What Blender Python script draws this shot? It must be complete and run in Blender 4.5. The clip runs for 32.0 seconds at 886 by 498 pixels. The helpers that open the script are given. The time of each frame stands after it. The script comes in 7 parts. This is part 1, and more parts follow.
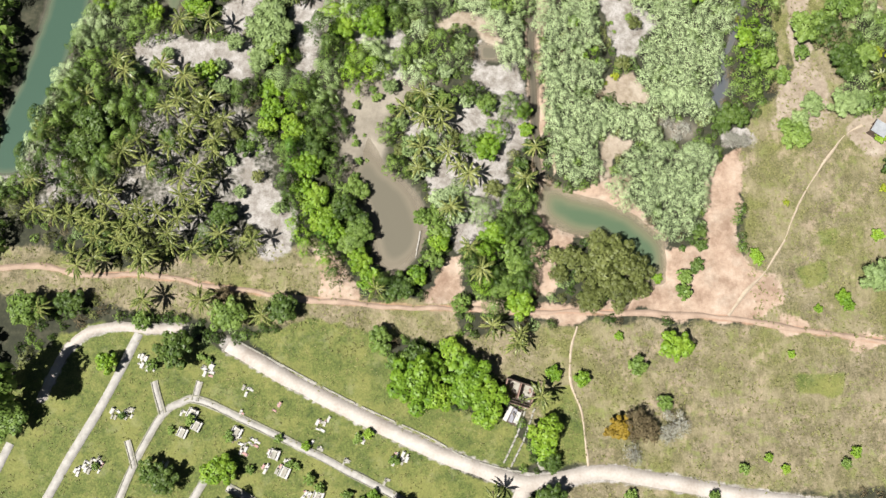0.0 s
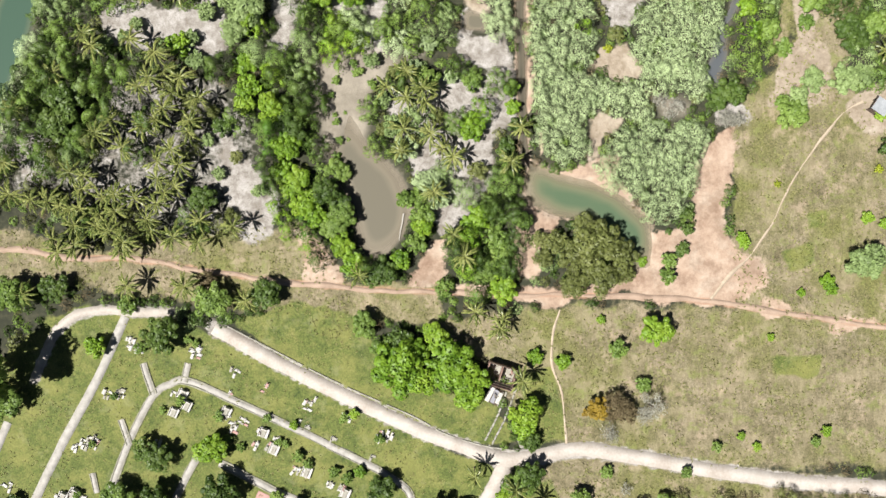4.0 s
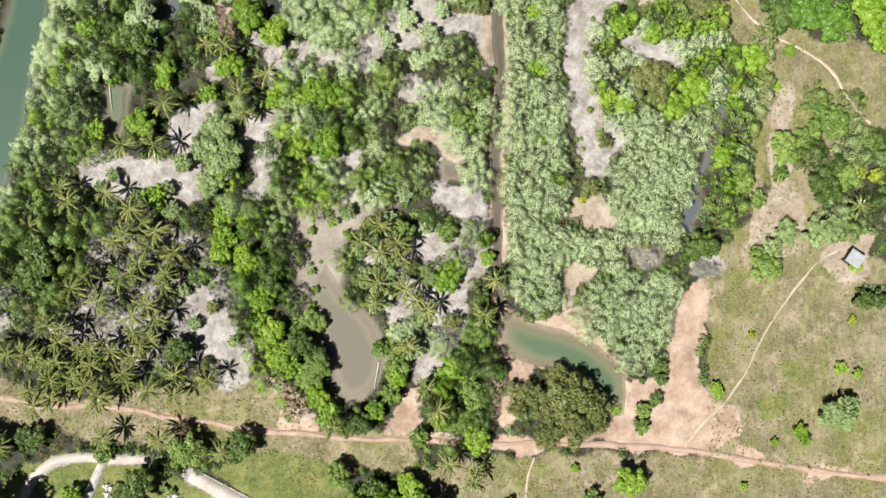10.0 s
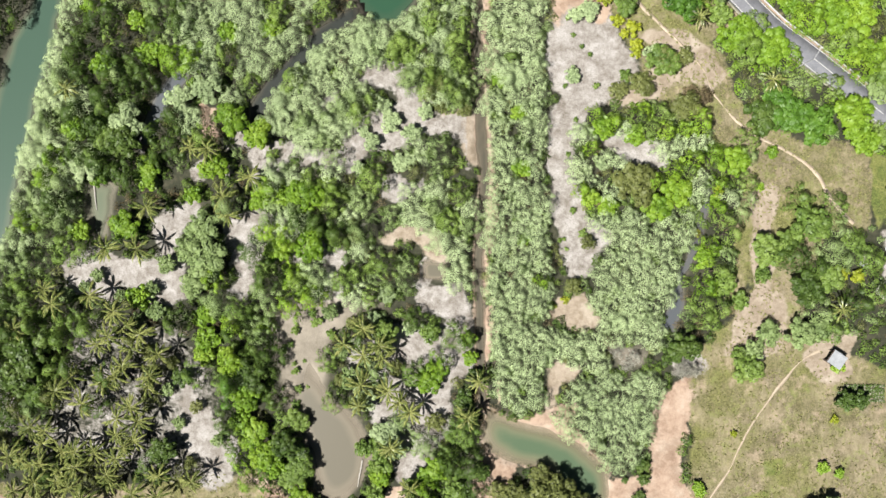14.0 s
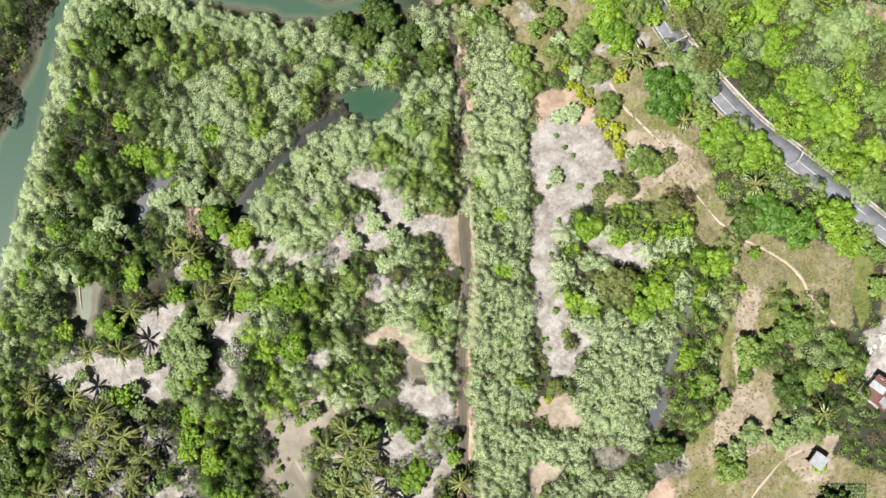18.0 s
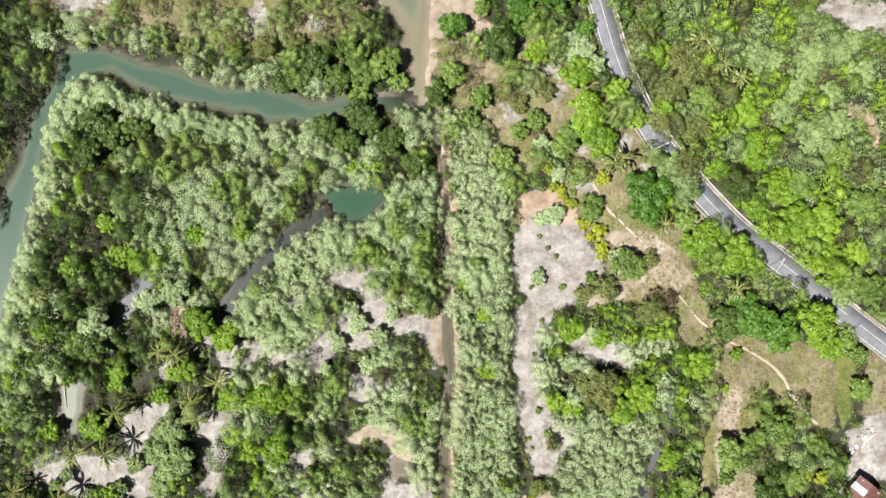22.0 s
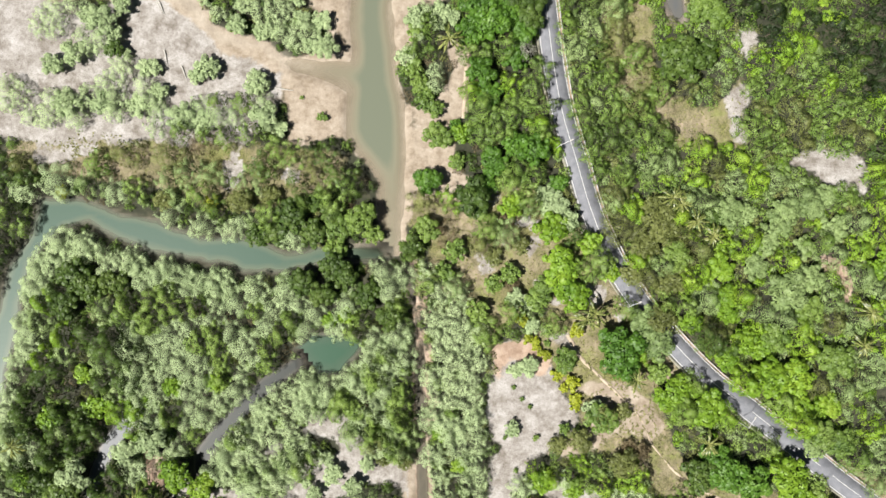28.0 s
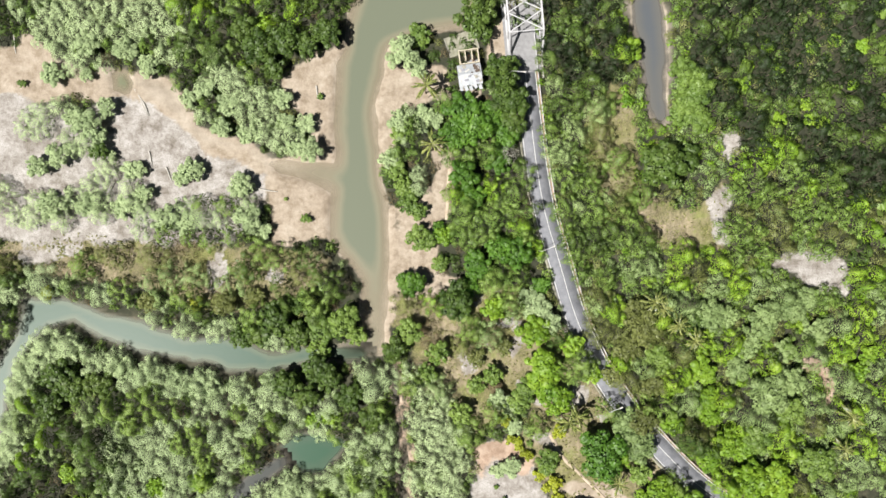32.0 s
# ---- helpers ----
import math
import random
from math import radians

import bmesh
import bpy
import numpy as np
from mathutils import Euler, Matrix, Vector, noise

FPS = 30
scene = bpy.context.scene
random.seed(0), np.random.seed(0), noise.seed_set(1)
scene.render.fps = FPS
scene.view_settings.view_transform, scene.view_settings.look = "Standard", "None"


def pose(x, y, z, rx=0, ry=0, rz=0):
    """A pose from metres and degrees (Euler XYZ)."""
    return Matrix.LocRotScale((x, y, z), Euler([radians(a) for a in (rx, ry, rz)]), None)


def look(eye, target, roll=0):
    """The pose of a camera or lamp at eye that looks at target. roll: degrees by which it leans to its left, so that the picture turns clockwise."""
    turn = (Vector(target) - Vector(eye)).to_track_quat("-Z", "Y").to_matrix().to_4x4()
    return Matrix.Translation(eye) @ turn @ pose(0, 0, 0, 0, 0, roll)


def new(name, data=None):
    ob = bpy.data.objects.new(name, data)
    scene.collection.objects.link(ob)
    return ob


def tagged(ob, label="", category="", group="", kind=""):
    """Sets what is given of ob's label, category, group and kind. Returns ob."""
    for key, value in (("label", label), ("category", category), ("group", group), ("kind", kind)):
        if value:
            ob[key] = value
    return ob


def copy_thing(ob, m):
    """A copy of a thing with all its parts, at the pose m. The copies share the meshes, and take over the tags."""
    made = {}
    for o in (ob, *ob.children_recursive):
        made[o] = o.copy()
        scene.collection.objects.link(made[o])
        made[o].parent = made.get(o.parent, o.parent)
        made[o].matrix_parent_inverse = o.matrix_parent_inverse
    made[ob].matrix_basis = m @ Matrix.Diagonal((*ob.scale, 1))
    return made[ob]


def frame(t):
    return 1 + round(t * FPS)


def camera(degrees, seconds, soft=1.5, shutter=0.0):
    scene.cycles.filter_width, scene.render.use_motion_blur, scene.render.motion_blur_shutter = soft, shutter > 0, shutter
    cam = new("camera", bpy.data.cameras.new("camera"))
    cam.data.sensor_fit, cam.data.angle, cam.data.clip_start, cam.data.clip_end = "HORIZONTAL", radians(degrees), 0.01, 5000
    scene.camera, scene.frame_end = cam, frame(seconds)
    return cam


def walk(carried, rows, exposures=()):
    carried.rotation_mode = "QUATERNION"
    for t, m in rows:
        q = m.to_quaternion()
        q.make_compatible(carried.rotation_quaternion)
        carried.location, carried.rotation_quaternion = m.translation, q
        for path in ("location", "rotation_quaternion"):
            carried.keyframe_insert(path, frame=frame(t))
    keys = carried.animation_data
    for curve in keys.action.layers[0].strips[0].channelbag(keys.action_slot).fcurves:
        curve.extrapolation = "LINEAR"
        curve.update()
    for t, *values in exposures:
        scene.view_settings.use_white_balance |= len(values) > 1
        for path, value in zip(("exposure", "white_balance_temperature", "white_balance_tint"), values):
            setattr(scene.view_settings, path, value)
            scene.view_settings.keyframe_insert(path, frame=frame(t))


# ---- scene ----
# A drone looks straight down from 155 m over a mangrove shore: cemetery, ponds, canal, river, road and bridge.
cam = camera(63.12, 32.0, soft=1.55)
PATH = [
    (0.0, pose(-17.72, -85.76, 154.22, 8.588, -0.546, -1.829)),
    (0.5, pose(-17.16, -83.11, 154.24, 5.915, -0.510, -1.809)),
    (1.0, pose(-16.60, -80.45, 154.27, 3.182, -0.479, -1.793)),
    (1.4, pose(-16.15, -78.32, 154.29, 0.950, -0.468, -1.811)),
    (1.6, pose(-15.93, -77.25, 154.30, -0.200, -0.477, -1.828)),
    (1.7, pose(-15.82, -76.72, 154.30, -0.560, -0.487, -1.838)),
    (1.8, pose(-15.70, -76.19, 154.31, -0.615, -0.487, -1.837)),
    (2.0, pose(-15.48, -75.12, 154.31, -0.620, -0.483, -1.832)),
    (3.0, pose(-14.36, -69.79, 154.36, -0.644, -0.461, -1.808)),
    (4.0, pose(-13.25, -64.46, 154.41, -0.667, -0.440, -1.783)),
    (6.0, pose(-11.02, -53.77, 154.51, -0.715, -0.397, -1.734)),
    (8.0, pose(-8.81, -43.06, 154.61, -0.762, -0.353, -1.684)),
    (10.0, pose(-6.59, -32.33, 154.71, -0.810, -0.310, -1.635)),
    (12.0, pose(-4.39, -21.58, 154.80, -0.857, -0.267, -1.585)),
    (14.0, pose(-2.19, -10.80, 154.90, -0.904, -0.224, -1.536)),
    (16.0, pose(0.00, 0.00, 155.00, -0.952, -0.180, -1.487)),
    (18.0, pose(2.18, 10.82, 155.10, -0.999, -0.137, -1.437)),
    (20.0, pose(4.36, 21.67, 155.20, -1.047, -0.094, -1.388)),
    (22.0, pose(6.53, 32.53, 155.29, -1.094, -0.051, -1.338)),
    (24.0, pose(8.70, 43.42, 155.39, -1.141, -0.008, -1.289)),
    (26.0, pose(10.85, 54.34, 155.49, -1.189, 0.036, -1.240)),
    (28.0, pose(13.01, 65.27, 155.59, -1.236, 0.079, -1.190)),
    (30.0, pose(15.15, 76.23, 155.69, -1.284, 0.122, -1.141)),
    (32.0, pose(17.29, 87.21, 155.78, -1.331, 0.165, -1.091)),
]
walk(cam, PATH)

# ---- light ----
SUN_AZ, SUN_EL = radians(205), radians(60)      # the sun stands in the south-west of the plan
toward = Vector((math.cos(SUN_AZ) * math.cos(SUN_EL), math.sin(SUN_AZ) * math.cos(SUN_EL), math.sin(SUN_EL)))
sky_world = bpy.data.worlds.new("sky")
scene.world = sky_world
sky_world.use_nodes = True
sky_nodes = sky_world.node_tree
sky_tex = sky_nodes.nodes.new("ShaderNodeTexSky")
sky_tex.sky_type, sky_tex.sun_disc = "NISHITA", False
sky_tex.sun_elevation, sky_tex.sun_rotation = SUN_EL, radians(90) - SUN_AZ
sky_nodes.nodes["Background"].inputs["Strength"].default_value = 0.0155
sky_nodes.links.new(sky_tex.outputs[0], sky_nodes.nodes["Background"].inputs["Color"])
sun = new("sun", bpy.data.lights.new("sun", "SUN"))
sun.data.energy, sun.data.angle, sun.data.color = 5.0, radians(0.55), (1.0, 0.96, 0.90)
sun.matrix_world = look(toward * 400, (0, 0, 0))
scene.view_settings.exposure = 1.0

# ---- plan, in metres: outlines of water, ground kinds, ways and woods ----
BEACH = {}
BEACH["right_bank"] = [(5.8, 128.5), (9.4, 128.4), (7.4, 116.4), (6.5, 103.1), (5.2, 100.7), (3, 102), (2.5, 116.5)]
BEACH["right_bank_south"] = [(4.8, 94.6), (7.5, 92.2), (6.5, 77.5), (5.6, 61.6), (1.9, 60.5), (3.4, 73.9)]
BEACH["beach"] = [(-17.4, 121.7), (-5.1, 128.7), (-5.2, 100.3), (-16.7, 103.3), (-10.4, 110.7), (-17.6, 115.7)]
BEACH["bar"] = [(-21.6, 100.6), (-18, 100.6), (-6.1, 97), (-6.6, 85.1), (-21, 85.6), (-19.6, 92.7)]
BEACH["flats"] = [(-85.3, 129.1), (-75.6, 130.1), (-71.8, 132.5), (-67.1, 130), (-64.8, 124.5), (-53.9, 123.9), (-41.8, 121), (-36.5, 112.4), (-26.3, 108.4), (-20.3, 104.8), (-18, 99.9), (-21.7, 95.2), (-30.3, 95.3), (-38.7, 101.6), (-49.3, 112.7), (-60.1, 117.8), (-71.2, 115.5), (-78.4, 116.9), (-85.8, 115.8)]
BEACH["shelf"] = [(-56.5, 117.7), (-48, 117.5), (-37.2, 110), (-27.6, 105), (-21.6, 100), (-20.6, 93.9), (-27.8, 95.3), (-38.7, 100.3), (-49.5, 107.8)]
BEACH["glade_dirt"] = [(65.7, 0.1), (70.6, -1.2), (69.7, -15.2), (68.9, -23.6), (71.9, -27.4), (71.1, -35.9), (65.5, -39.4), (59.5, -36.7), (59.6, -28.8), (65.2, -23.5), (64.9, -11.4)]
BEACH["river_dirt"] = [(15.3, 106.3), (20.3, 105.9), (19.3, 90.4), (16.1, 89.1), (15.4, 79), (21.4, 76.8), (24.3, 71.5), (10.9, 72.4), (5.8, 71.9), (5.2, 78.6), (7.9, 89.5), (6.7, 92.9), (12.6, 95.2), (15.8, 101.4)]
BEACH["house_ground"] = [(5.6, 124), (10.3, 122.7), (17, 122.8), (18.4, 117.1), (26.9, 118.8), (24.4, 114.9), (14.5, 116.3), (12, 113.6), (5.4, 113.7)]
BEACH["house_drive"] = [(27.6, 131.4), (30.8, 133.4), (31.9, 124.7), (27.7, 123.3)]
BEACH["strip_path"] = [(39.9, 31), (51.4, 31.7), (56.8, 26.9), (59.5, 22.3), (57.2, 18.5), (52.4, 20.8), (46.3, 18.7), (39.6, 15.9), (33.5, 16.4), (36, 19), (43.3, 22.4), (44.1, 27.9)]
BEACH["sand_foot"] = [(20.5, -29.7), (23.1, -25.5), (28, -23.9), (30.9, -27.6), (30.2, -30.6), (25.3, -31.9)]
BEACH["block_gap"] = [(20, -38.8), (27.6, -40), (26.5, -42.6), (22.4, -43.7), (22.7, -48), (19.8, -49.3)]
BEACH["pool_rim"] = [(-16.4, -9.4), (-9, -7.4), (-1.8, -9.2), (-1, -15.6), (-4.4, -16.5), (-6.7, -11.8), (-14, -11.6)]
BEACH["canal_bank"] = [(-3, 15.1), (3.8, 17.6), (8.6, 14.8), (9.7, 10), (9, 6.3), (5.3, 4), (3.5, 6.2), (2.4, 10.8), (-0.6, 13.3)]
BEACH["shed_yard"] = [(74.1, -37.8), (81.5, -33.7), (87.6, -32.7), (85.6, -43.6), (81.2, -45.9), (75.2, -40.9)]
SPARSE = {}
SPARSE["island"] = [(-79.4, 87.7), (-20.8, 85.6), (-6.2, 82.4), (-11.2, 76), (-33.3, 72.2), (-49.1, 78), (-79.6, 82.2)]
SPARSE["west"] = [(-61.8, 6.6), (-39.9, 13.2), (-22.7, 22.4), (-0.9, 24.2), (4.5, 2.4), (3.8, -26.7), (-14.5, -29.8), (-31.3, -23.3), (-41.1, -26.6), (-50.7, -25.1), (-57.4, -8)]
SPARSE["clearings"] = [(-53.4, 20.9), (-39, 13.2), (-21.9, 17.7), (-5.9, 24.6), (5, 19.5), (4.8, -14.8), (-5.7, -19.5), (-22.7, -14.1), (-42.1, -8.8), (-56.4, 1.4)]
SPARSE["roadside"] = [(13.6, 74.9), (40.2, 74.3), (54.2, 46.2), (44.3, 36.8), (23.8, 45.7)]
WATER = {}
WATER["west_river"] = [(-97.2, 19.5), (-93.2, 31.5), (-88.6, 41.1), (-83.4, 51.9), (-81.2, 60.3), (-76.8, 66.8), (-74.5, 74.8), (-66.3, 74.2), (-57.9, 70.8), (-49.5, 69.4), (-39.9, 65.8), (-30.3, 64.9), (-21.3, 61.8), (-10.9, 63), (-1.3, 62.3), (1.1, 59.6), (-3.8, 59.7), (-11, 59.6), (-20.8, 58.5), (-30.5, 58.1), (-37.6, 60.7), (-48.5, 62.9), (-56.9, 65.3), (-64, 69.3), (-70.1, 67.9), (-76.4, 61.4), (-79.4, 51.8), (-81.7, 39.8), (-85.4, 27.7), (-88.8, 16.8), (-92.4, 2.3), (-97.3, -14.8), (-102.7, -29.4), (-108.1, -42.9), (-115.4, -42.7), (-109.8, -24.3), (-104.3, -7.3), (-100.7, 7.3)]
WATER["north_river"] = [(-3.3, 127.5), (-5.2, 123.9), (-6, 102.1), (-15.5, 102.9), (-20.3, 103.4), (-18, 100.6), (-10.7, 98.6), (-6.8, 96.3), (-7.3, 86.3), (-4.7, 82.6), (-0.8, 77.7), (-0.4, 66.6), (-6.6, 62.2), (-4.2, 60.3), (3.1, 61.2), (4.4, 73.9), (5.1, 86.1), (4.8, 93.4), (3, 100.7), (2.8, 115.3), (5.8, 127.3), (11.9, 129.8), (19.2, 130.7), (25.2, 131.7), (25.4, 141.3), (0, 141.9), (-2, 134.7)]
WATER["brown_pond"] = [(-33.6, -40.2), (-31.8, -37.8), (-30, -40.3), (-28.1, -44.7), (-24.2, -47.8), (-20.6, -52.1), (-19.2, -57.7), (-21, -63.1), (-23.9, -66.3), (-27.2, -66.7), (-29.2, -64.1), (-30.9, -56.1), (-34.5, -48.4), (-35.6, -43.8)]
WATER["teal_pond"] = [(6.8, -48.4), (10.4, -49.7), (14.6, -51.9), (21.3, -53.3), (27.3, -57.2), (32.3, -61.8), (33.2, -65.9), (31.8, -70.8), (28.2, -71.3), (22.2, -67.4), (19.3, -61.5), (12.6, -59.6), (8, -57.5), (5.9, -53.8)]
WATER["canal"] = [(5.1, -48.6), (4.8, -41.3), (5, -30.4), (5.6, -21.9), (5.6, -13.4), (6.3, -4.9), (6.8, 7.1), (6.7, 19.2), (6.4, 26.4), (6.7, 37.7), (6.6, 51), (6.1, 60.7), (5.1, 50.5), (6.2, 50.5), (7.8, 37.6), (7.8, 26.4), (8.1, 19.1), (8.1, 7.1), (7.5, -5), (6.8, -13.4), (6.8, -21.9), (6.1, -30.4), (5.9, -41.3), (6.3, -48.6)]
WATER["ditch"] = [(54.9, -0.3), (54.6, -5.8), (53.1, -11.2), (51.1, -16.1), (49, -20.3), (47.7, -24.5), (46.3, -28.8), (44.9, -31.6), (47.9, -32.1), (48.9, -28.8), (49.5, -24.6), (50.4, -20.3), (52.2, -16.1), (54.1, -11.3), (55.5, -5.8), (55.9, -0.3)]
WATER["creek"] = [(-66.2, 9.6), (-64.8, 13.8), (-63, 18.6), (-60.6, 23.2), (-57.1, 27), (-55.5, 25), (-57.3, 22.2), (-60.8, 17.4), (-62.7, 13.1), (-64.5, 8.9)]
WATER["bend_creek"] = [(-41.7, 14.5), (-41.8, 18.7), (-38.1, 23.5), (-32.5, 28.9), (-26.3, 34.6), (-19.5, 38.3), (-18.3, 37), (-23.3, 33.3), (-28.9, 28.2), (-34.5, 23.4), (-38.2, 19.3), (-40, 15)]
WATER["green_pond"] = [(-19.8, 40.5), (-16.3, 43.8), (-11.4, 44.4), (-5.2, 41.3), (-7.7, 38), (-10.7, 34.9), (-14.7, 35.5), (-17.7, 37.6)]
WATER["log_pond"] = [(-77.9, 1.9), (-75.9, 3.3), (-71, 2.7), (-72.5, -4.3), (-75.1, -9.8), (-77.7, -7.3)]
WATER["inlet"] = [(59, 138.3), (58.6, 130.5), (60.9, 121.4), (62, 112.9), (63.2, 108.9), (65.4, 111), (65.4, 126.1), (64.5, 138.1)]
WATER["flat_pool"] = [(-53.9, 122.7), (-50.7, 123.4), (-48.9, 120.2), (-50.6, 118), (-53.4, 119.1)]
WATER["brown_pool"] = [(-6.2, -15.4), (-1.4, -16.5), (-2, -19.6), (-5.7, -18.9)]
SAND = {}
SAND["palm_clearing"] = [(-82, -13.9), (-77.5, -10.9), (-71.5, -13.2), (-63.7, -14.9), (-59.4, -10.2), (-57.5, -16), (-57.9, -22), (-61.6, -23.8), (-66.3, -19.4), (-71, -15.9), (-72.4, -21.6), (-76, -20.3), (-80.8, -19)]
SAND["west_gap"] = [(-102, -38.3), (-94.8, -40.9), (-92.7, -48.2), (-100, -49.2)]
SAND["grove_gap"] = [(-57.9, -41.3), (-54.8, -45.9), (-49.2, -52.5), (-47.8, -55.6), (-49.5, -60.4), (-53.8, -63), (-55.7, -58.4), (-59, -49.2)]
SAND["island"] = [(-21.9, -33.2), (-14.6, -30.4), (-3.6, -30.1), (3.7, -29.1), (2.9, -36.4), (-1.6, -43.5), (-3.1, -53.2), (-6.9, -61.7), (-13.1, -62.7), (-16.3, -50.4), (-20.9, -40.6)]
SAND["east_strip"] = [(23.8, 35), (25.6, 41), (32.2, 41.4), (34.3, 37.2), (36.9, 31.7), (39.4, 28), (40.3, 23.5), (35.4, 19), (29.2, 16.1), (26.9, 11.9), (26.2, 4.7), (27.1, -2.6), (28.5, -6.9), (31.7, -9.5), (34.9, -12), (32.2, -14.7), (29.9, -18), (28.7, -20.4), (25.4, -19.4), (23.7, -12.3), (23, -2.5), (22.3, 7.2), (22.1, 13.3), (23.8, 16.3), (26.3, 19.2), (23.5, 21.7), (23.1, 27.2)]
SAND["clearing"] = [(-22.2, 9.8), (-18.2, 13.7), (-12, 16), (-7.8, 17.7), (-3.6, 15.4), (-4.3, 10.9), (-8.6, 9.8), (-13.4, 9.3), (-18.4, 7), (-20.9, 4.4), (-22.6, 5.9)]
SAND["north_flat"] = [(-77.2, 118.1), (-71.1, 116.2), (-62.7, 113), (-53.5, 116.4), (-47.4, 116.3), (-38.5, 108.6), (-30.1, 102.9), (-21.6, 99.3), (-21.5, 93.9), (-25.6, 89.1), (-30.5, 86.2), (-72.1, 87.6), (-86.7, 90.3), (-85.7, 118.3)]
SAND["east_gap"] = [(77, 106), (79.7, 106.8), (80.9, 104.7), (79.1, 101.4)]
SAND["east_gap_south"] = [(75, 92.7), (79.1, 95), (79.8, 93.2), (77.3, 90.8), (77.3, 85.3), (76.1, 85.3), (75.9, 89)]
SAND["west_river_gap"] = [(-99.8, -44.4), (-97.3, -43.2), (-96.3, -48.1), (-100, -49.2)]
SAND["east_patch"] = [(88.9, 79.6), (93.8, 82), (101.1, 80.4), (104.1, 73.2), (96.2, 74)]
SAND["yard"] = [(94.1, -12), (100.6, -8.5), (109.4, -8.7), (109.3, -22.2), (94, -21.9)]
SAND["far_gap"] = [(-107.3, -35.4), (-102.6, -36.8), (-101, -41.6), (-102.9, -44.6), (-114.8, -44.2), (-114.5, -35.2)]
SAND["mud_patch_east"] = [(47.1, -39.1), (54.2, -38.8), (53.6, -41.4), (48, -41.5)]
SAND["palm_gaps"] = [(-47.8, -6), (-39.3, -4.5), (-32.1, -8.3), (-34.7, -12.1), (-39.4, -9.5), (-43.2, -15.5), (-46.9, -16.3)]
SAND["ring_gap"] = [(33.3, 9.6), (40, 10.4), (44.8, 7.2), (46, 3), (42.3, 3.7), (37.5, 6.2)]
SAND["creek_gap"] = [(-18.1, 24.6), (-15.4, 27.3), (-9.3, 26.2), (-8.8, 22.5), (-14.3, 21.5)]
SAND["island_top"] = [(-7.6, -21.3), (1.5, -22.1), (3.2, -27.7), (-2.2, -26.5), (-6.4, -25)]
SAND["grove_top_gap"] = [(-63.5, -6.8), (-58.6, -4.5), (-55.5, -1.6), (-53.8, -5.3), (-58.7, -9.3), (-62.4, -10.5)]
CLAY = {}
CLAY["pond_shore"] = [(45.2, -45.5), (52, -42), (51.3, -48.7), (48.6, -58.4), (48.5, -65.1), (52, -69.5), (57.5, -72.1), (57.4, -75.8), (50, -79.9), (35.3, -79.4), (25.6, -77.3), (8.4, -79.9), (7.3, -76.8), (20.8, -74.7), (31.9, -70.2), (34.4, -64.1), (40.6, -63.7), (42.2, -54.6)]
CLAY["teal_bank"] = [(6.6, -47.4), (12.8, -50.7), (20.2, -49.6), (26.3, -46.8), (25, -51.6), (28.5, -57.8), (21.3, -54.6), (14, -53.1), (7.3, -51.1)]
CLAY["west_spit"] = [(6.6, -58.2), (13.2, -60.4), (10.6, -64.6), (8.7, -69.5), (7.4, -73.7), (4.4, -71.2), (2, -67.4)]
CLAY["canal_bank_south"] = [(4.4, -26.7), (7.4, -26.8), (7.4, -36.5), (4.9, -36.4)]
CLAY["sand_top"] = [(23.1, 41.3), (33.5, 42.6), (36, 37.1), (32.7, 35), (27.3, 37.4), (23.8, 34.1)]
CLAY["pit"] = [(95, 58.6), (98.6, 57.3), (100.4, 50), (97.9, 48.2), (97.4, 53.7), (94.4, 56.8)]
CLAY["trail_scar"] = [(-10.1, -74), (-0.4, -74.9), (12.9, -75.3), (18.9, -76.7), (12.8, -78.9), (-0.5, -78.5), (-8.9, -76.4)]
CLAY["scar"] = [(49.6, -69.2), (56.8, -70.6), (55.5, -75.4), (49.4, -75.2)]
CLAY["field_scar"] = [(69.9, -82), (80.6, -84.8), (80.5, -87.2), (69.8, -85.6)]
CLAY["north_edge"] = [(-42.9, -61.4), (-38.7, -64), (-31.8, -72.7), (-41.5, -73.6), (-43.6, -66.2)]
CLAY["south_gap"] = [(-19.7, -73.6), (-15.8, -65.9), (-12.2, -64.8), (-12.5, -73.3)]
CLAY["west_clay"] = [(-53.4, 19.6), (-49.8, 18.3), (-50.1, 11), (-52.5, 11.1)]
CLAY["canal_side"] = [(8.6, -46), (9.2, -46), (8.9, -30), (9.2, 0), (9.4, 25), (9.2, 57), (8.5, 57), (8.7, 25), (8.5, 5), (8.2, -14)]
CLAY["trail_scar_east"] = [(50.5, -71.1), (55.4, -71.2), (57.1, -74.3), (54, -77.3), (51, -74.8)]
CLAY["meadow_scar"] = [(54.6, -78.8), (62.5, -79.6), (63.4, -82.2), (57.5, -82.9)]
CLAY["meadow_scar_east"] = [(69.7, -83.7), (75.8, -84.7), (75.5, -86.8), (70.3, -86.1)]
MUD = {}
MUD["pond_mud"] = [(-39.3, -26.1), (-32.5, -22.6), (-24, -22.9), (-15.6, -24.9), (-21.8, -28.4), (-26.8, -33.1), (-28, -42.8), (-27.2, -46.5), (-33.9, -49.9), (-37.4, -43.7)]
MUD["flat_mud"] = [(-64.8, 124.5), (-53.9, 123.2), (-49, 122.1), (-41.8, 119.3), (-36.6, 111.7), (-28.7, 108.4), (-20.3, 105.1), (-19.7, 103.4), (-28.8, 106.7), (-37.8, 109.8), (-43.1, 115.6), (-49.1, 119.7), (-55.2, 121.3)]
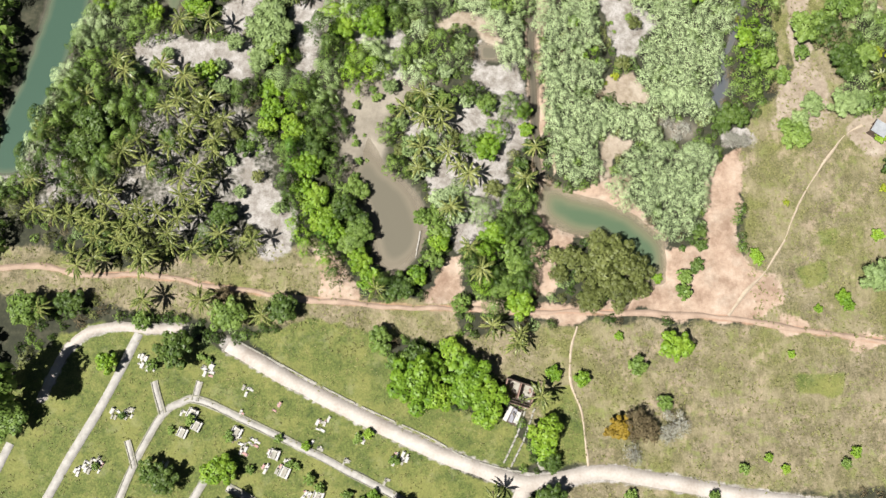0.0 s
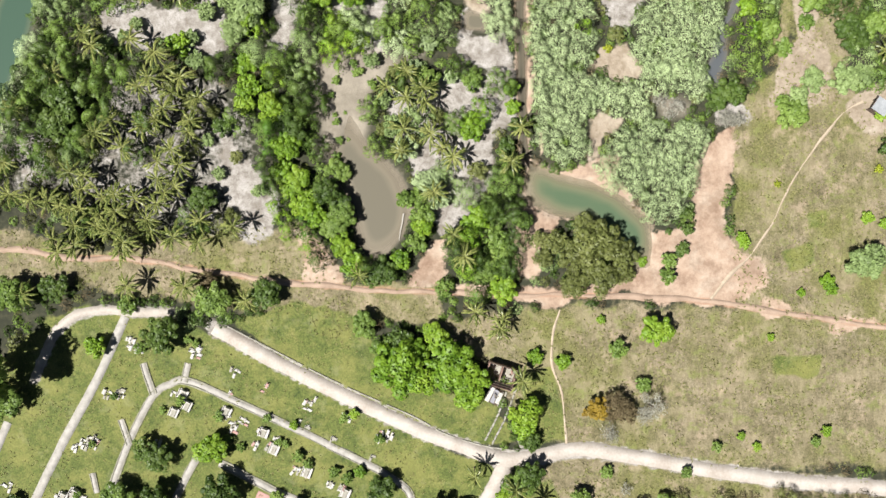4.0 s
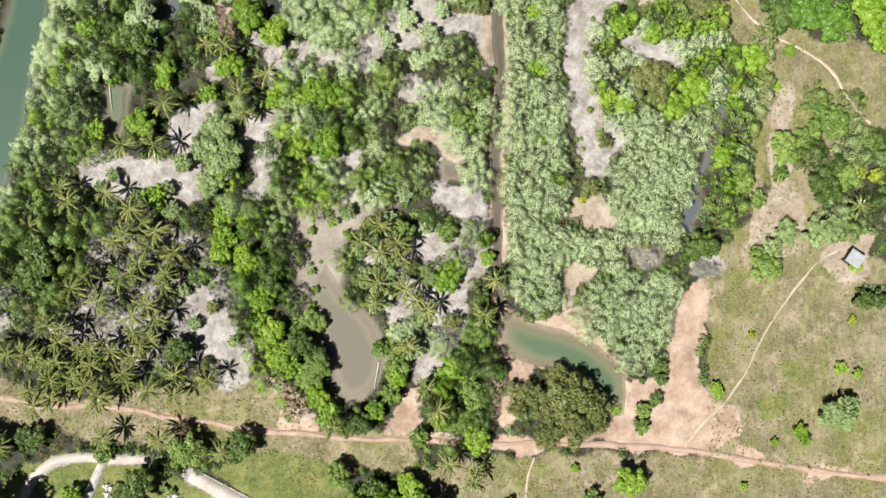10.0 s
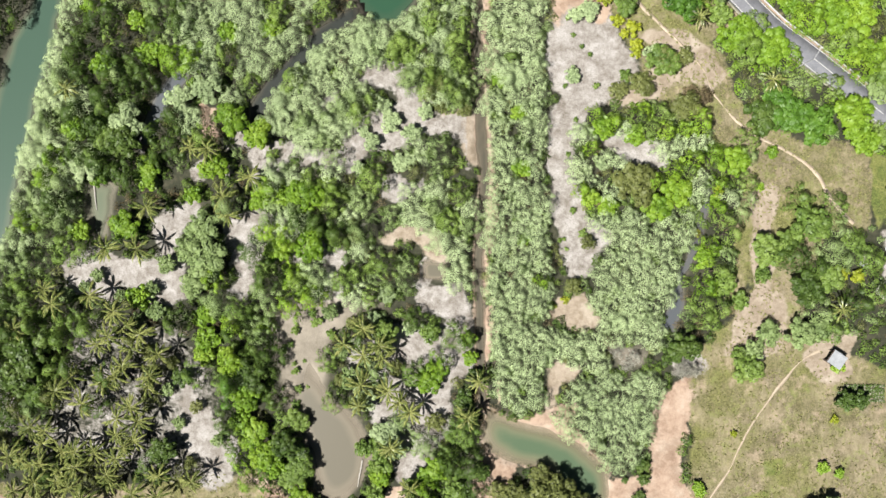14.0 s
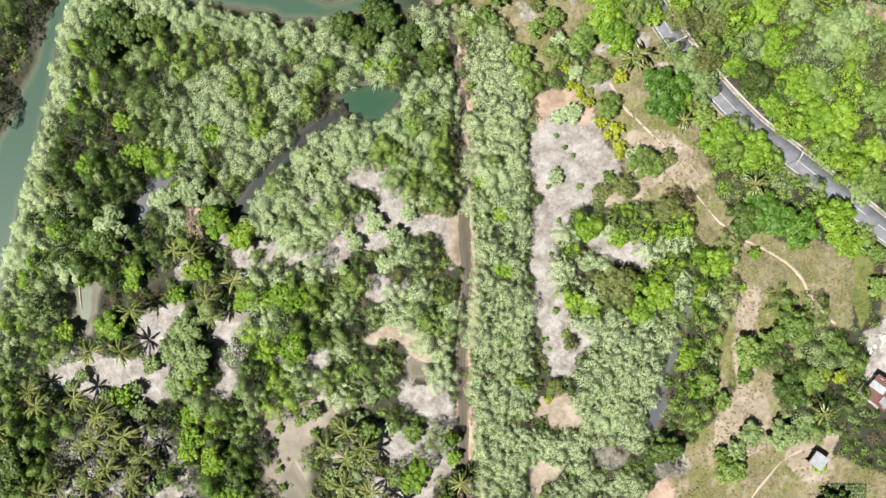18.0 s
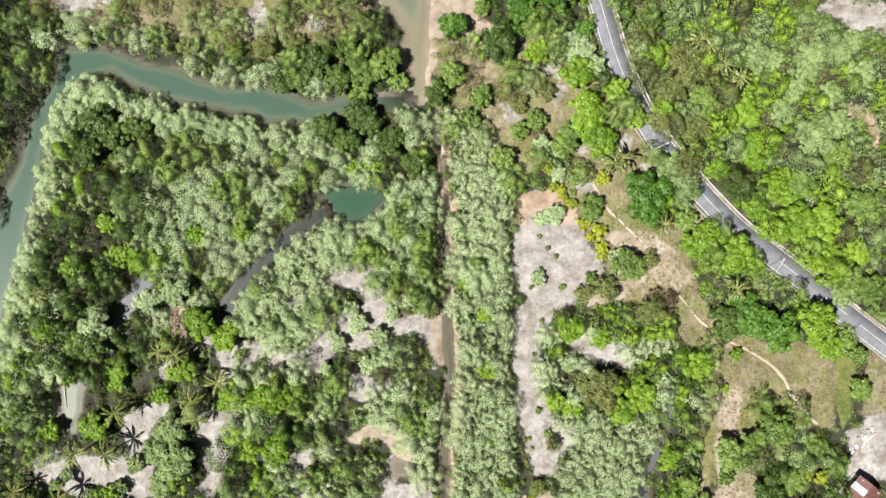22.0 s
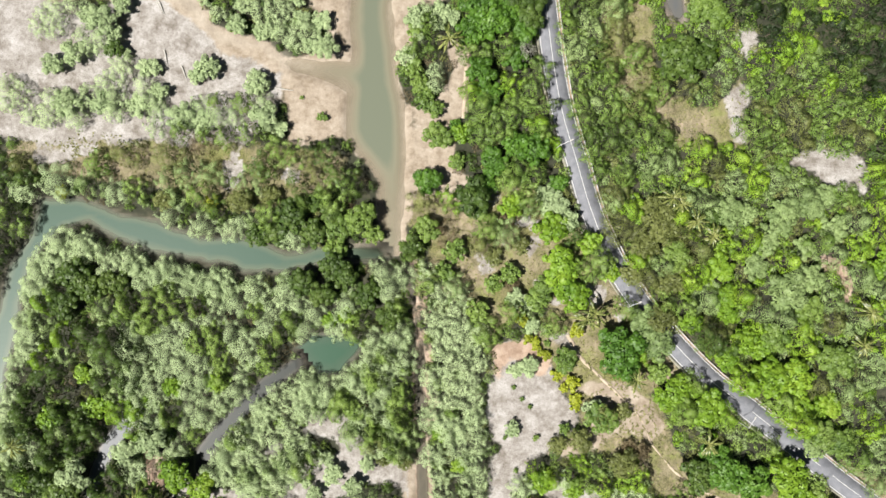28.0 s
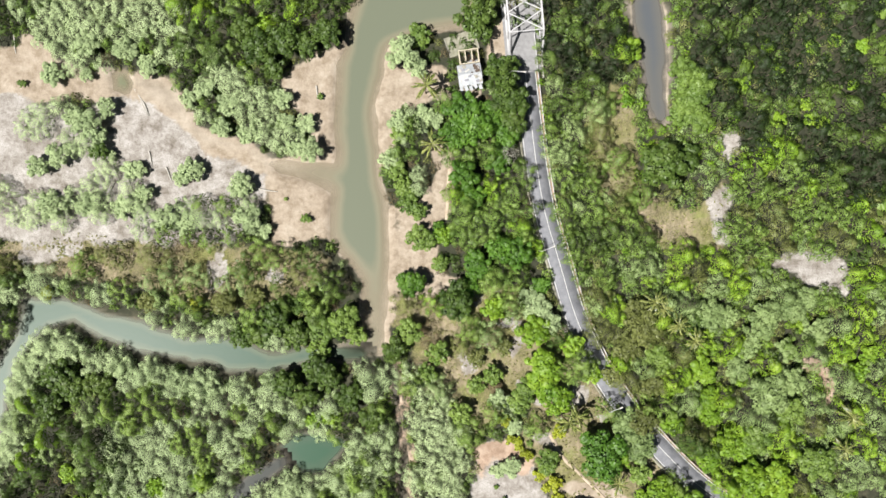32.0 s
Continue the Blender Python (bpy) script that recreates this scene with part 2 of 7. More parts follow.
MUD["inlet_mud"] = [(56.8, 135.9), (58.5, 127.5), (61, 122.6), (62.5, 108.8), (65.6, 108.7), (66.5, 121.3), (65.7, 133.3), (64, 135.8)]
MUD["twig_mud"] = [(34, -34.3), (40.4, -35.3), (41.2, -38.4), (34.9, -39.2)]
LAWN = {}
LAWN["cemetery"] = [(-135.1, -136.9), (-133.2, -88.7), (-109.3, -89.4), (-101.8, -81.3), (-90.9, -76.2), (-72.9, -78.8), (-61, -82.8), (-37.4, -96.7), (-5.2, -112.5), (-1.1, -115.5), (-8.3, -131.9), (-11, -141.3)]
LAWN["verge"] = [(-58.6, -80.2), (-41.6, -77.2), (-29.6, -81.2), (-22.7, -92.3), (-1.2, -100.3), (2.2, -107.7), (-6.3, -109.2), (-25.5, -101.9), (-42.1, -92.9)]
LAWN["east_lawn"] = [(-2.2, -131.9), (1.8, -119.8), (10.4, -116.5), (9.9, -134.7)]
LAWN["glade_lawn"] = [(90.6, 7.2), (95.2, 2.2), (95, -8.1), (93, -11.1), (90.4, -6.2)]
LAWN["house_lawn"] = [(2.7, -93.1), (11.2, -93.4), (13.1, -108.1), (5.8, -109)]
LAWN["meadow_tuft"] = [(65.4, -60), (70.3, -60.1), (70.4, -63.8), (66.5, -64.3)]
LAWN["meadow_tuft_south"] = [(61.5, -69.6), (67.7, -67.3), (67.8, -71.6), (63.2, -73.3)]
LAWN["meadow_tuft_low"] = [(57.3, -91.5), (68.3, -91.2), (68.2, -95.5), (58.4, -95.6)]
MEADOW = {}
MEADOW["strip_side"] = [(31.1, 45), (44.3, 36.8), (59.9, 24.2), (61, 18.1), (53.6, 15.9), (43.9, 17.3), (41.6, 25.9)]
MEADOW["south_meadow"] = [(-15.1, -81.7), (11.6, -79.5), (48, -80.1), (96.7, -87.7), (95.9, -118.2), (47, -114.7), (16.8, -108.8), (5.9, -107.8), (-1, -93)]
MEADOW["north_meadow"] = [(50.8, -42.6), (57.1, -31.8), (60.9, -28.3), (70.5, -33.4), (99.6, -44), (98.8, -88.1), (49.9, -84.2), (50.2, -67)]
MEADOW["trail_meadow"] = [(-132, -57.5), (-101, -59.6), (-86.8, -64.3), (-60.3, -60.9), (-41, -60.3), (-31.8, -72.7), (-12.5, -73.3), (-12.7, -81.7), (-32, -81.1), (-72.8, -75), (-132.4, -67)]
MEADOW["glade_west"] = [(64.8, 12.8), (73.8, 10.1), (80.7, -11.8), (75.5, -26.2), (72.7, -43.2), (58.1, -42.8), (58.3, -33.1), (64.6, -23.5)]
MEADOW["glade"] = [(53.6, 27.6), (58.3, 20.2), (71.4, 9), (90.8, 7.3), (90.5, -9.7), (83.1, -11.9), (73.4, -10.4), (66.1, -10.2), (60.8, -33.1), (58.5, -25.8), (63.9, 0.7), (49.7, 18)]
MEADOW["scrub"] = [(4, -111), (20, -109), (48, -115), (96.5, -122), (95.1, -150), (2.2, -146.7), (5.4, -122.4)]
MEADOW["roadside_glade"] = [(8.7, 75), (37.7, 74.4), (44.2, 64.6), (55.3, 42.6), (64.3, 33.9), (53.8, 28), (44.3, 35.6), (37.2, 49), (27.5, 48.1), (23.7, 42.1), (17.8, 48.3), (10.7, 55.7)]
MEADOW["river_glade"] = [(5.5, 74.9), (35.3, 72.5), (47.3, 64.3), (27.8, 64.7), (5.3, 66.4)]
MEADOW["island_scrub"] = [(-79.4, 87.1), (-20.8, 85.4), (-6.2, 82), (-11.3, 74.2), (-33.4, 70.9), (-49.1, 77.4), (-79.6, 81.6)]
MEADOW["forest_trail"] = [(33.6, 47.9), (38.4, 49), (46.7, 36.7), (59.9, 25.5), (61, 19.3), (56.1, 15.8), (51.2, 17.1), (43, 34.4)]
MEADOW["verge_patch"] = [(-41.1, -79.7), (-32.7, -79.5), (-31.3, -83.4), (-37.6, -85.1), (-41.7, -83.6)]
MEADOW["roadside"] = [(56.7, 52.2), (61.4, 43.6), (69.8, 33.7), (71.6, 34.3), (62.6, 44.2), (58.5, 51.6)]
MEADOW["east_glade"] = [(48, 114.4), (54.7, 120.3), (58.9, 110.6), (59.3, 97.2), (67.1, 91), (74.7, 92.7), (78.4, 96.8), (78.2, 84.1), (71.9, 81.8), (62.2, 83.5), (59.2, 91.8), (50.1, 93.8), (47.2, 103.5)]
MEADOW["right_field"] = [(97.5, 14.8), (112.1, 9.6), (111.9, -10), (97.2, -8.4)]
MEADOW["scrub_strip"] = [(-80.6, 86.4), (-73.2, 88), (-62.2, 88.8), (-50.1, 87), (-40.3, 87.4), (-32.8, 83.6), (-34.4, 79.9), (-44.1, 80.8), (-51.5, 79.7), (-62.5, 79.5), (-73.4, 81.9), (-80.8, 81.1)]
GROVE = [(-83.4, -25.4), (-74.9, -23.3), (-58, -26.2), (-48.7, -37.3), (-46.9, -55.6), (-49.5, -62.9), (-60.5, -63.8), (-82.2, -60.7), (-92.9, -55.5), (-112.3, -55), (-112, -47.7), (-90.1, -44.7)]
WAYS = {}
WAYS["gravel_road"] = (3.05, [(-61.6, -81.6), (-49.2, -89), (-35, -96.7), (-19.5, -104.5), (-9.9, -108.5), (-1.6, -111.7), (5.7, -111.7), (16.7, -110.3), (28.8, -112.5), (47, -116.3), (62.8, -118.9), (79.6, -120.7), (108, -124.7)])
WAYS["cross_road"] = (3.1, [(0.3, -112.2), (-4.3, -120.8), (-9.4, -130.4), (-14.6, -141.2)])
WAYS["loop_road"] = (1.9, [(-70.7, -77.8), (-77.7, -77.8), (-84.9, -77), (-90.9, -78), (-95.3, -81.5), (-97.8, -86.2), (-100.3, -91.6)])
WAYS["concrete_path"] = (1.9, [(-80.4, -78.6), (-86.6, -91.4), (-95.6, -106.8), (-105.9, -127), (-112.4, -140.1)])
WAYS["side_path"] = (1.8, [(-106.2, -100.4), (-110.7, -109.9), (-116.6, -121.8)])
WAYS["red_trail"] = (1.1, [(-126.3, -64.2), (-108.4, -63.7), (-101.2, -63.5), (-94.1, -65.6), (-83.3, -66), (-72.5, -67.3), (-60.6, -69.9), (-41.4, -73), (-24.6, -74.8), (-12.5, -75.4), (-0.5, -76.6), (11.7, -76.9), (23.8, -77.5), (35.9, -78.5), (44.4, -79.3), (54.1, -81.1), (68.7, -83.8), (80.6, -85.7), (96.7, -87.7)])
WAYS["foot_trail"] = (0.55, [(45, -78.7), (49.4, -74), (54.4, -69.3), (58.9, -62.8), (63.4, -53.9), (69.7, -45.6), (74.7, -39.7), (79, -37.4)])
WAYS["field_trail"] = (0.5, [(12.5, -80.1), (10.8, -86.1), (10.6, -92.2), (12.5, -98.3), (13.1, -109.3)])
WAYS["river_trail"] = (0.9, [(19.4, 105.6), (18.4, 98.9), (17.7, 89.9)])
WAYS["glade_trail"] = (0.7, [(39.5, 42.9), (43.1, 36.8), (50.2, 29.3), (55, 23.9), (57, 19), (60.6, 14.1), (65.3, 9.8), (71.3, 6.6), (76.1, 3.4), (79.7, -0.3), (82.1, -4.6), (86.8, -10.2)])
WAYS["asphalt_road"] = (4.7, [(34.5, 129.1), (35.3, 119.5), (36.3, 109.8), (37.4, 100.1), (39.1, 90.3), (41.8, 80.5), (45.1, 68.8), (49.9, 57.7), (55.6, 48.6), (62.2, 40.6), (70.1, 32.3), (77, 26.9), (84.2, 21), (92.6, 14), (100.8, 7.4), (116.8, -4.6)])
PAVED = []
PAVED.append((1.5, [(-85.8, -118), (-79.8, -103.7), (-74.7, -95.4), (-71.3, -93.4), (-67.4, -92.9), (-55.6, -98.5), (-37.8, -107.6), (-23.5, -115.9), (-20.6, -120.3), (-21.4, -125.1), (-24.7, -133.5)]))
PAVED.append((1.6, [(-61.4, -110.6), (-50.2, -116.8), (-40.6, -121.4), (-37.1, -124.8), (-38.6, -133)]))
PAVED.append((1.6, [(-65.3, -107.8), (-70.7, -117.3), (-76.6, -130.5)]))
PAVED.append((1.5, [(-77.8, -121.3), (-83.3, -132.7)]))
PAVED.append((1.3, [(-76.9, -88.7), (-75, -95.4)]))
PAVED.append((1.3, [(-67.3, -89), (-68.4, -93)]))
PAVED.append((1.2, [(-82.1, -100.6), (-80.5, -106.1)]))
PAVED.append((1.2, [(-88.6, -111.9), (-87.8, -116.2)]))
WOODS = {}
WOODS["canal_hedge"] = ("MMMMMMB", 2.15, [(9.5, 25.5), (20.2, 25.2), (20.2, 10), (20.4, -10), (20.6, -28.3), (18.6, -41.4), (19.6, -45.4), (15, -47.9), (8.8, -45.5), (8.5, -31.5), (9.2, 1.8)])
WOODS["canal_hedge_north"] = ("MMMMMG", 2.24, [(9.2, 58), (13.2, 56), (19.2, 45.5), (20, 28.8), (20.2, 25.2), (9.3, 21.9)])
WOODS["sage_block"] = ("MMMMMM", 2.05, [(25, -43.6), (29.8, -42.3), (41.1, -42.6), (43.1, -44.1), (41.6, -50), (39.6, -56), (38.7, -59.5), (34.7, -60.8), (31.8, -59.3), (27.7, -55), (22.8, -51.9), (25.5, -47.8)])
WOODS["ring_wood"] = ("MGBMMB", 2.3, [(29.2, 12.9), (38.2, 13.3), (50.7, 16.2), (53.9, 12.3), (52.3, 4), (52.4, -2), (50.3, -5.5), (41.3, -7), (33, -6.8), (28.8, -3.7), (27.5, 4.6), (27.1, 10)])
WOODS["ditch_wood"] = ("GNMGBN", 2.1, [(56.5, 6.3), (61.9, 8.5), (64.5, 6.1), (63.5, -2.2), (60.7, -6.9), (59.3, -17.7), (59.5, -24.3), (55.2, -29), (51, -28.9), (51.2, -22.3), (54.1, -12.8), (56.2, -3.2)])
WOODS["canal_west"] = ("GNMNGMGN", 2.32, [(-39.4, 10.2), (-22.5, 19.2), (-3.3, 23.5), (5.6, 23.2), (-1.2, 15.7), (-8.2, 18.9), (-20.4, 8.5), (-22.4, 2.1), (-1.6, 0.3), (4.4, -4.6), (4.4, -25.5), (-3.5, -26.4), (-14.2, -23.7), (-30.8, -20.9), (-37.8, -17.1), (-40, -8.7)])
WOODS["river_wood"] = ("NMMGMM", 2.24, [(-53.5, 63.9), (-45.3, 59.9), (-29.9, 56.8), (-10.8, 57), (4.7, 57.2), (5.5, 41.1), (5.1, 24.4), (-4.6, 21), (-16.4, 26.1), (-19.7, 36.3), (-28.3, 27.6), (-38.2, 15.8), (-38.5, 6.2), (-52.8, 11.4), (-52.4, 23.3), (-55.7, 33)])
WOODS["river_wood_west"] = ("DGDNBDG", 2.49, [(-71.3, 65.3), (-60.5, 67.4), (-53.5, 63.9), (-53, 42.5), (-53.5, 24.6), (-59.8, 17.5), (-63.1, 8), (-75.8, 4.1), (-89.4, -7), (-85.9, 21.8), (-82.6, 31.2), (-76.6, 49)])
WOODS["river_fringe"] = ("MMMM", 2.06, [(-71.3, 65.7), (-62.9, 68.4), (-55.9, 64.9), (-45.3, 61.6), (-35.8, 59.3), (-29.9, 57.2), (-33.6, 53.9), (-41.9, 55.3), (-52.5, 57.9), (-59.5, 64), (-67.8, 63), (-72.8, 57.2), (-76.7, 47.8), (-79.5, 35.9), (-83.4, 25.3), (-86.9, 12.2), (-89.3, 12.2), (-83.3, 27.7), (-79.3, 40.7), (-75.8, 54.9)])
WOODS["west_wood"] = ("DNGNGD", 2.49, [(-97.5, -25), (-93.3, -7.3), (-89.6, -1.5), (-78.9, -1.7), (-76.9, -11.3), (-81.9, -19.5), (-82.4, -33.8), (-84.5, -43.3), (-91.2, -47.8), (-98.4, -47.6), (-107.9, -47.4), (-107, -24.7)])
WOODS["middle_wood"] = ("DGNBDG", 2.79, [(-56.5, -5.9), (-39.7, -1.6), (-23, 2.7), (-26.1, -21), (-38.1, -25.5), (-40.9, -37.3), (-48.2, -43.1), (-50, -25.1), (-55.8, -20.2)])
WOODS["pond_hedge"] = ("VBDVB", 2.15, [(-47.8, -32.4), (-40.5, -26.6), (-39.7, -39.8), (-32.3, -49.5), (-29.1, -64), (-27.5, -68.9), (-31.1, -71.2), (-37, -67.4), (-46.3, -58.1), (-48.6, -49.1)])
WOODS["pond_east"] = ("GGBN", 2.15, [(-28.8, -32.9), (-21.9, -40.3), (-15, -52.4), (-15.3, -62), (-20.2, -66.7), (-21.9, -62.4), (-19, -55.9), (-26.2, -44.9)])
WOODS["pond_foot"] = ("DDG", 2.06, [(-28.7, -68.3), (-20.2, -64.9), (-17.9, -67.4), (-22.8, -73.8), (-27.6, -73.1)])
WOODS["island_wood"] = ("GBGNDB", 4.3, [(-21.5, -29.5), (-14.3, -26.1), (-4.8, -27.6), (4.7, -31.4), (6.8, -41.1), (4.2, -50.6), (-1, -62.5), (2.3, -73.4), (-8.5, -76.7), (-11.8, -64.5), (-12.6, -50.1)])
WOODS["far_bank"] = ("DDG", 2.7, [(-103.9, 84), (-74.3, 83.3), (-74.9, 71.5), (-79.7, 63.3), (-81.9, 52.7), (-85.2, 43.2), (-92.9, 29.1), (-106.4, 19.8)])
WOODS["roadside_wood"] = ("GBONGGRB", 3.7, [(8.1, 76.7), (42, 75.9), (43.6, 64), (48.7, 52), (54.5, 42.3), (63.3, 33.8), (71, 25.2), (66.2, 22.9), (53.1, 28), (43.6, 35.4), (36.7, 48.7), (27.1, 47.7), (23.4, 41.9), (17.6, 48), (10.6, 52.9)])
WOODS["east_wood"] = ("GBNBOG", 2.75, [(49.3, 70.8), (58.9, 70.6), (60.2, 81.4), (66.2, 82), (74.6, 81.9), (78.2, 79.9), (86.5, 78.5), (92.5, 72.4), (102.1, 73.4), (126, 71.8), (125.9, 5), (92, 11.7), (74.1, 30.4), (60.4, 48.9), (49.8, 64.8)])
# K in a mix: crowns whose leaf colour holds the cloud shade
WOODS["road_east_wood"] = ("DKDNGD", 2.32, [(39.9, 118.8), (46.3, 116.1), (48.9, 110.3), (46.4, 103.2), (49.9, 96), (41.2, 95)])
WOODS["road_east_low"] = ("GNGDGN", 2.3, [(41.2, 95), (49.9, 95.8), (57.7, 92.3), (60, 81.2), (58.9, 70), (49.3, 70.2), (42.8, 83)])
WOODS["dark_wood_edge"] = ("NGOGBD", 2.32, [(82, 106.3), (90.3, 100.9), (102.2, 95), (130.9, 92), (130.8, 71.7), (102.1, 74), (101.5, 79.4), (95, 83.7), (86.6, 82.7), (84.2, 79.8), (78.2, 79.9), (77, 84.7), (80.7, 91.8), (79.5, 97.8)])
WOODS["glade_scrub"] = ("ROGOR", 2.92, [(47.5, 113.9), (54.7, 117.3), (57.5, 106.6), (58, 97), (63.9, 93.3), (60.3, 91.6), (50.8, 93.6), (46.7, 103.2)])
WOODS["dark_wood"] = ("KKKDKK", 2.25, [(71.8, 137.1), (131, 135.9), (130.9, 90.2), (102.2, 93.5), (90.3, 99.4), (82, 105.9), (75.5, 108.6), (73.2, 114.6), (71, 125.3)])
WOODS["house_wood"] = ("GGND", 2.89, [(65.8, -1.1), (83.7, -7.6), (84.8, -16.1), (90.7, -21), (84.5, -33), (65.2, -32.5), (63.1, -19.2)])
WOODS["north_wood"] = ("MMMMGM", 2.24, [(-69.2, 132.9), (-65.3, 142.3), (-37.9, 141.7), (-38.2, 127.5), (-27.6, 121.9), (-17, 116.4), (-13.4, 115.1), (-8.1, 111.4), (-8.4, 102.1), (-23.3, 105.8), (-38.7, 112.6), (-42, 121.6), (-52.7, 123.6), (-62.2, 125.6)])
WOODS["north_grove"] = ("GDDBGD", 2.49, [(-37.3, 141.7), (-3.3, 141), (-3.3, 128), (-9.6, 125.2), (-14.5, 122.9), (-16.9, 120), (-27.6, 122.5), (-37.1, 127.5)])
WOODS["north_corner"] = ("DDMD", 2.32, [(-88, 142.7), (-68.9, 142.3), (-69.7, 134.1), (-72.8, 130.6), (-88.5, 128.5)])
WOODS["river_bank_wood"] = ("MMGMBM", 2.15, [(3, 114.6), (7.3, 115.3), (11.5, 112), (12.9, 106), (11.5, 98.5), (9, 92.1), (5.9, 91.2), (4.1, 97.2)])
WOODS["road_west_wood"] = ("BGBGGD", 2.49, [(17.3, 115.1), (28.6, 116.1), (33.8, 111.2), (34.9, 104.1), (35.1, 95.8), (35.5, 88.6), (40.5, 80.1), (43.9, 71.7), (34.9, 71.6), (27.7, 72), (21.8, 76.7), (19.2, 89.5), (20.7, 102), (16.8, 105.7)])
WOODS["road_west_low"] = ("GNGBRO", 3.96, [(5.2, 74.3), (34.9, 72.5), (44.5, 71.7), (46.8, 65), (27.6, 66), (15.7, 68.7), (5.5, 67.7)])
WOODS["island_north"] = ("ONGNGDOM", 2.6, [(-79, 79.6), (-71.8, 79.4), (-64.7, 76.9), (-50.3, 76.6), (-39.5, 78.8), (-31, 82.2), (-21.4, 83.2), (-8.3, 81.5), (-2.4, 78.1), (-1.6, 69.7), (-5, 66.1), (-12.3, 64.5), (-25.4, 65.9), (-37.4, 68), (-49.3, 70.6), (-60, 73.2), (-71.9, 77.1), (-79.1, 76)])
WOODS["creek_bank"] = ("MMMMM", 2.24, [(-37.6, 16.4), (-32, 23.5), (-25.9, 29.9), (-18.5, 36.3), (-16.2, 35.6), (-11.5, 31.9), (-14, 27.2), (-16.5, 23.7), (-14.2, 17.6), (-20.4, 10.6), (-23, 3.4), (-31.3, 6), (-37.2, 9.8)])
WOODS["pond_side"] = ("MMGMM", 2.24, [(-9, 35.5), (-5.3, 40.2), (5.5, 41.1), (5.6, 20.8), (3.7, 17.2), (-4.6, 21), (-10.5, 24.7), (-11.5, 31.9)])
WOODS["west_shore"] = ("MMMD", 2.32, [(-85.2, 20.9), (-80.3, 25.5), (-76.9, 20.7), (-72.5, 13.5), (-77.8, -3), (-89.6, -2.6), (-94.7, -12), (-98.8, -26.2), (-105.3, -42.7), (-115, -47.2), (-114.6, -37.6), (-104.5, -21.2), (-95.6, -3.7), (-89.3, 6.8)])
WOODS["far_shore"] = ("DDG", 2.41, [(-118.8, 38.3), (-84.6, 37.4), (-89.9, 21), (-93.8, 11.7), (-98.9, 2.4), (-106.6, -14), (-121.6, -32.7)])
WOODS["grove_north"] = ("DGDDN", 2.89, [(-80.3, 25.5), (-56.7, 24.9), (-57.1, 11.9), (-63.5, -1), (-66.9, 2.7), (-75.4, -1.8), (-79.8, 6.6)])
WOODS["grove_edge"] = ("DDGDN", 2.58, [(-119.3, -20.4), (-87.6, -21.3), (-83.3, -30.9), (-88.5, -46.1), (-99.1, -45.7), (-108.7, -49), (-120.3, -46.3)])
WOODS["island_south"] = ("GGDB", 2.92, [(-10.5, -62.2), (-3.2, -57.6), (2.8, -57.8), (5, -65), (2.4, -69.8), (2.2, -79.4), (-5, -79.2), (-10.8, -71.8)])
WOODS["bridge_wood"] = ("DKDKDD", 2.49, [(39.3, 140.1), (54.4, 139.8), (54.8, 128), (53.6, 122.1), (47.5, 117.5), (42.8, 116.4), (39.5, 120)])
WOODS["bank_wood"] = ("GDG", 2.32, [(21.6, 143.2), (29.9, 143.1), (30.1, 134.2), (27.9, 130.7), (23.1, 130.2), (21.1, 135)])
WOODS["grove_floor"] = ("DODGO", 4.6, [(-82.1, -25.4), (-73.7, -23.3), (-57.2, -26.1), (-48, -37.1), (-47.2, -50.3), (-53.4, -56.1), (-59.6, -63.1), (-81, -60.1), (-91.5, -55), (-110.6, -56.9), (-110.1, -42.5), (-88.7, -44.3)])
WOODS["clearing_bush"] = ("MNOG", 2.06, [(-5.9, 17.4), (-2.2, 21.5), (3.2, 19.6), (3.7, 17.2), (0.1, 14.9), (-2.4, 10.2), (0.4, 5.3), (-5, 2.4), (-10.9, 6.8), (-6.1, 9), (-4.2, 12.6)])
WOODS["flat_bush"] = ("MMMM", 2.6, [(-79.1, 93.4), (-68.3, 93.2), (-59.9, 91.2), (-50.8, 94.1), (-46.5, 98.8), (-50, 103), (-54.8, 101.3), (-61, 95.5), (-68.3, 95), (-75.4, 97), (-79, 98.8)])
WOODS["ring_south"] = ("MMMMMM", 2.1, [(30.5, -8), (41.3, -8.2), (51.5, -4.3), (51.5, -9.1), (47.3, -18.6), (43.2, -29.3), (40.8, -30.6), (34.9, -29), (32, -24.2), (32.1, -18.8), (35.8, -14.1), (35.2, -11.1)])
WOODS["block_north"] = ("MMMMMG", 2.1, [(21.7, -33.4), (30.1, -31.6), (34.3, -29.8), (42.6, -30.8), (44.7, -34.6), (44.2, -38.8), (37.6, -40.6), (28.1, -38.7), (22.2, -37.8)])
WOODS["scrub_bushes"] = ("OROGO", 5.2, [(-79.4, 85.6), (-61.3, 87.7), (-49.3, 86), (-39.6, 86.3), (-33.1, 83.3), (-43.4, 81.3), (-61.5, 80.2), (-79.5, 81.8)])
WOODS["flat_bush_south"] = ("MMGM", 2.4, [(-48.5, 92.2), (-38.2, 92.6), (-32.2, 94.9), (-22.5, 95), (-19.6, 90.4), (-20.3, 86.8), (-31.2, 86.5), (-39.6, 87.8), (-46.8, 88.8)])
WOODS["road_row_meadow"] = ("GBGBDG", 2.3, [(52.6, 46.1), (59.3, 38.0), (67.5, 29.4), (74.6, 23.9), (81.7, 18.0), (90.1, 11.0), (88.6, 9.2), (80.2, 16.2), (73.1, 22.1), (65.9, 27.8), (57.6, 36.5), (50.8, 44.7)])
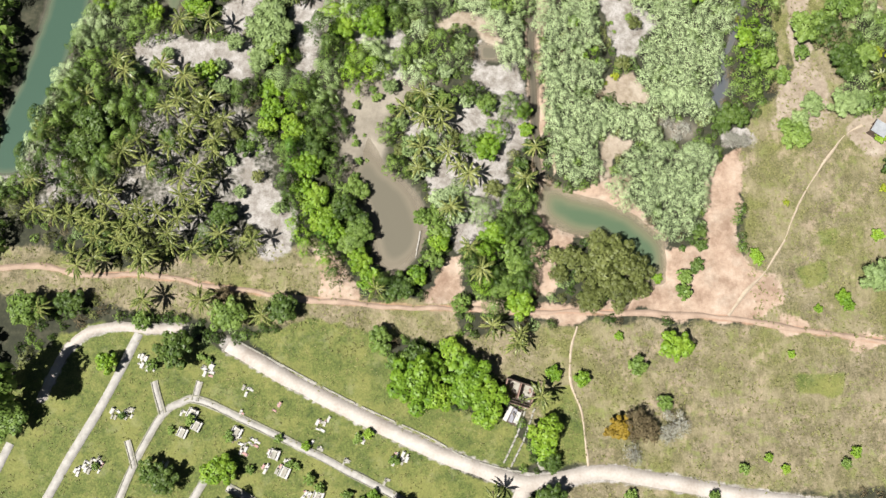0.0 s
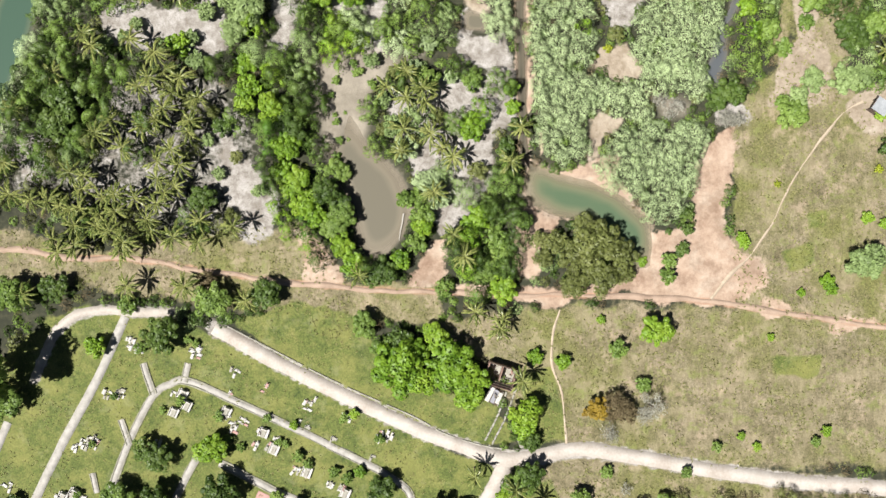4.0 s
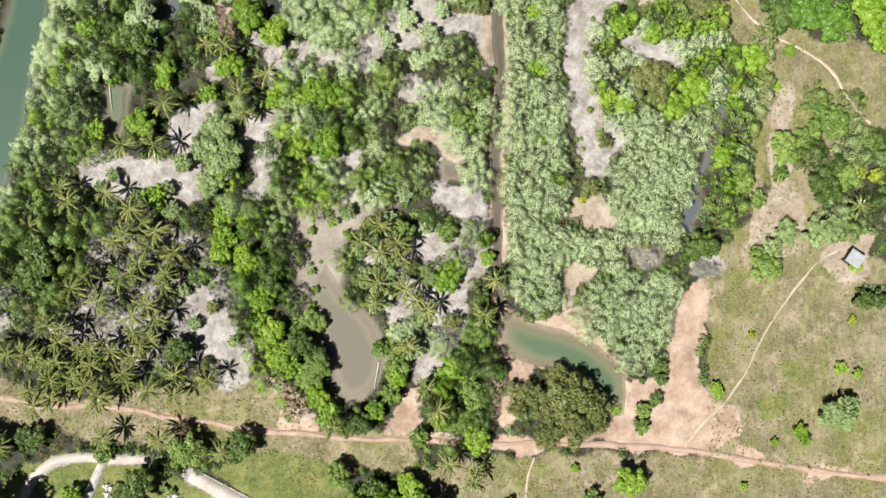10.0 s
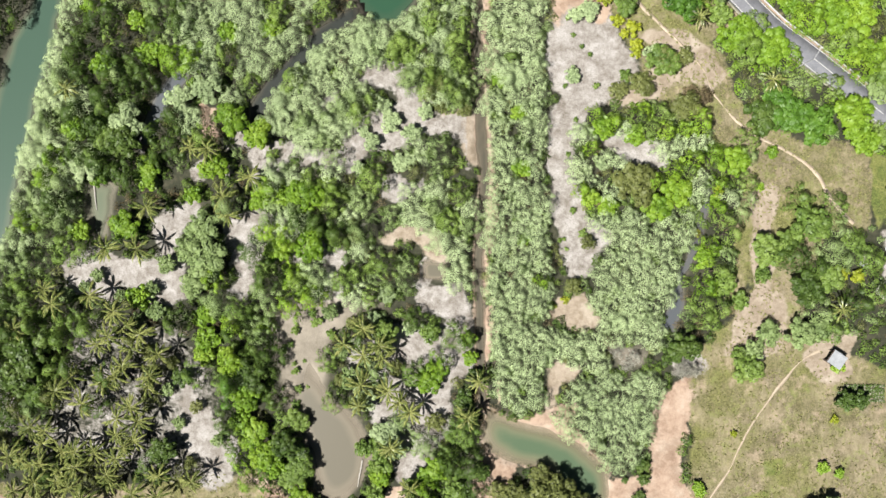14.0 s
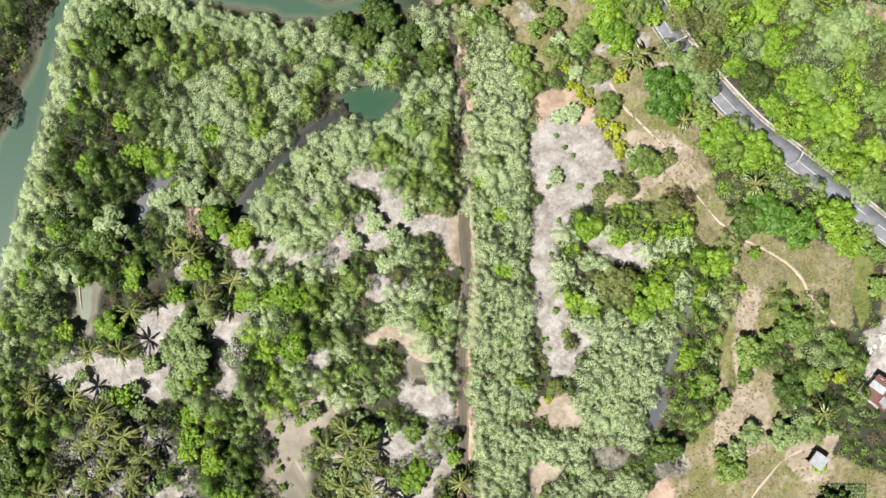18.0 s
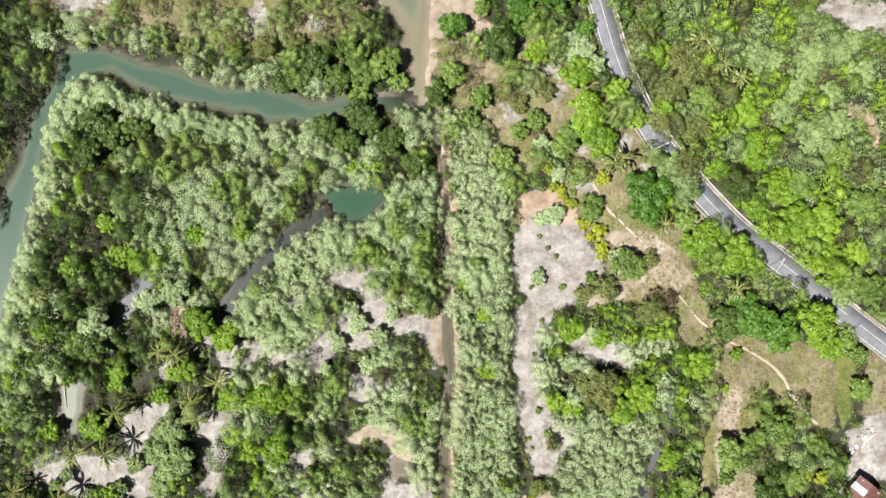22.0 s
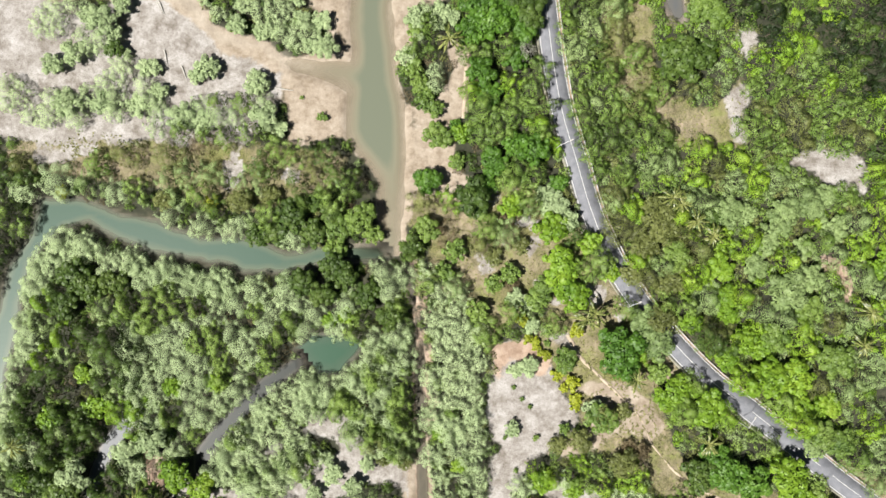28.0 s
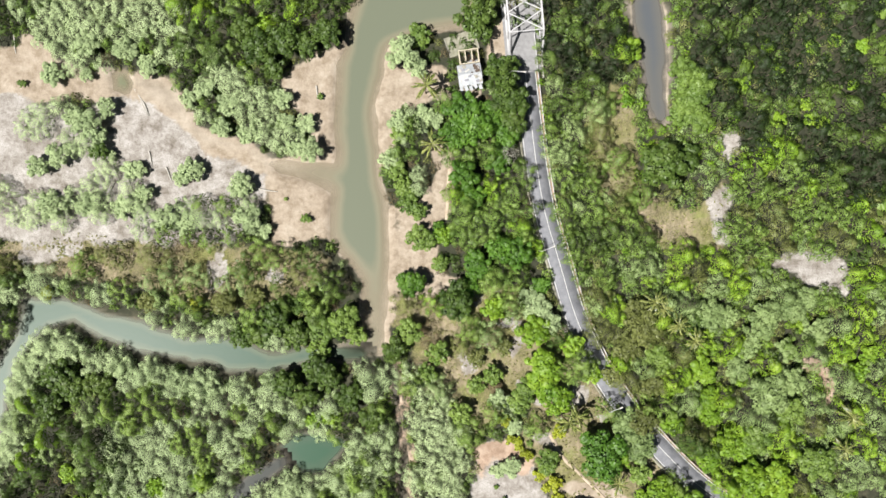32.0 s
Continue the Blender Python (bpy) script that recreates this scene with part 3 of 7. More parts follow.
WOODS["road_row_low"] = ("GBGBDG", 2.3, [(58.6, 51.1), (65.1, 43.2), (72.7, 35.2), (79.4, 29.9), (86.7, 24.0), (95.1, 17.0), (96.7, 18.9), (88.3, 25.9), (81.0, 31.9), (74.4, 37.0), (67.0, 44.9), (60.5, 52.7)])
WOODS["road_row"] = ("GBGDGB", 2.3, [(36.2, 89), (38.7, 79.5), (41.9, 67.5), (46.7, 56), (52.2, 46.5), (50.2, 45), (44.2, 54.5), (39.2, 66), (36.2, 78), (33.7, 88)])
WOODS["flat_bush_north"] = ("MMM", 2.5, [(-72.4, 116.6), (-65.1, 119.4), (-56.7, 119.9), (-53.8, 115.6), (-56.9, 110.3), (-60.7, 106.2), (-67.8, 109.4), (-73.7, 112.5)])
WOODS["scrub_thicket"] = ("ROR", 3.2, [(35.4, -120.9), (46.4, -121.7), (62.3, -123.8), (79.4, -125.6), (79.2, -130.7), (35.2, -129.2)])
ISLET = [(-37.5, -35.5), (-34, -32.9), (-31.7, -36.6), (-32.2, -42.1), (-33.8, -44.1), (-36.1, -41.9)]
ROAD_WALL = [(-60.7, -80.2), (-49.1, -86.8), (-34.9, -94.6), (-19.4, -102.1), (-13.5, -105.7), (-5.1, -108.7), (2.1, -110.1)]
FENCE_WALL = [(0.1, -125.3), (-1.6, -133.1), (-3.1, -140.4)]
MAUSOLEUM = [(-63.4, -118.6), (-45.7, -128.2)]
PINK_PATH = [(-51.4, -117.8), (-54.9, -124.9)]
RUIN = [(-2.7, -90.4), (3.2, -92.5), (1.2, -96.8), (-4.9, -94.8)]
RUIN_ANNEX = [(-2.6, -95.9), (0.2, -97.3), (-1.6, -100.3), (-4.5, -98.9)]
RUIN_WALK = [(1.6, -97), (-0.7, -102.7), (-3.4, -107.7)]
SHED = [(79.5, -39.3), (81.1, -37.1), (83.6, -38.6), (81.4, -41)]
COTTAGE = [(90.8, -24.9), (94.5, -20.6), (99.2, -24.7), (95.3, -29.2)]
NORTH_HOUSE = [(20.3, 122.3), (25.3, 122.9), (26.1, 118.6), (20.9, 117.9)]
NORTH_SHELL = [(20.8, 125.6), (25, 126.1), (25.4, 123.1), (21.1, 122.5)]
NORTH_SLAB = [(18, 128.5), (24.2, 130.5), (24.7, 126.2), (19.5, 125.3)]
NORTH_FENCE = [(27.4, 130), (28, 124.5)]
BRIDGE = [(34.4, 136.5), (35.3, 124.7)]
LAMPS = [(33.2, 119.8), (37.3, 82.9), (51.7, 49.7), (75.5, 24.1)]
LOGS = [(-76.2, 3.7), (-75.7, -3), (-20.3, -58.4), (-21.5, -64.3), (-48.8, 119), (-47, 116.3), (-47, 116.3), (-45.9, 113.4), (-23.5, 97.4), (-18.7, 96.6), (-55.9, 95.8), (-53.7, 99.4), (-49, 119.3), (-46.2, 113.5), (-46.2, 105.9), (-45.5, 102.5), (-42.6, 102.4), (-41.4, 99.2), (-54.6, 104.6), (-52.7, 99.4), (-34.1, 118.7), (-32.7, 116.5), (-74.5, 131.6), (-74.3, 127.4), (-9.8, 119.2), (-9.5, 116.3)]
SHEETS = [(88.6, -18.5), (94.7, -16.1), (95.7, -15), (96.4, -14), (97.4, -13.1), (98.1, -12.6)]
GARDEN_BED = [(83.9, -44.7), (92.7, -45), (92.7, -48.9), (83.9, -48.7)]
PALE_TANK = [(3.4, -108.2)]
GRAVE_PLOTS = []
GRAVE_PLOTS += [(-79.2, -84.6, 6, 1.6), (-77.8, -85.7, 4, 1.0), (-65.4, -86.7, 6, 1.2), (-84.9, -95.1, 4, 1.1), (-82.2, -95.2, 5, 1.3), (-71.4, -95.3, 4, 0.9), (-68.1, -94.7, 3, 0.7), (-90.1, -105.8, 5, 1.2), (-88.1, -105.2, 6, 1.5), (-92.2, -106.2, 3, 0.7), (-60.2, -100.7, 5, 1.2), (-55.9, -101.9, 5, 1.0), (-58.1, -103.2, 5, 1.1), (-52.4, -104.4, 4, 0.9), (-50.3, -107.6, 4, 0.9), (-53.4, -107.0, 3, 0.7), (-49.2, -106.0, 3, 0.6), (-42.3, -98.9, 4, 1.0), (-40.8, -98.0, 2, 0.6), (-33.9, -101.9, 4, 1.0), (-26.5, -106.2, 5, 1.3), (-24.6, -105.8, 3, 0.7), (-45.2, -112.8, 4, 1.0), (-43.0, -113.7, 3, 0.7)]
GRAVE_PLOTS += [(-38.1, -116.3, 3, 0.7), (-35.4, -117.3, 4, 0.9)]
GRAVE_PLOTS += [(-96.2, -117.1, 4, 1.0), (-93.3, -116.3, 3, 0.7), (-91.2, -117.2, 2, 0.7), (-74.5, -106.3, 4, 1.0), (-76.1, -109.2, 3, 0.7), (-57.7, -91.4, 3, 1.1), (-106.7, -114.3, 3, 1.0), (-26.2, -122.8, 5, 1.3), (-33.0, -129.3, 4, 1.1), (-86.1, -128.0, 4, 1.1), (-51.2, -94.8, 2, 0.9), (-89.1, -127.9, 2, 0.6), (-42.5, -103.8, 2, 0.6), (-37.1, -106.4, 2, 0.7), (-28.8, -110.5, 2, 0.6), (-59.1, -95.9, 2, 0.7), (-44.2, -102.5, 2, 0.6)]
BIG_TOMBS = [(-70.7, -99.4), (-67.8, -98.1), (-68.7, -95.6), (-51.7, -104.4), (-49.6, -108), (-42.8, -113.2), (-34.7, -118), (-95, -116.7), (-92.7, -116.1), (-59.5, -99.6)]
PALMS, TREES = [], []
PALMS += [(-99.9, -34.7), (-71.3, -29.3), (-73.6, -30.9), (-67.4, -32.2), (-61.7, -33.5), (-68.6, -35.6), (-82.5, -40.3), (-79.5, -37.6), (-73.3, -38.9), (-70.4, -37.8), (-64.2, -40.3), (-77.5, -43.3), (-67.2, -44.2), (-63.6, -38.1), (-66.2, -47.1), (-70.2, -46.4), (-88.5, -48.1), (-85.6, -48.8), (-86.3, -51.6), (-67.5, -51.6), (-82.4, -53.5), (-79, -53), (-75.6, -53.7), (-91, -54.9), (-86.5, -55.6), (-82.5, -56.9), (-79.1, -56.4), (-71, -55), (-69.2, -52.7), (-87.2, -59), (-83.2, -59.2), (-80.4, -60.4), (-72.9, -58.3), (-62, -58.7), (-93, -61.7), (-87.9, -63), (-77.6, -62.8), (-67.3, -62), (-62.8, -63.2), (-100.6, -52.3), (-96.6, -53.6), (-102, -45.5), (-99.6, -73), (-77.9, -71.9), (-65.9, -72.3)]
PALMS += [(-29.8, -71.2), (-18.8, -34.8), (-14.9, -35.5), (-19.6, -41.1), (-13.9, -42.4), (-20.3, -45.6), (-22.8, -32.4), (-11.7, -45.3), (-9.5, -47.1), (5.1, -41.3), (2.5, -48.6), (-10, -63.2), (-7.8, -67.8), (-13.7, -54.4), (-5.9, -79.6), (-0.2, -81.3), (-0.8, -83.3), (3.4, -94.1), (-7, -114), (1.6, -117.2), (4.3, -121.9), (9.9, -127.3), (18.1, -127), (-53.5, -75.8)]
PALMS += [(-79, 22.2), (-53.7, 9.5), (-49.7, 8.8), (-41.3, 2.9), (-47.2, -1), (-62.7, -2.9), (-46.1, -5), (-71, -11.2), (-64.7, -11.4), (-75.4, -20.9), (-85.1, -19.5), (-82.9, -22.4), (-69.8, -24.2), (-91.1, -27.4), (67.4, 20), (80.9, -28.1), (-88.7, -55.7), (-91.3, -64.4), (-78.7, -64.7), (-55.4, -60.2)]
PALMS += [(-68.8, -28), (-65.3, -29.2), (-70.7, -49.9), (-72.7, -60.3), (-93.3, -53.9), (-15.3, -33), (-18.7, -29.4)]
PALMS += [(62.6, 70.3), (66, 66.8), (60.9, 71.7), (42.6, 46.7), (52.8, 33.5)]
PALMS += [(101.5, 46.9), (100.5, 39.9), (69, 63.6), (44.4, 47.7), (14, 117.5), (14.9, 105.7)]
TREES.append(("M", [(-11.8, 13.9, 2.3), (-16, 9.8, 1.8), (-9.6, 5.5, 2.3), (-12.9, 17.4, 1.5), (-7.7, 11.4, 2.1), (-4.6, 16, 1.8), (-19.2, 4.6, 1.5), (-17.8, 12.2, 1.3)]))
TREES.append(("M", [(30.4, 36.4, 2.3), (26.7, 22.9, 1.8), (32.4, 4, 1.3)]))
TREES.append(("Y", [(32.1, 41.8, 1.3), (36.7, 34.3, 1.5), (40.6, 27.3, 1.2), (34.5, 38.6, 1.2), (38, 31.4, 1.2)]))
TREES.append(("S", [(38, 22.6, 1.4), (27.3, 31.7, 0.6), (29.1, 29.2, 0.6), (30.8, 27.4, 0.6), (25.3, 20.9, 0.6), (31.9, 20.7, 0.8), (27.5, 13.6, 0.6), (25.6, 6.3, 0.6), (29, -1, 0.9), (26.3, -5.8, 0.8), (28.2, -10.7, 1), (26.2, 35.3, 0.6), (34.7, 41.1, 0.8)]))
TREES.append(("M", [(-16.6, -27.5, 1.5), (-18, -37, 1.5), (-9.5, -30.1, 1.5), (-14, -22.8, 1.8)]))
TREES.append(("N", [(-75.2, -16.9, 1.5), (-70.6, -21.2, 1.3), (-64, -20.2, 1.8), (-78.2, -19.2, 1.3), (-60.3, -14.9, 2.1), (-81.9, -20.8, 1.8), (-63, -24.9, 2.1), (-26.1, -26, 1.8), (-23.9, -34.4, 1.8), (-61.2, -41.7, 1.5), (-64.6, -38, 1.5), (-59, -48.9, 1.5), (-50.8, -52.8, 1.5)]))
TREES.append(("O", [(-21.4, -28.5, 1.5), (-12.7, -38.3, 1.8), (-17, -43, 1.5), (-24.1, -40.4, 1.5), (-55.3, -45.5, 1.5), (-59.8, -35.8, 1.5), (-65.6, -33.2, 1.5), (-56.9, -57.4, 1.3)]))
TREES.append(("X", [(-14.4, -34.7, 2.1), (-19.1, -33.4, 1.5), (-11.1, -44.4, 1.5)]))
TREES.append(("D", [(30.2, 118.6, 3.6), (32.7, 114.9, 3.3), (32.3, 110.2, 3.1), (28.7, 121.9, 2.6), (31.6, 122.1, 2.3), (29.4, 113.9, 2.8)]))
TREES.append(("D", [(24.8, 132.4, 4.6)]))
TREES.append(("V", [(21.6, 112.8, 4.1), (24.1, 108.8, 4.1), (19.5, 107.7, 3.1), (26.9, 111.1, 3.6), (29.9, 107.1, 3.3), (28.9, 101.8, 2.8), (21.3, 99, 3.3), (23.1, 94.9, 3.1), (9.9, 76.3, 3.1), (16, 88.1, 1.5), (32.4, 82.5, 3.6), (24.1, 80.3, 3.3), (28.3, 83.7, 2.6), (37.5, 75.3, 2.1), (21.7, 75.1, 2.6)]))
TREES.append(("G", [(12, 85.9, 3.1), (16.1, 80.5, 1.9), (9.7, 93.3, 2.3), (8.6, 97.1, 2.1), (11.7, 91.7, 1.9), (12.5, 129.1, 2.6), (7.9, 108.2, 2.1), (7.2, 100.5, 2.1), (10, 95.2, 1.8)]))
TREES.append(("M", [(9.1, 125.1, 3.7), (12.1, 122, 2.2), (13.3, 112.3, 2.2), (15.6, 111.1, 1.8), (12.7, 109.7, 1.6), (7.9, 111, 2.4), (5.8, 103, 2.2)]))
TREES.append(("X", [(30.9, 103.5, 2.6)]))
TREES.append(("S", [(-68.9, -96.8, 1.2), (-61, -100.4, 1.3), (-44.4, -109.4, 1.4), (-36.8, -113.2, 1.3), (-34, -114.5, 1.3), (-34.4, -101.7, 1.2), (-26.9, -106.3, 1.2), (-50.8, -101.1, 1), (-48.5, -106.4, 1), (-73, -98.8, 0.9), (-83.1, -95.5, 0.9), (-88.2, -105.5, 0.9), (-67.1, -84, 1), (-65.3, -84.7, 0.9), (-59.5, -105.3, 1), (-42.3, -111.3, 1.2), (-91.6, -116.2, 1), (-86, -124.9, 1), (-56.6, -107.2, 1), (-47, -106.9, 0.9), (-27, -122.1, 1)]))
TREES.append(("B", [(-62.4, -106.9, 3.5), (-85.9, -84.6, 2.3), (-72.8, -124.3, 2.6)]))
TREES.append(("G", [(-104.9, -89.1, 6.7), (-105.9, -94.9, 4.5), (-102.2, -72.9, 3.9), (-61.1, -75.3, 3.9), (-79.1, -75.9, 2.1), (-29.2, -81.6, 2.8), (-68.6, -124.8, 4.6), (-82.3, -116.7, 3.6), (15.3, -120.3, 2.3), (24.5, -88.6, 2.1), (29.6, -96.5, 1.8), (28.2, -124.3, 3.1), (2.5, -116.7, 3.3), (33.5, -121.9, 2.1), (54.6, -128.6, 2.6), (-24.7, -87.6, 3.3), (38.5, -115.6, 1.3), (58.8, -129.3, 2.1), (-49.1, -117.9, 1.5), (-40.6, -124.6, 1.5), (21.4, -115, 1.5), (45.1, -110.5, 1.2), (63.5, -130, 1.8), (72.9, -131.6, 2.1), (66.4, -110.1, 1.2), (-77.1, -85.3, 1.3)]))
TREES.append(("D", [(-71.4, -82, 4.1), (-76.5, -106.4, 2.6), (-73.1, -108.4, 3.1), (-26.8, -116.3, 3.1), (-14.8, -124.4, 5.4), (-17.8, -127.2, 3.3), (-50, -74.5, 3.6), (5.1, -107.7, 2.2), (9.3, -124.6, 3.1), (14, -126.5, 3.3), (4.9, -114.4, 3.1), (-74.2, -117, 3.3), (-105, -117.1, 1.8), (-94.1, -71.9, 3.1), (-21.7, -84.8, 2.6)]))
TREES.append(("B", [(-21.9, -90.6, 5.7), (-17.9, -93.1, 3.9), (-11.4, -90.4, 5.4), (-7.4, -95.2, 4.6), (-14.1, -85, 3.3), (-19.4, -87.2, 3.3), (4.1, -101.5, 3.6), (4, -105, 2.6), (6.8, -89.8, 1.8), (12.7, -91, 1.8), (32.3, -84.8, 3.6), (0.1, -119.6, 2.8), (32.7, -123.7, 1.8), (70.2, -77.2, 1.5), (52.2, -67, 1.4), (50.5, -108.3, 1), (68.8, -107.8, 1.2), (21.2, -82.4, 1), (53.9, -110.8, 1), (57.5, -87.4, 0.9), (-32.2, -100.9, 1.2), (-31.4, -113.2, 1.3), (-45.1, -102.8, 1)]))
TREES.append(("A", [(19.9, -100.9, 2.6), (18, -102.1, 1.5)]))
TREES.append(("R", [(23.4, -100.1, 2.8), (25.7, -102.3, 2.6), (22.4, -103.1, 1.5), (-62.3, -71.1, 2.1)]))
TREES.append(("X", [(31.1, -101, 3.1), (29.5, -103.3, 2.1), (22, -106.1, 2.1), (22.8, -107.9, 1.5), (25.5, -118.8, 1.5)]))
TREES.append(("B", [(-74.6, 3.6, 1.9), (-68.5, -6.5, 3.3), (-78.5, -7.3, 2.3), (-49.4, 5.3, 3.1), (-45, 15.1, 3.6), (-39.9, 12, 3.1), (-54.3, -0.4, 2.1), (-40.3, -2, 2.3), (-63.4, 5.7, 2.8), (-30.4, -1.1, 3.6), (-34.5, -1, 2.3), (-36.6, -12.6, 2.8), (-29.5, -11.6, 3.6), (-66.1, -21.7, 2.6), (-47.3, -35.7, 3.1), (-44, -44.1, 3.1), (-43.1, -51.2, 3.6), (-45.3, -48.7, 2.6), (-51.8, -30.9, 2.6), (-52.8, -26.2, 2.6), (-33.5, -65, 2.8), (-31.3, -69.2, 2.6), (3.3, -32.5, 1.8), (3.6, -36.6, 1.7), (-5.7, -41, 3.1), (-5.1, -60.5, 3.3), (0.4, -74.9, 3.3)]))
TREES.append(("B", [(-40.9, -55.9, 3.1), (-38.6, -58.4, 2.6), (-21.2, -68.3, 2.3), (-16.3, -61.4, 2.3), (32.6, 11.2, 2.6), (39.6, 9.9, 2.3), (60.6, 3.5, 3.3), (48.1, -2.6, 3.6), (43.9, -6, 3.1), (53.7, -16.8, 2.3), (29.9, -3.3, 2.1), (68.9, 5.6, 1.4), (66.4, -1.9, 1), (51.8, -65.7, 1.3), (78.7, -62.4, 1.4), (82.2, -63.7, 1.2), (69.6, -75.7, 1.7), (64.2, -78, 1), (82.1, -40.6, 1.7), (30.6, -70.2, 1.2), (56.9, -4.6, 1.5), (33.4, -5.1, 2.3), (15.4, 3.5, 2.1), (15.1, 15.2, 1.8), (15.6, -11.7, 1.5), (11.2, 22.3, 1.8), (-53.1, -34.4, 2.3), (-64.1, 2.8, 2.3)]))
TREES.append(("D", [(49.1, -35.5, 3.3), (46.2, -36.6, 2.3), (-42.7, -40.6, 2.8), (-36.1, -53.7, 3.1), (-33.2, -56.2, 2.6), (-24.8, -70.6, 3.1), (-27.2, -71.7, 2.3), (39.7, -60.6, 1.7), (40, -63.6, 1.4), (39, -67.7, 1.5), (36.1, -64.1, 0.8), (38.3, -68.9, 1), (1.8, -45.4, 2.1), (4.3, -40.7, 1.8), (2.8, -50.1, 2.1), (74.2, -23.3, 3.6), (76.5, -25.1, 2.8), (83.1, -47.7, 2.3), (86.1, -47.8, 2.1), (-44.4, -37.6, 2.6), (-67.9, 11, 3.9), (-73.6, 14.1, 3.3), (-89.3, -33.4, 4.4), (-91.8, -38, 3.9), (-57.9, -39, 2.1), (-61.9, -54.2, 3.1)]))
TREES.append(("O", [(38.9, -0.5, 4.6), (41.2, -3.5, 2.8), (50.5, 15.6, 3.3), (41.2, 20.5, 2.8), (20.2, -65.5, 4.6), (16, -68.4, 3.9), (11.9, -65.3, 2.6), (24.9, -68.6, 3.9), (20.6, -73.3, 3.9), (15.2, -74.1, 3.3), (8.4, -65.2, 2.1), (8.9, -68.8, 2.1), (17.9, -62.5, 2.8), (25.9, -72.8, 2.3), (29.2, -12.6, 1.7), (26, -21.9, 1.9), (3.5, 16.2, 1.8), (-1.2, 16.9, 1.5), (36.5, 19.4, 2.1), (-20.8, -10.6, 2.1), (-4.2, -50, 2.1)]))
TREES.append(("M", [(-19.5, -44.9, 2.8), (-14.9, -52.2, 3.1), (-12.7, -55.8, 2.3), (-76.7, 6.2, 3.3), (-67, 15.3, 3.6), (-56.3, 19.7, 3.1), (-50.4, 21.9, 3.3)]))
TREES.append(("N", [(76.7, -71.5, 3.9), (79.7, -70.4, 2.3), (73.3, -33.3, 3.3), (78.1, -32.3, 2.6), (63.7, -36.6, 2.3), (66.8, -33.1, 2.8), (-52.5, -7.4, 3.6), (-51.3, -13.9, 4.4), (-55.6, -12, 2.8), (-54.1, -19.1, 3.1), (-21.7, -40.1, 2.6), (-37.1, -3.1, 2.3), (-33, -4.4, 2.1)]))
TREES.append(("G", [(66.7, -15.4, 3.6), (70.8, -13.8, 2.8), (75.6, -9.8, 4.1), (66, -20.7, 1.9), (62, -40, 3.3), (60.9, -37.6, 1.8), (80.1, -21.7, 3.1), (35.3, -73.5, 1.8), (35.9, -70.2, 1.8), (-34, -49.1, 2.8), (-33.2, -58.6, 3.1), (-35, -60.9, 2.8), (-16.3, -59, 2.6), (-17.6, -64.9, 2.3), (-19.7, -55.4, 2.1), (-9.3, -63.9, 2.3), (-3.6, -71.2, 2.8), (-0, -67.8, 2.6), (4.9, -60.8, 2.1), (-1.1, -64.2, 2.6), (-12, -74.5, 2.1), (-14.3, -30.8, 2.8), (-4.9, -31.1, 2.3), (57.7, -22.2, 2.6), (61.1, -25.9, 2.1)]))
TREES.append(("Y", [(24.2, -24.8, 1), (21.9, -26.2, 0.6), (59.8, -54.6, 0.9), (81.5, -52.2, 1), (53, -11.3, 1), (57.4, -2.5, 1.2), (83.3, -20.7, 1.8), (86.9, -21.5, 1.8)]))
TREES.append(("X", [(48.6, -40.4, 2.1), (51, -40.5, 1.8), (39.8, -7.4, 1.3), (31.3, 9.4, 1), (65.9, -38.5, 1)]))
TREES.append(("D", [(19.1, 73.1, 4.1), (20.2, 70.2, 2.3), (70.4, 67.3, 2.3), (66, 12.4, 3.9), (-14.9, 65.8, 3.3), (-10.4, 58.7, 3.3), (-17.5, 55.4, 3.1), (-65.4, 57.7, 3.9), (-62, 55.2, 3.1), (-67.9, 51.9, 3.3), (-57.2, 56.3, 3.1), (-3.6, 52.7, 3.1), (-8.2, 56.3, 2.8), (-12.9, 52.9, 2.8), (-19.5, 69.4, 3.9), (-23.1, 66, 2.8), (-13.6, 72.7, 2.6), (74.6, 39.2, 2.1), (1, 47.9, 3.1)]))
TREES.append(("B", [(37.5, 57.6, 4.4), (39.7, 51.7, 3.9), (35.9, 65.7, 3.6), (27.2, 70.6, 2.6), (48, 56.2, 2.3), (61, 30.1, 4.1), (67.4, 27.1, 4.6), (65.3, 45.2, 2.6), (71.4, 56.8, 3.3), (72.4, 50.3, 2.8), (73, 46.8, 2.3), (81, 33.2, 4.4), (86.3, 33.6, 4.4), (75.8, 41.5, 3.1), (84.8, 11.9, 4.6), (87.7, 7.2, 3.3), (80.5, 39, 2.6), (72.8, 36.9, 2.6), (89.7, 25.9, 3.1), (94.4, 27, 2.8), (-36.9, 34.2, 2.3), (-45.7, 33.8, 2.3), (-62.8, 29.6, 2.6), (-64.9, 36.6, 2.1), (-78.5, 14.1, 2.6), (-72.2, 27.4, 2.6), (-8.4, 48.2, 1.8), (-11.9, 47.1, 1.8), (44, 62.6, 2.6)]))
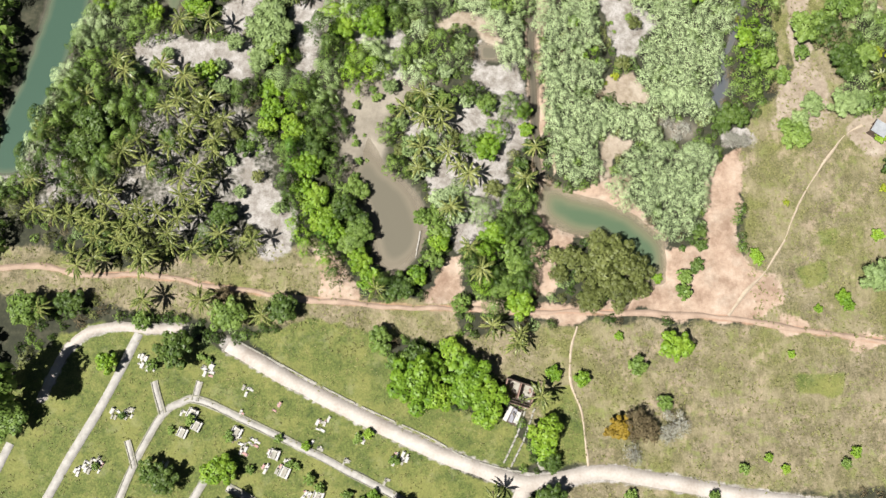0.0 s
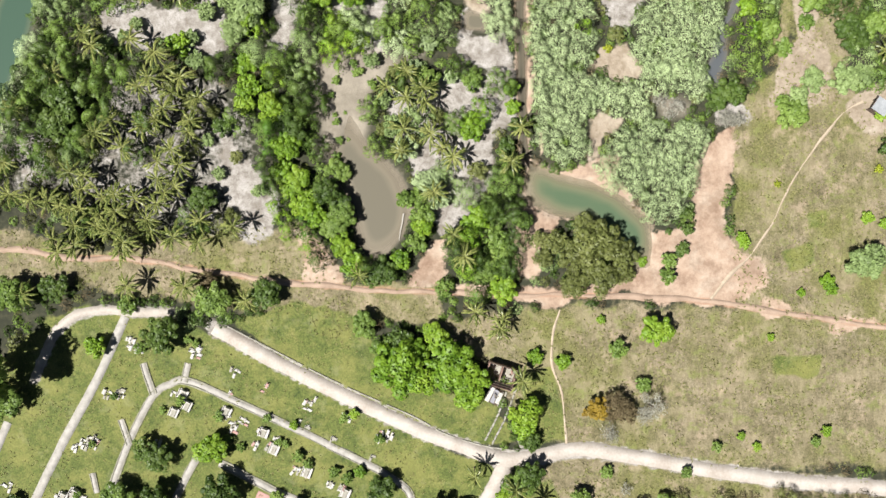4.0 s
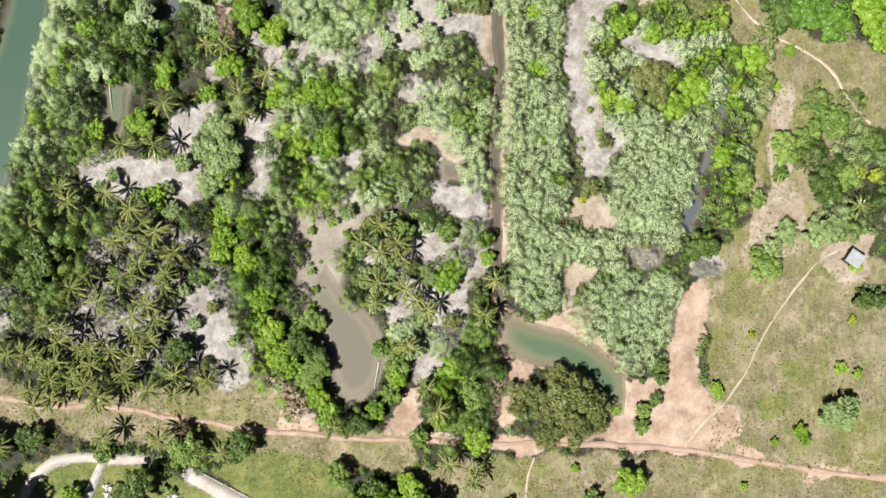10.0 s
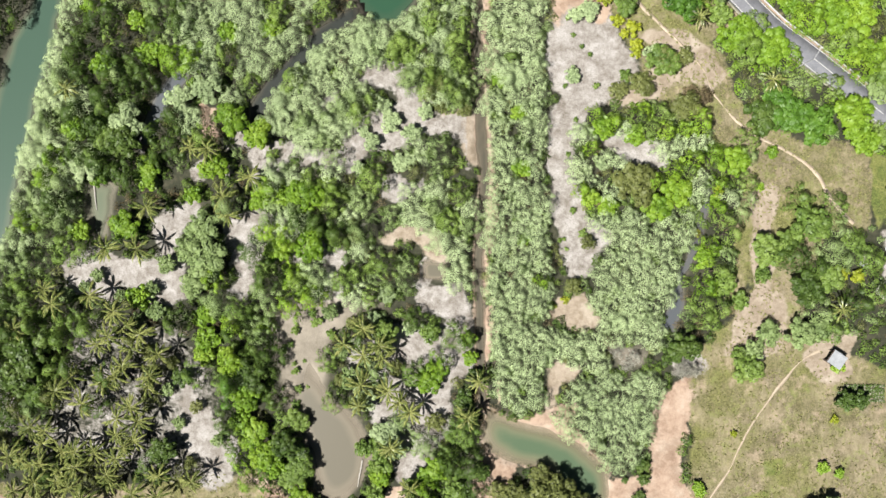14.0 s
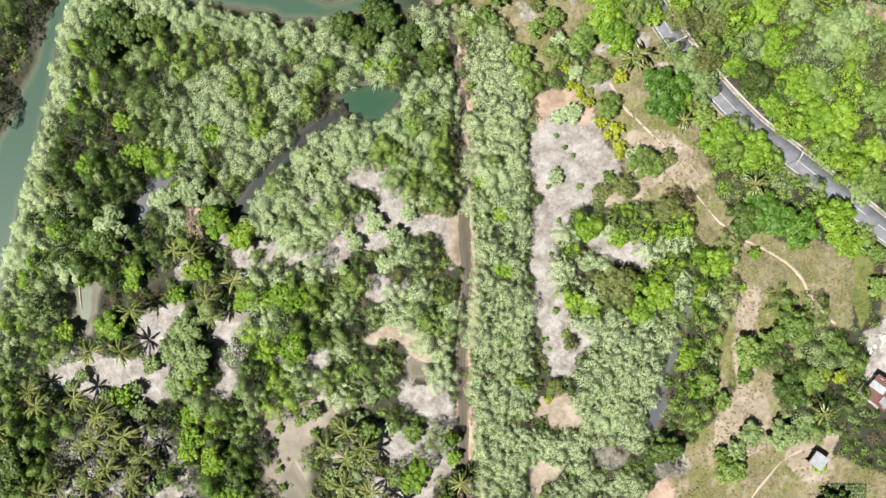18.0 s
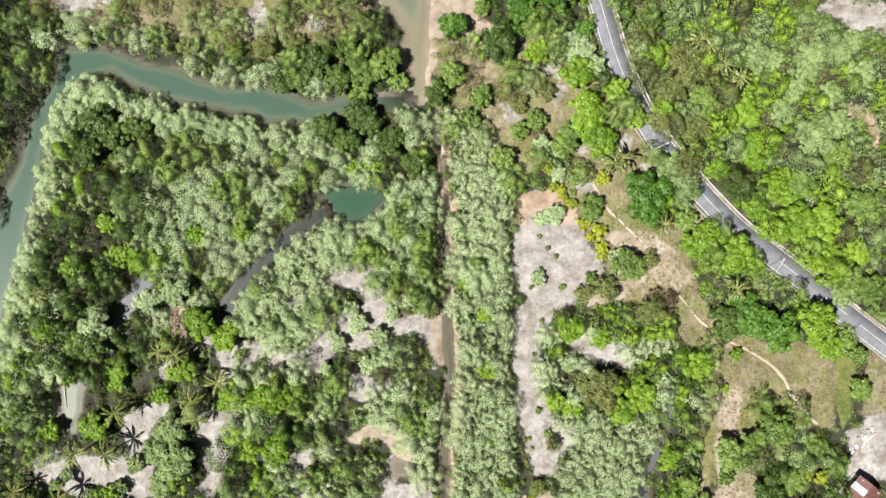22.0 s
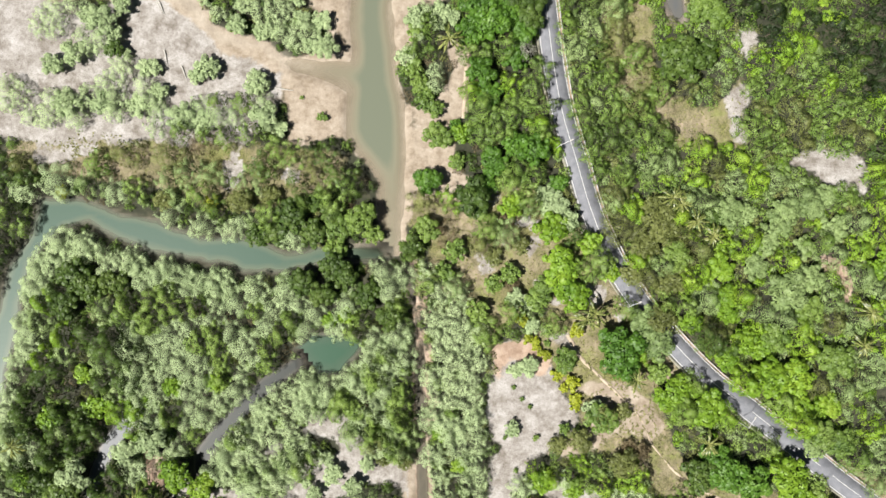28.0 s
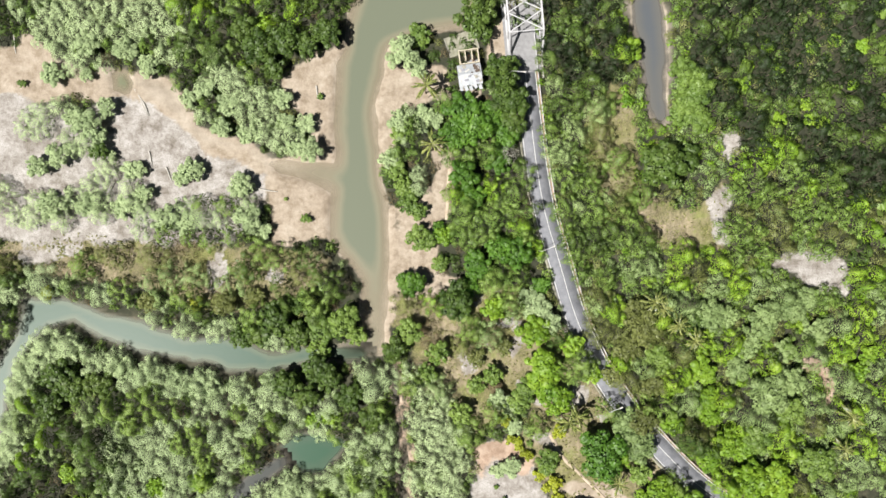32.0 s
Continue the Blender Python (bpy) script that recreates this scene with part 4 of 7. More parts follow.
TREES.append(("G", [(33.9, 53, 2.8), (58.1, 34.9, 2.6), (-9.1, 66.8, 3.3), (-4.3, 69, 3.3), (-2.1, 65.5, 2.3), (-10.3, 62.2, 2.6), (26.9, 56.6, 2.3), (23.4, 54.4, 2.1), (19.7, 48.7, 2.6), (32.6, 50.7, 2.6), (92, 21.2, 3.3), (96.6, 18.7, 3.3), (38.2, 37.7, 2.8), (62, 59.3, 3.3), (82.8, 41.3, 3.1), (95.7, 36.3, 3.9), (90, 47, 3.3), (91.8, 8.2, 2.1), (94.7, 4.6, 2.1), (95.2, -2.5, 2.6), (9.6, 66.4, 2.8), (15.3, 61.6, 2.6), (12.9, 57, 2.3)]))
TREES.append(("O", [(58.7, 66.4, 4.1), (55.7, 61.8, 3.3), (60.8, 54.1, 3.6), (52.6, 56, 2.6), (57.6, 69.9, 2.8), (46.2, 25.8, 2.6), (50.3, 26.3, 2.1), (23.5, 60.2, 2.1), (29.4, 62.4, 2.1), (59.5, 46.6, 2.8), (-29.9, 73.1, 2.8), (-24, 74.1, 2.3), (-46.2, 73.5, 2.3)]))
TREES.append(("M", [(36.8, 70.7, 3.1), (39, 67.1, 2.6), (34.5, 73.1, 2.3), (28.1, 51, 2.3), (30.4, 49.7, 2.1), (31.5, 45, 1.8), (44.2, 27, 2.1), (27.8, 35.7, 1.8)]))
TREES.append(("N", [(55.1, 46.2, 3.3), (57.6, 40.9, 3.6), (54.5, 42.7, 2.6), (84.7, 50.8, 4.4), (90.6, 54.2, 3.1), (78.9, 56.8, 2.8), (73.2, 68.6, 3.3), (84.9, 68.4, 3.3), (90.8, 69.4, 2.8), (95.5, 64.6, 3.1), (94.4, 71.6, 2.6), (81.3, 61.4, 2.6), (91.3, 17.6, 2.6)]))
TREES.append(("Y", [(30.5, 42.2, 1.2), (32.3, 40.4, 1.2), (33.4, 39.2, 1), (39.9, 32.5, 1.8), (41, 43.8, 1.7), (40.4, 28.9, 1.7), (29.4, 46.4, 1.5), (-36.4, 72.8, 1.8), (-68.3, 75.9, 1.8)]))
TREES.append(("R", [(51.7, 18.5, 1.8), (54.7, 17.8, 1.8), (27.3, 53.7, 1.8), (26.4, 67.9, 1.8), (28.8, 69.1, 1.3)]))
TREES.append(("D", [(63, 100.1, 5.2), (68.2, 101.8, 3.3), (6, 62.5, 2.8), (-15.9, 128.4, 3.9), (-20.6, 126.2, 3.9), (-24, 130.9, 3.3), (-11.3, 127.2, 2.8), (-18.4, 122.7, 2.6), (-6.6, 129.4, 3.3), (-56.3, 106, 2.1), (-10.3, 69.9, 2.8), (-26.9, 65.5, 2.6)]))
TREES.append(("B", [(56.4, 124.8, 3.1), (56.5, 114.3, 1.5), (88.7, 109.6, 1.8), (82.1, 121.4, 1.5), (80.8, 117.3, 1.8), (96.1, 125.2, 1.5), (100.8, 126.2, 1.5), (95.4, 109.5, 1.8), (89, 120.7, 1.3), (104.8, 116.9, 1.3), (94.8, 113, 1.5), (86.8, 125.3, 1.5), (106.6, 124.9, 1.8), (98.3, 108.8, 1.5), (17.1, 86.4, 2.1), (85.2, 77.5, 1.8), (93.3, 65.5, 1.5), (105, 55.8, 2.3), (107.4, 59.3, 2.1), (-21.9, 128.7, 1.5), (-25.5, 123.5, 1.3)]))
TREES.append(("M", [(-58.3, 111.6, 3.1), (-54.1, 115, 2.2), (-61.8, 113.4, 2), (-56, 109.2, 2), (-58.6, 122.2, 1.5), (-47.9, 101.9, 1.8), (-42.3, 91.1, 3.1), (-38.1, 89.9, 2.4), (-24.4, 90.8, 3.1), (-21.5, 88.4, 1.8), (-25.4, 97.6, 2), (-35.5, 101.1, 2), (-38.7, 99.7, 1.3), (-12.1, 110.7, 2.4), (-11, 105.3, 2.7), (-14.6, 105.4, 2), (-16.2, 111.3, 2), (-16.7, 116.1, 2.2), (-33.2, 118.8, 2.4), (-28.6, 115.1, 2.4), (-24, 109.1, 2.4), (-36.8, 116.5, 2), (-29.9, 110.4, 2.2), (-44.9, 123.7, 2.4), (-49.5, 127.3, 2.7), (-57.8, 128.7, 2.7), (-64.5, 105.2, 2.7), (-69.3, 102.9, 2.4), (-53.8, 105, 1.2), (-66, 94.6, 3.1), (-58.8, 94.4, 2.7), (-51.7, 93.7, 2.4)]))
TREES.append(("M", [(-46.9, 96.6, 2)]))
TREES.append(("N", [(83.4, 65.5, 3.1), (89.3, 60.6, 2.7), (77.5, 68, 2.4)]))
TREES.append(("S", [(-36.3, -33.7, 1), (-33.7, -29.8, 1), (-29.1, -28.1, 1.3), (-26, -30.9, 1.2), (-34.3, -37, 0.6), (-34, -38.6, 0.9), (-32.1, -36.5, 0.5), (-33.5, -42.5, 0.9), (-34.2, -45.8, 1.2), (-31.7, -42.2, 0.8), (-30, -26.3, 1), (-35, -32.8, 0.8), (50.1, -14.7, 0.8), (23.4, -12.1, 0.6), (24.3, -11.8, 0.5), (24.8, -14, 0.5)]))
TREES.append(("S", [(-12.5, 90.7, 1.2), (-8.9, 116.8, 0.8), (-16.9, 95, 0.5), (-24.6, 115, 0.6), (-72.8, 120.8, 1)]))
TREES.append(("O", [(58.8, 46.3, 3.4)]))
TREES.append(("G", [(68.3, 119.9, 3.3), (71.3, 116.9, 3.6), (68.9, 114.1, 3.3), (71.2, 109.9, 3.1), (67.3, 111.2, 2.3), (45.6, 25, 3.6)]))
TREES.append(("M", [(-36.8, 101.3, 2.6), (-26.1, 98, 2.7), (-39.2, 99.8, 1.6), (-65.6, 122.4, 2.6), (-49.4, 101.8, 2.2)]))
TREES.append(("V", [(49.4, 39.8, 5.4), (51.1, 36.2, 3.3), (76.5, 10.4, 4.6), (71.3, 13.4, 4.1), (69.6, 17, 3.1)]))
TREES.append(("D", [(-60.4, -115.8, 4.3), (-45.5, -123.3, 4.6)]))
TREES.append(("X", [(35.1, -36.2, 1.8), (38.1, -37.5, 2), (36.9, -39.2, 1.5), (48.9, -40.5, 1.9), (51.5, -40.9, 1.6)]))
# crowns that stand on high trunks
TALL = {(-104.9, -89.1): 1.7, (30.2, 118.6): 1.7}

# ---- materials ----
def material(name):
    m = bpy.data.materials.new(name)
    m.use_nodes = True
    nt = m.node_tree
    return m, nt, nt.nodes["Principled BSDF"]


def node(nt, kind, **given):
    n = nt.nodes.new("ShaderNode" + kind)
    for key, value in given.items():
        n.inputs[key.replace("_", " ")].default_value = value
    return n


def noise_at(nt, scale, detail=4.0, rough=0.55, source=None):
    n = node(nt, "TexNoise", Scale=scale, Detail=detail, Roughness=rough)
    if source is None:
        source = nt.nodes.new("ShaderNodeTexCoord").outputs["Object"]
    nt.links.new(source, n.inputs["Vector"])
    return n.outputs["Fac"]


def steps(nt, fac, stops):
    r = nt.nodes.new("ShaderNodeValToRGB")
    while len(r.color_ramp.elements) < len(stops):
        r.color_ramp.elements.new(0.5)
    for e, (pos, col) in zip(r.color_ramp.elements, stops):
        e.position, e.color = pos, (*col, 1) if len(col) == 3 else col
    nt.links.new(fac, r.inputs["Fac"])
    return r.outputs["Color"]


def mix(nt, fac, a, b, how="MIX"):
    n = nt.nodes.new("ShaderNodeMix")
    n.data_type, n.blend_type = "RGBA", how
    for sock, v in ((n.inputs[0], fac), (n.inputs[6], a), (n.inputs[7], b)):
        if hasattr(v, "links"):
            nt.links.new(v, sock)
        else:
            sock.default_value = v if isinstance(v, float) else (*v, 1)
    return n.outputs[2]


def calc(nt, op, a, b=0.0, c=0.0):
    n = nt.nodes.new("ShaderNodeMath")
    n.operation = op
    for sock, v in zip(n.inputs, (a, b, c)):
        if hasattr(v, "links"):
            nt.links.new(v, sock)
        else:
            sock.default_value = v
    return n.outputs[0]


def bumped(nt, bsdf, height, strength, distance):
    n = node(nt, "Bump", Strength=strength, Distance=distance)
    nt.links.new(height, n.inputs["Height"])
    nt.links.new(n.outputs[0], bsdf.inputs["Normal"])


def plain(name, dark, light, scale=1.5, rough=0.85, metal=0.0, bump=0.3, reach=0.02):
    """A worn surface: two colours blended by noise at two scales, with fine relief."""
    m, nt, b = material(name)
    coarse, fine = noise_at(nt, scale, 5.0), noise_at(nt, scale * 9, 3.0)
    both = calc(nt, "ADD", calc(nt, "MULTIPLY", coarse, 0.65), calc(nt, "MULTIPLY", fine, 0.35))
    nt.links.new(steps(nt, both, [(0.36, dark), (0.62, light)]), b.inputs["Base Color"])
    b.inputs["Roughness"].default_value, b.inputs["Metallic"].default_value = rough, metal
    bumped(nt, b, fine, bump, reach)
    return m


def leafy(name, dark, mid, light, gloss=0.5, glow=0.08, vary=0.15):
    """Foliage: hue varies leaf by leaf and bough by bough; light passes through in part."""
    m, nt, b = material(name)
    isle = nt.nodes.new("ShaderNodeNewGeometry").outputs["Random Per Island"]
    whole = nt.nodes.new("ShaderNodeObjectInfo").outputs["Random"]
    pos = nt.nodes.new("ShaderNodeNewGeometry").outputs["Position"]
    bough = noise_at(nt, 0.32, 3.0, 0.6, pos)
    fac = calc(nt, "ADD", calc(nt, "MULTIPLY", isle, vary), calc(nt, "MULTIPLY", bough, 0.97))
    fac = calc(nt, "ADD", fac, calc(nt, "MULTIPLY_ADD", whole, 0.24, -0.22))
    col = steps(nt, fac, [(0.12, dark), (0.5, mid), (0.9, light)])
    nt.links.new(col, b.inputs["Base Color"])
    b.inputs["Roughness"].default_value = gloss
    b.inputs["Specular IOR Level"].default_value = 0.3
    tr = nt.nodes.new("ShaderNodeBsdfTranslucent")
    nt.links.new(col, tr.inputs["Color"])
    ms = node(nt, "MixShader", Fac=glow)
    nt.links.new(b.outputs[0], ms.inputs[1])
    nt.links.new(tr.outputs[0], ms.inputs[2])
    nt.links.new(ms.outputs[0], nt.nodes["Material Output"].inputs["Surface"])
    return m


LEAF = {
    "M": leafy("sage_leaves", (0.215, 0.285, 0.136), (0.328, 0.412, 0.208), (0.405, 0.482, 0.268), 0.7, 0.2, 0.05),
    "N": leafy("grey_green_leaves", (0.085, 0.132, 0.042), (0.182, 0.252, 0.09), (0.275, 0.35, 0.145), 0.55, 0.1, 0.12),
    "G": leafy("green_leaves", (0.042, 0.084, 0.015), (0.122, 0.19, 0.036), (0.208, 0.288, 0.068)),
    "B": leafy("bright_leaves", (0.055, 0.122, 0.009), (0.138, 0.236, 0.018), (0.248, 0.346, 0.038)),
    "V": leafy("vivid_leaves", (0.026, 0.07, 0.008), (0.068, 0.148, 0.016), (0.128, 0.225, 0.03)),
    "D": leafy("dark_leaves", (0.022, 0.046, 0.008), (0.06, 0.102, 0.018), (0.125, 0.175, 0.039)),
    # dark leaves with the north-east cloud shade put into their colour
    "K": leafy("cloud_shade_leaves", (0.005, 0.011, 0.002), (0.013, 0.027, 0.005), (0.038, 0.064, 0.011), 0.6, 0.08),
    "O": leafy("olive_leaves", (0.054, 0.066, 0.016), (0.12, 0.14, 0.039), (0.208, 0.222, 0.076)),
    "Y": leafy("yellow_leaves", (0.103, 0.127, 0.0112), (0.207, 0.245, 0.0149), (0.318, 0.338, 0.0298)),
    "P": leafy("palm_fronds", (0.022, 0.036, 0.009), (0.068, 0.092, 0.02), (0.225, 0.24, 0.078), 0.35, 0.06, 0.55),
    "X": leafy("bare_twigs", (0.17, 0.165, 0.135), (0.285, 0.282, 0.235), (0.41, 0.41, 0.355), 0.8, 0.1),
    "R": leafy("brown_leaves", (0.065, 0.05, 0.026), (0.125, 0.098, 0.05), (0.19, 0.155, 0.085), 0.7, 0.15),
    "A": leafy("amber_leaves", (0.159, 0.11, 0.0149), (0.27, 0.186, 0.0223), (0.366, 0.271, 0.0447), 0.6, 0.2),
}
BARK = plain("bark", (0.0761, 0.055, 0.0381), (0.169, 0.135, 0.102), 4.0)
GRASS_BLADES = leafy("grass_blades", (0.10, 0.11, 0.035), (0.20, 0.20, 0.075), (0.32, 0.28, 0.14), 0.7, 0.2)


def ground_material():
    m, nt, b = material("ground")
    ma = nt.nodes.new("ShaderNodeVertexColor"); ma.layer_name = "kinds"
    mb = nt.nodes.new("ShaderNodeVertexColor"); mb.layer_name = "more"
    sa, sb = nt.nodes.new("ShaderNodeSeparateColor"), nt.nodes.new("ShaderNodeSeparateColor")
    nt.links.new(ma.outputs[0], sa.inputs[0]); nt.links.new(mb.outputs[0], sb.inputs[0])
    sand, clay, lawn = sa.outputs[0], sa.outputs[1], sa.outputs[2]
    meadow, wet, red = sb.outputs[0], sb.outputs[1], sb.outputs[2]
    big, mid, fine, grit = (noise_at(nt, s, 5.0, 0.6) for s in (0.045, 0.22, 1.1, 5.0))
    # leaf litter, its colour darkened to hold the shade between crowns
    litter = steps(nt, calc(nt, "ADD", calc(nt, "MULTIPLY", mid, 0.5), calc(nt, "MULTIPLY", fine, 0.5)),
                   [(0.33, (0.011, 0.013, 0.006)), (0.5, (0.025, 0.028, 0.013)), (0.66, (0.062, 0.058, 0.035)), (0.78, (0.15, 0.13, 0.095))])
    field = steps(nt, calc(nt, "ADD", calc(nt, "MULTIPLY", mid, 0.55), calc(nt, "MULTIPLY", fine, 0.45)),
                  [(0.34, (0.098, 0.086, 0.042)), (0.49, (0.19, 0.164, 0.096)), (0.64, (0.28, 0.236, 0.172))])
    field = mix(nt, steps(nt, big, [(0.45, (0, 0, 0)), (0.62, (1, 1, 1))]), field, (0.165, 0.165, 0.055))
    turf = steps(nt, calc(nt, "ADD", calc(nt, "MULTIPLY", mid, 0.6), calc(nt, "MULTIPLY", fine, 0.4)),
                 [(0.34, (0.05, 0.078, 0.014)), (0.5, (0.118, 0.147, 0.032)), (0.66, (0.19, 0.195, 0.058))])
    white = steps(nt, calc(nt, "ADD", calc(nt, "MULTIPLY", mid, 0.55), calc(nt, "MULTIPLY", fine, 0.45)), [(0.34, (0.2, 0.178, 0.156)), (0.48, (0.318, 0.3, 0.281)), (0.68, (0.44, 0.428, 0.417))])
    speck = steps(nt, noise_at(nt, 3.2, 5.0, 0.75), [(0.36, (0.45, 0.42, 0.38)), (0.47, (1, 1, 1))])
    white = mix(nt, 0.75, white, mix(nt, 1.0, white, speck, "MULTIPLY"))
    drift = steps(nt, noise_at(nt, 0.3, 6.0, 0.7), [(0.38, (0.46, 0.42, 0.37)), (0.58, (1, 1, 1))])
    white = mix(nt, 0.8, white, mix(nt, 1.0, white, drift, "MULTIPLY"))
    tan = steps(nt, calc(nt, "ADD", calc(nt, "MULTIPLY", mid, 0.7), calc(nt, "MULTIPLY", fine, 0.3)),
                [(0.36, (0.262, 0.178, 0.128)), (0.5, (0.365, 0.272, 0.205)), (0.64, (0.44, 0.36, 0.288))])
    rust = steps(nt, fine, [(0.3, (0.254, 0.144, 0.0931)), (0.7, (0.372, 0.237, 0.161))])
    shore = steps(nt, calc(nt, "ADD", calc(nt, "MULTIPLY", mid, 0.6), calc(nt, "MULTIPLY", fine, 0.4)),
                  [(0.34, (0.22, 0.18, 0.135)), (0.5, (0.305, 0.255, 0.198)), (0.66, (0.385, 0.338, 0.278))])
    mud = steps(nt, mid, [(0.35, (0.235, 0.205, 0.165)), (0.65, (0.4, 0.355, 0.295))])

    def edge(mask, spread=0.55):
        rough = calc(nt, "ADD", calc(nt, "MULTIPLY", mid, 0.45), calc(nt, "MULTIPLY", fine, 0.55))
        v = calc(nt, "ADD", mask, calc(nt, "MULTIPLY_ADD", rough, spread * 2, -spread))
        return steps(nt, v, [(0.38, (0, 0, 0)), (0.62, (1, 1, 1))])

    tuft = steps(nt, noise_at(nt, 2.6, 4.0, 0.7), [(0.42, (1, 1, 1)), (0.58, (0.42, 0.45, 0.36))])
    field = mix(nt, 0.8, field, mix(nt, 1.0, field, tuft, "MULTIPLY"))
    turf = mix(nt, 0.8, turf, mix(nt, 1.0, turf, tuft, "MULTIPLY"))
    straw = steps(nt, noise_at(nt, 0.13, 6.0, 0.7), [(0.47, (0, 0, 0)), (0.6, (1, 1, 1))])
    field = mix(nt, calc(nt, "MULTIPLY", straw, 0.55), field, (0.28, 0.24, 0.155))
    turf = mix(nt, calc(nt, "MULTIPLY", straw, 0.5), turf, (0.21, 0.205, 0.06))
    sward = steps(nt, noise_at(nt, 0.27, 7.0, 0.75), [(0.53, (0, 0, 0)), (0.61, (1, 1, 1))])
    field = mix(nt, calc(nt, "MULTIPLY", sward, 0.6), field, (0.17, 0.195, 0.055))
    worn = steps(nt, noise_at(nt, 0.19, 7.0, 0.75), [(0.54, (0, 0, 0)), (0.63, (1, 1, 1))])
    field = mix(nt, calc(nt, "MULTIPLY", worn, 0.65), field, (0.33, 0.265, 0.19))
    turf = mix(nt, calc(nt, "MULTIPLY", worn, 0.3), turf, (0.235, 0.24, 0.12))
    comb = nt.nodes.new("ShaderNodeMapping")
    comb.inputs["Scale"].default_value = (1.0, 0.28, 1.0)
    comb.inputs["Rotation"].default_value = (0, 0, 0.25)
    nt.links.new(nt.nodes.new("ShaderNodeTexCoord").outputs["Object"], comb.inputs["Vector"])
    streak = steps(nt, noise_at(nt, 1.1, 6.0, 0.7, comb.outputs[0]), [(0.42, (0.55, 0.5, 0.42)), (0.54, (1, 1, 1)), (0.66, (1.25, 1.2, 1.1))])
    field = mix(nt, 0.35, field, mix(nt, 1.0, field, streak, "MULTIPLY"))
    stain = steps(nt, noise_at(nt, 0.16, 6.0, 0.7), [(0.40, (0.62, 0.58, 0.55)), (0.55, (1, 1, 1))])
    damp = steps(nt, noise_at(nt, 0.42, 6.0, 0.7), [(0.38, (0.66, 0.62, 0.56)), (0.55, (1, 1, 1))])
    shore = mix(nt, 0.8, shore, mix(nt, 1.0, shore, damp, "MULTIPLY"))
    tan = mix(nt, 0.8, tan, mix(nt, 1.0, tan, stain, "MULTIPLY"))
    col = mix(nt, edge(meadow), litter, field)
    col = mix(nt, edge(lawn, 0.3), col, turf)
    col = mix(nt, edge(ma.outputs[1], 0.35), col, shore)
    col = mix(nt, edge(sand, 0.6), col, white)
    col = mix(nt, edge(clay, 0.8), col, tan)
    col = mix(nt, edge(red, 0.4), col, rust)
    col = mix(nt, wet, col, mud)
    col = mix(nt, calc(nt, "MULTIPLY", grit, 0.35), col, mix(nt, 1.0, col, (0.45, 0.43, 0.4), "MULTIPLY"))
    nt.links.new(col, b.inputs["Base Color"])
    b.inputs["Roughness"].default_value = 0.92
    bumped(nt, b, calc(nt, "ADD", fine, calc(nt, "MULTIPLY", grit, 0.3)), 0.5, 0.25)
    return m


def water_material(name, deep, shallow, clear=1.0):
    """Murky water: the bed shows through near the banks, less so where it is deep."""
    m, nt, b = material(name)
    v = nt.nodes.new("ShaderNodeVertexColor"); v.layer_name = "depth"
    d = nt.nodes.new("ShaderNodeSeparateColor")
    nt.links.new(v.outputs[0], d.inputs[0])
    cloud = noise_at(nt, 0.12, 4.0)
    dd = calc(nt, "ADD", d.outputs[0], calc(nt, "MULTIPLY_ADD", cloud, 0.4, -0.2))
    nt.links.new(steps(nt, dd, [(0.1, shallow), (0.75, deep)]), b.inputs["Base Color"])
    nt.links.new(steps(nt, dd, [(0.0, (0.25,) * 3), (0.5 * clear, (0.97,) * 3)]), b.inputs["Alpha"])
    b.inputs["Roughness"].default_value = 0.38
    b.inputs["IOR"].default_value = 1.33
    b.inputs["Specular IOR Level"].default_value = 0.22
    bumped(nt, b, noise_at(nt, 1.6, 3.0), 0.12, 0.05)
    return m


GROUND = ground_material()
WATERS = {
    "river": water_material("river_water", (0.115, 0.128, 0.092), (0.23, 0.195, 0.135)),
    "jade": water_material("jade_water", (0.042, 0.078, 0.056), (0.085, 0.105, 0.068), 0.6),
    "teal": water_material("teal_water", (0.070, 0.105, 0.062), (0.19, 0.165, 0.105)),
    "brown": water_material("brown_water", (0.118, 0.108, 0.082), (0.21, 0.18, 0.135)),
    "moss": water_material("mossy_water", (0.085, 0.105, 0.065), (0.12, 0.125, 0.08)),
    "dark": water_material("dark_water", (0.028, 0.032, 0.029), (0.05, 0.048, 0.038), 0.35),
    "tan": water_material("canal_water", (0.065, 0.06, 0.046), (0.11, 0.095, 0.07), 0.6),
    "slate": water_material("slate_water", (0.075, 0.083, 0.092), (0.1, 0.098, 0.09), 0.35),
    "green": water_material("green_water", (0.022, 0.062, 0.036), (0.035, 0.066, 0.04), 0.3),
}
GRAVEL = plain("pale_gravel", (0.28, 0.243, 0.21), (0.41, 0.378, 0.345), 0.22)
CONCRETE = plain("worn_concrete", (0.22, 0.21, 0.19), (0.36, 0.345, 0.32), 0.7)
CURB = plain("mossy_concrete", (0.13, 0.13, 0.09), (0.26, 0.25, 0.20), 1.2)
DIRT = plain("trodden_dirt", (0.27, 0.215, 0.155), (0.40, 0.335, 0.255), 0.6)
REDDIRT = plain("red_dirt", (0.225, 0.158, 0.115), (0.34, 0.252, 0.192), 0.4)
ASPHALT = plain("asphalt", (0.105, 0.109, 0.122), (0.165, 0.17, 0.188), 0.5)
PAINT = plain("white_paint", (0.42, 0.42, 0.41), (0.55, 0.55, 0.54), 3.0)

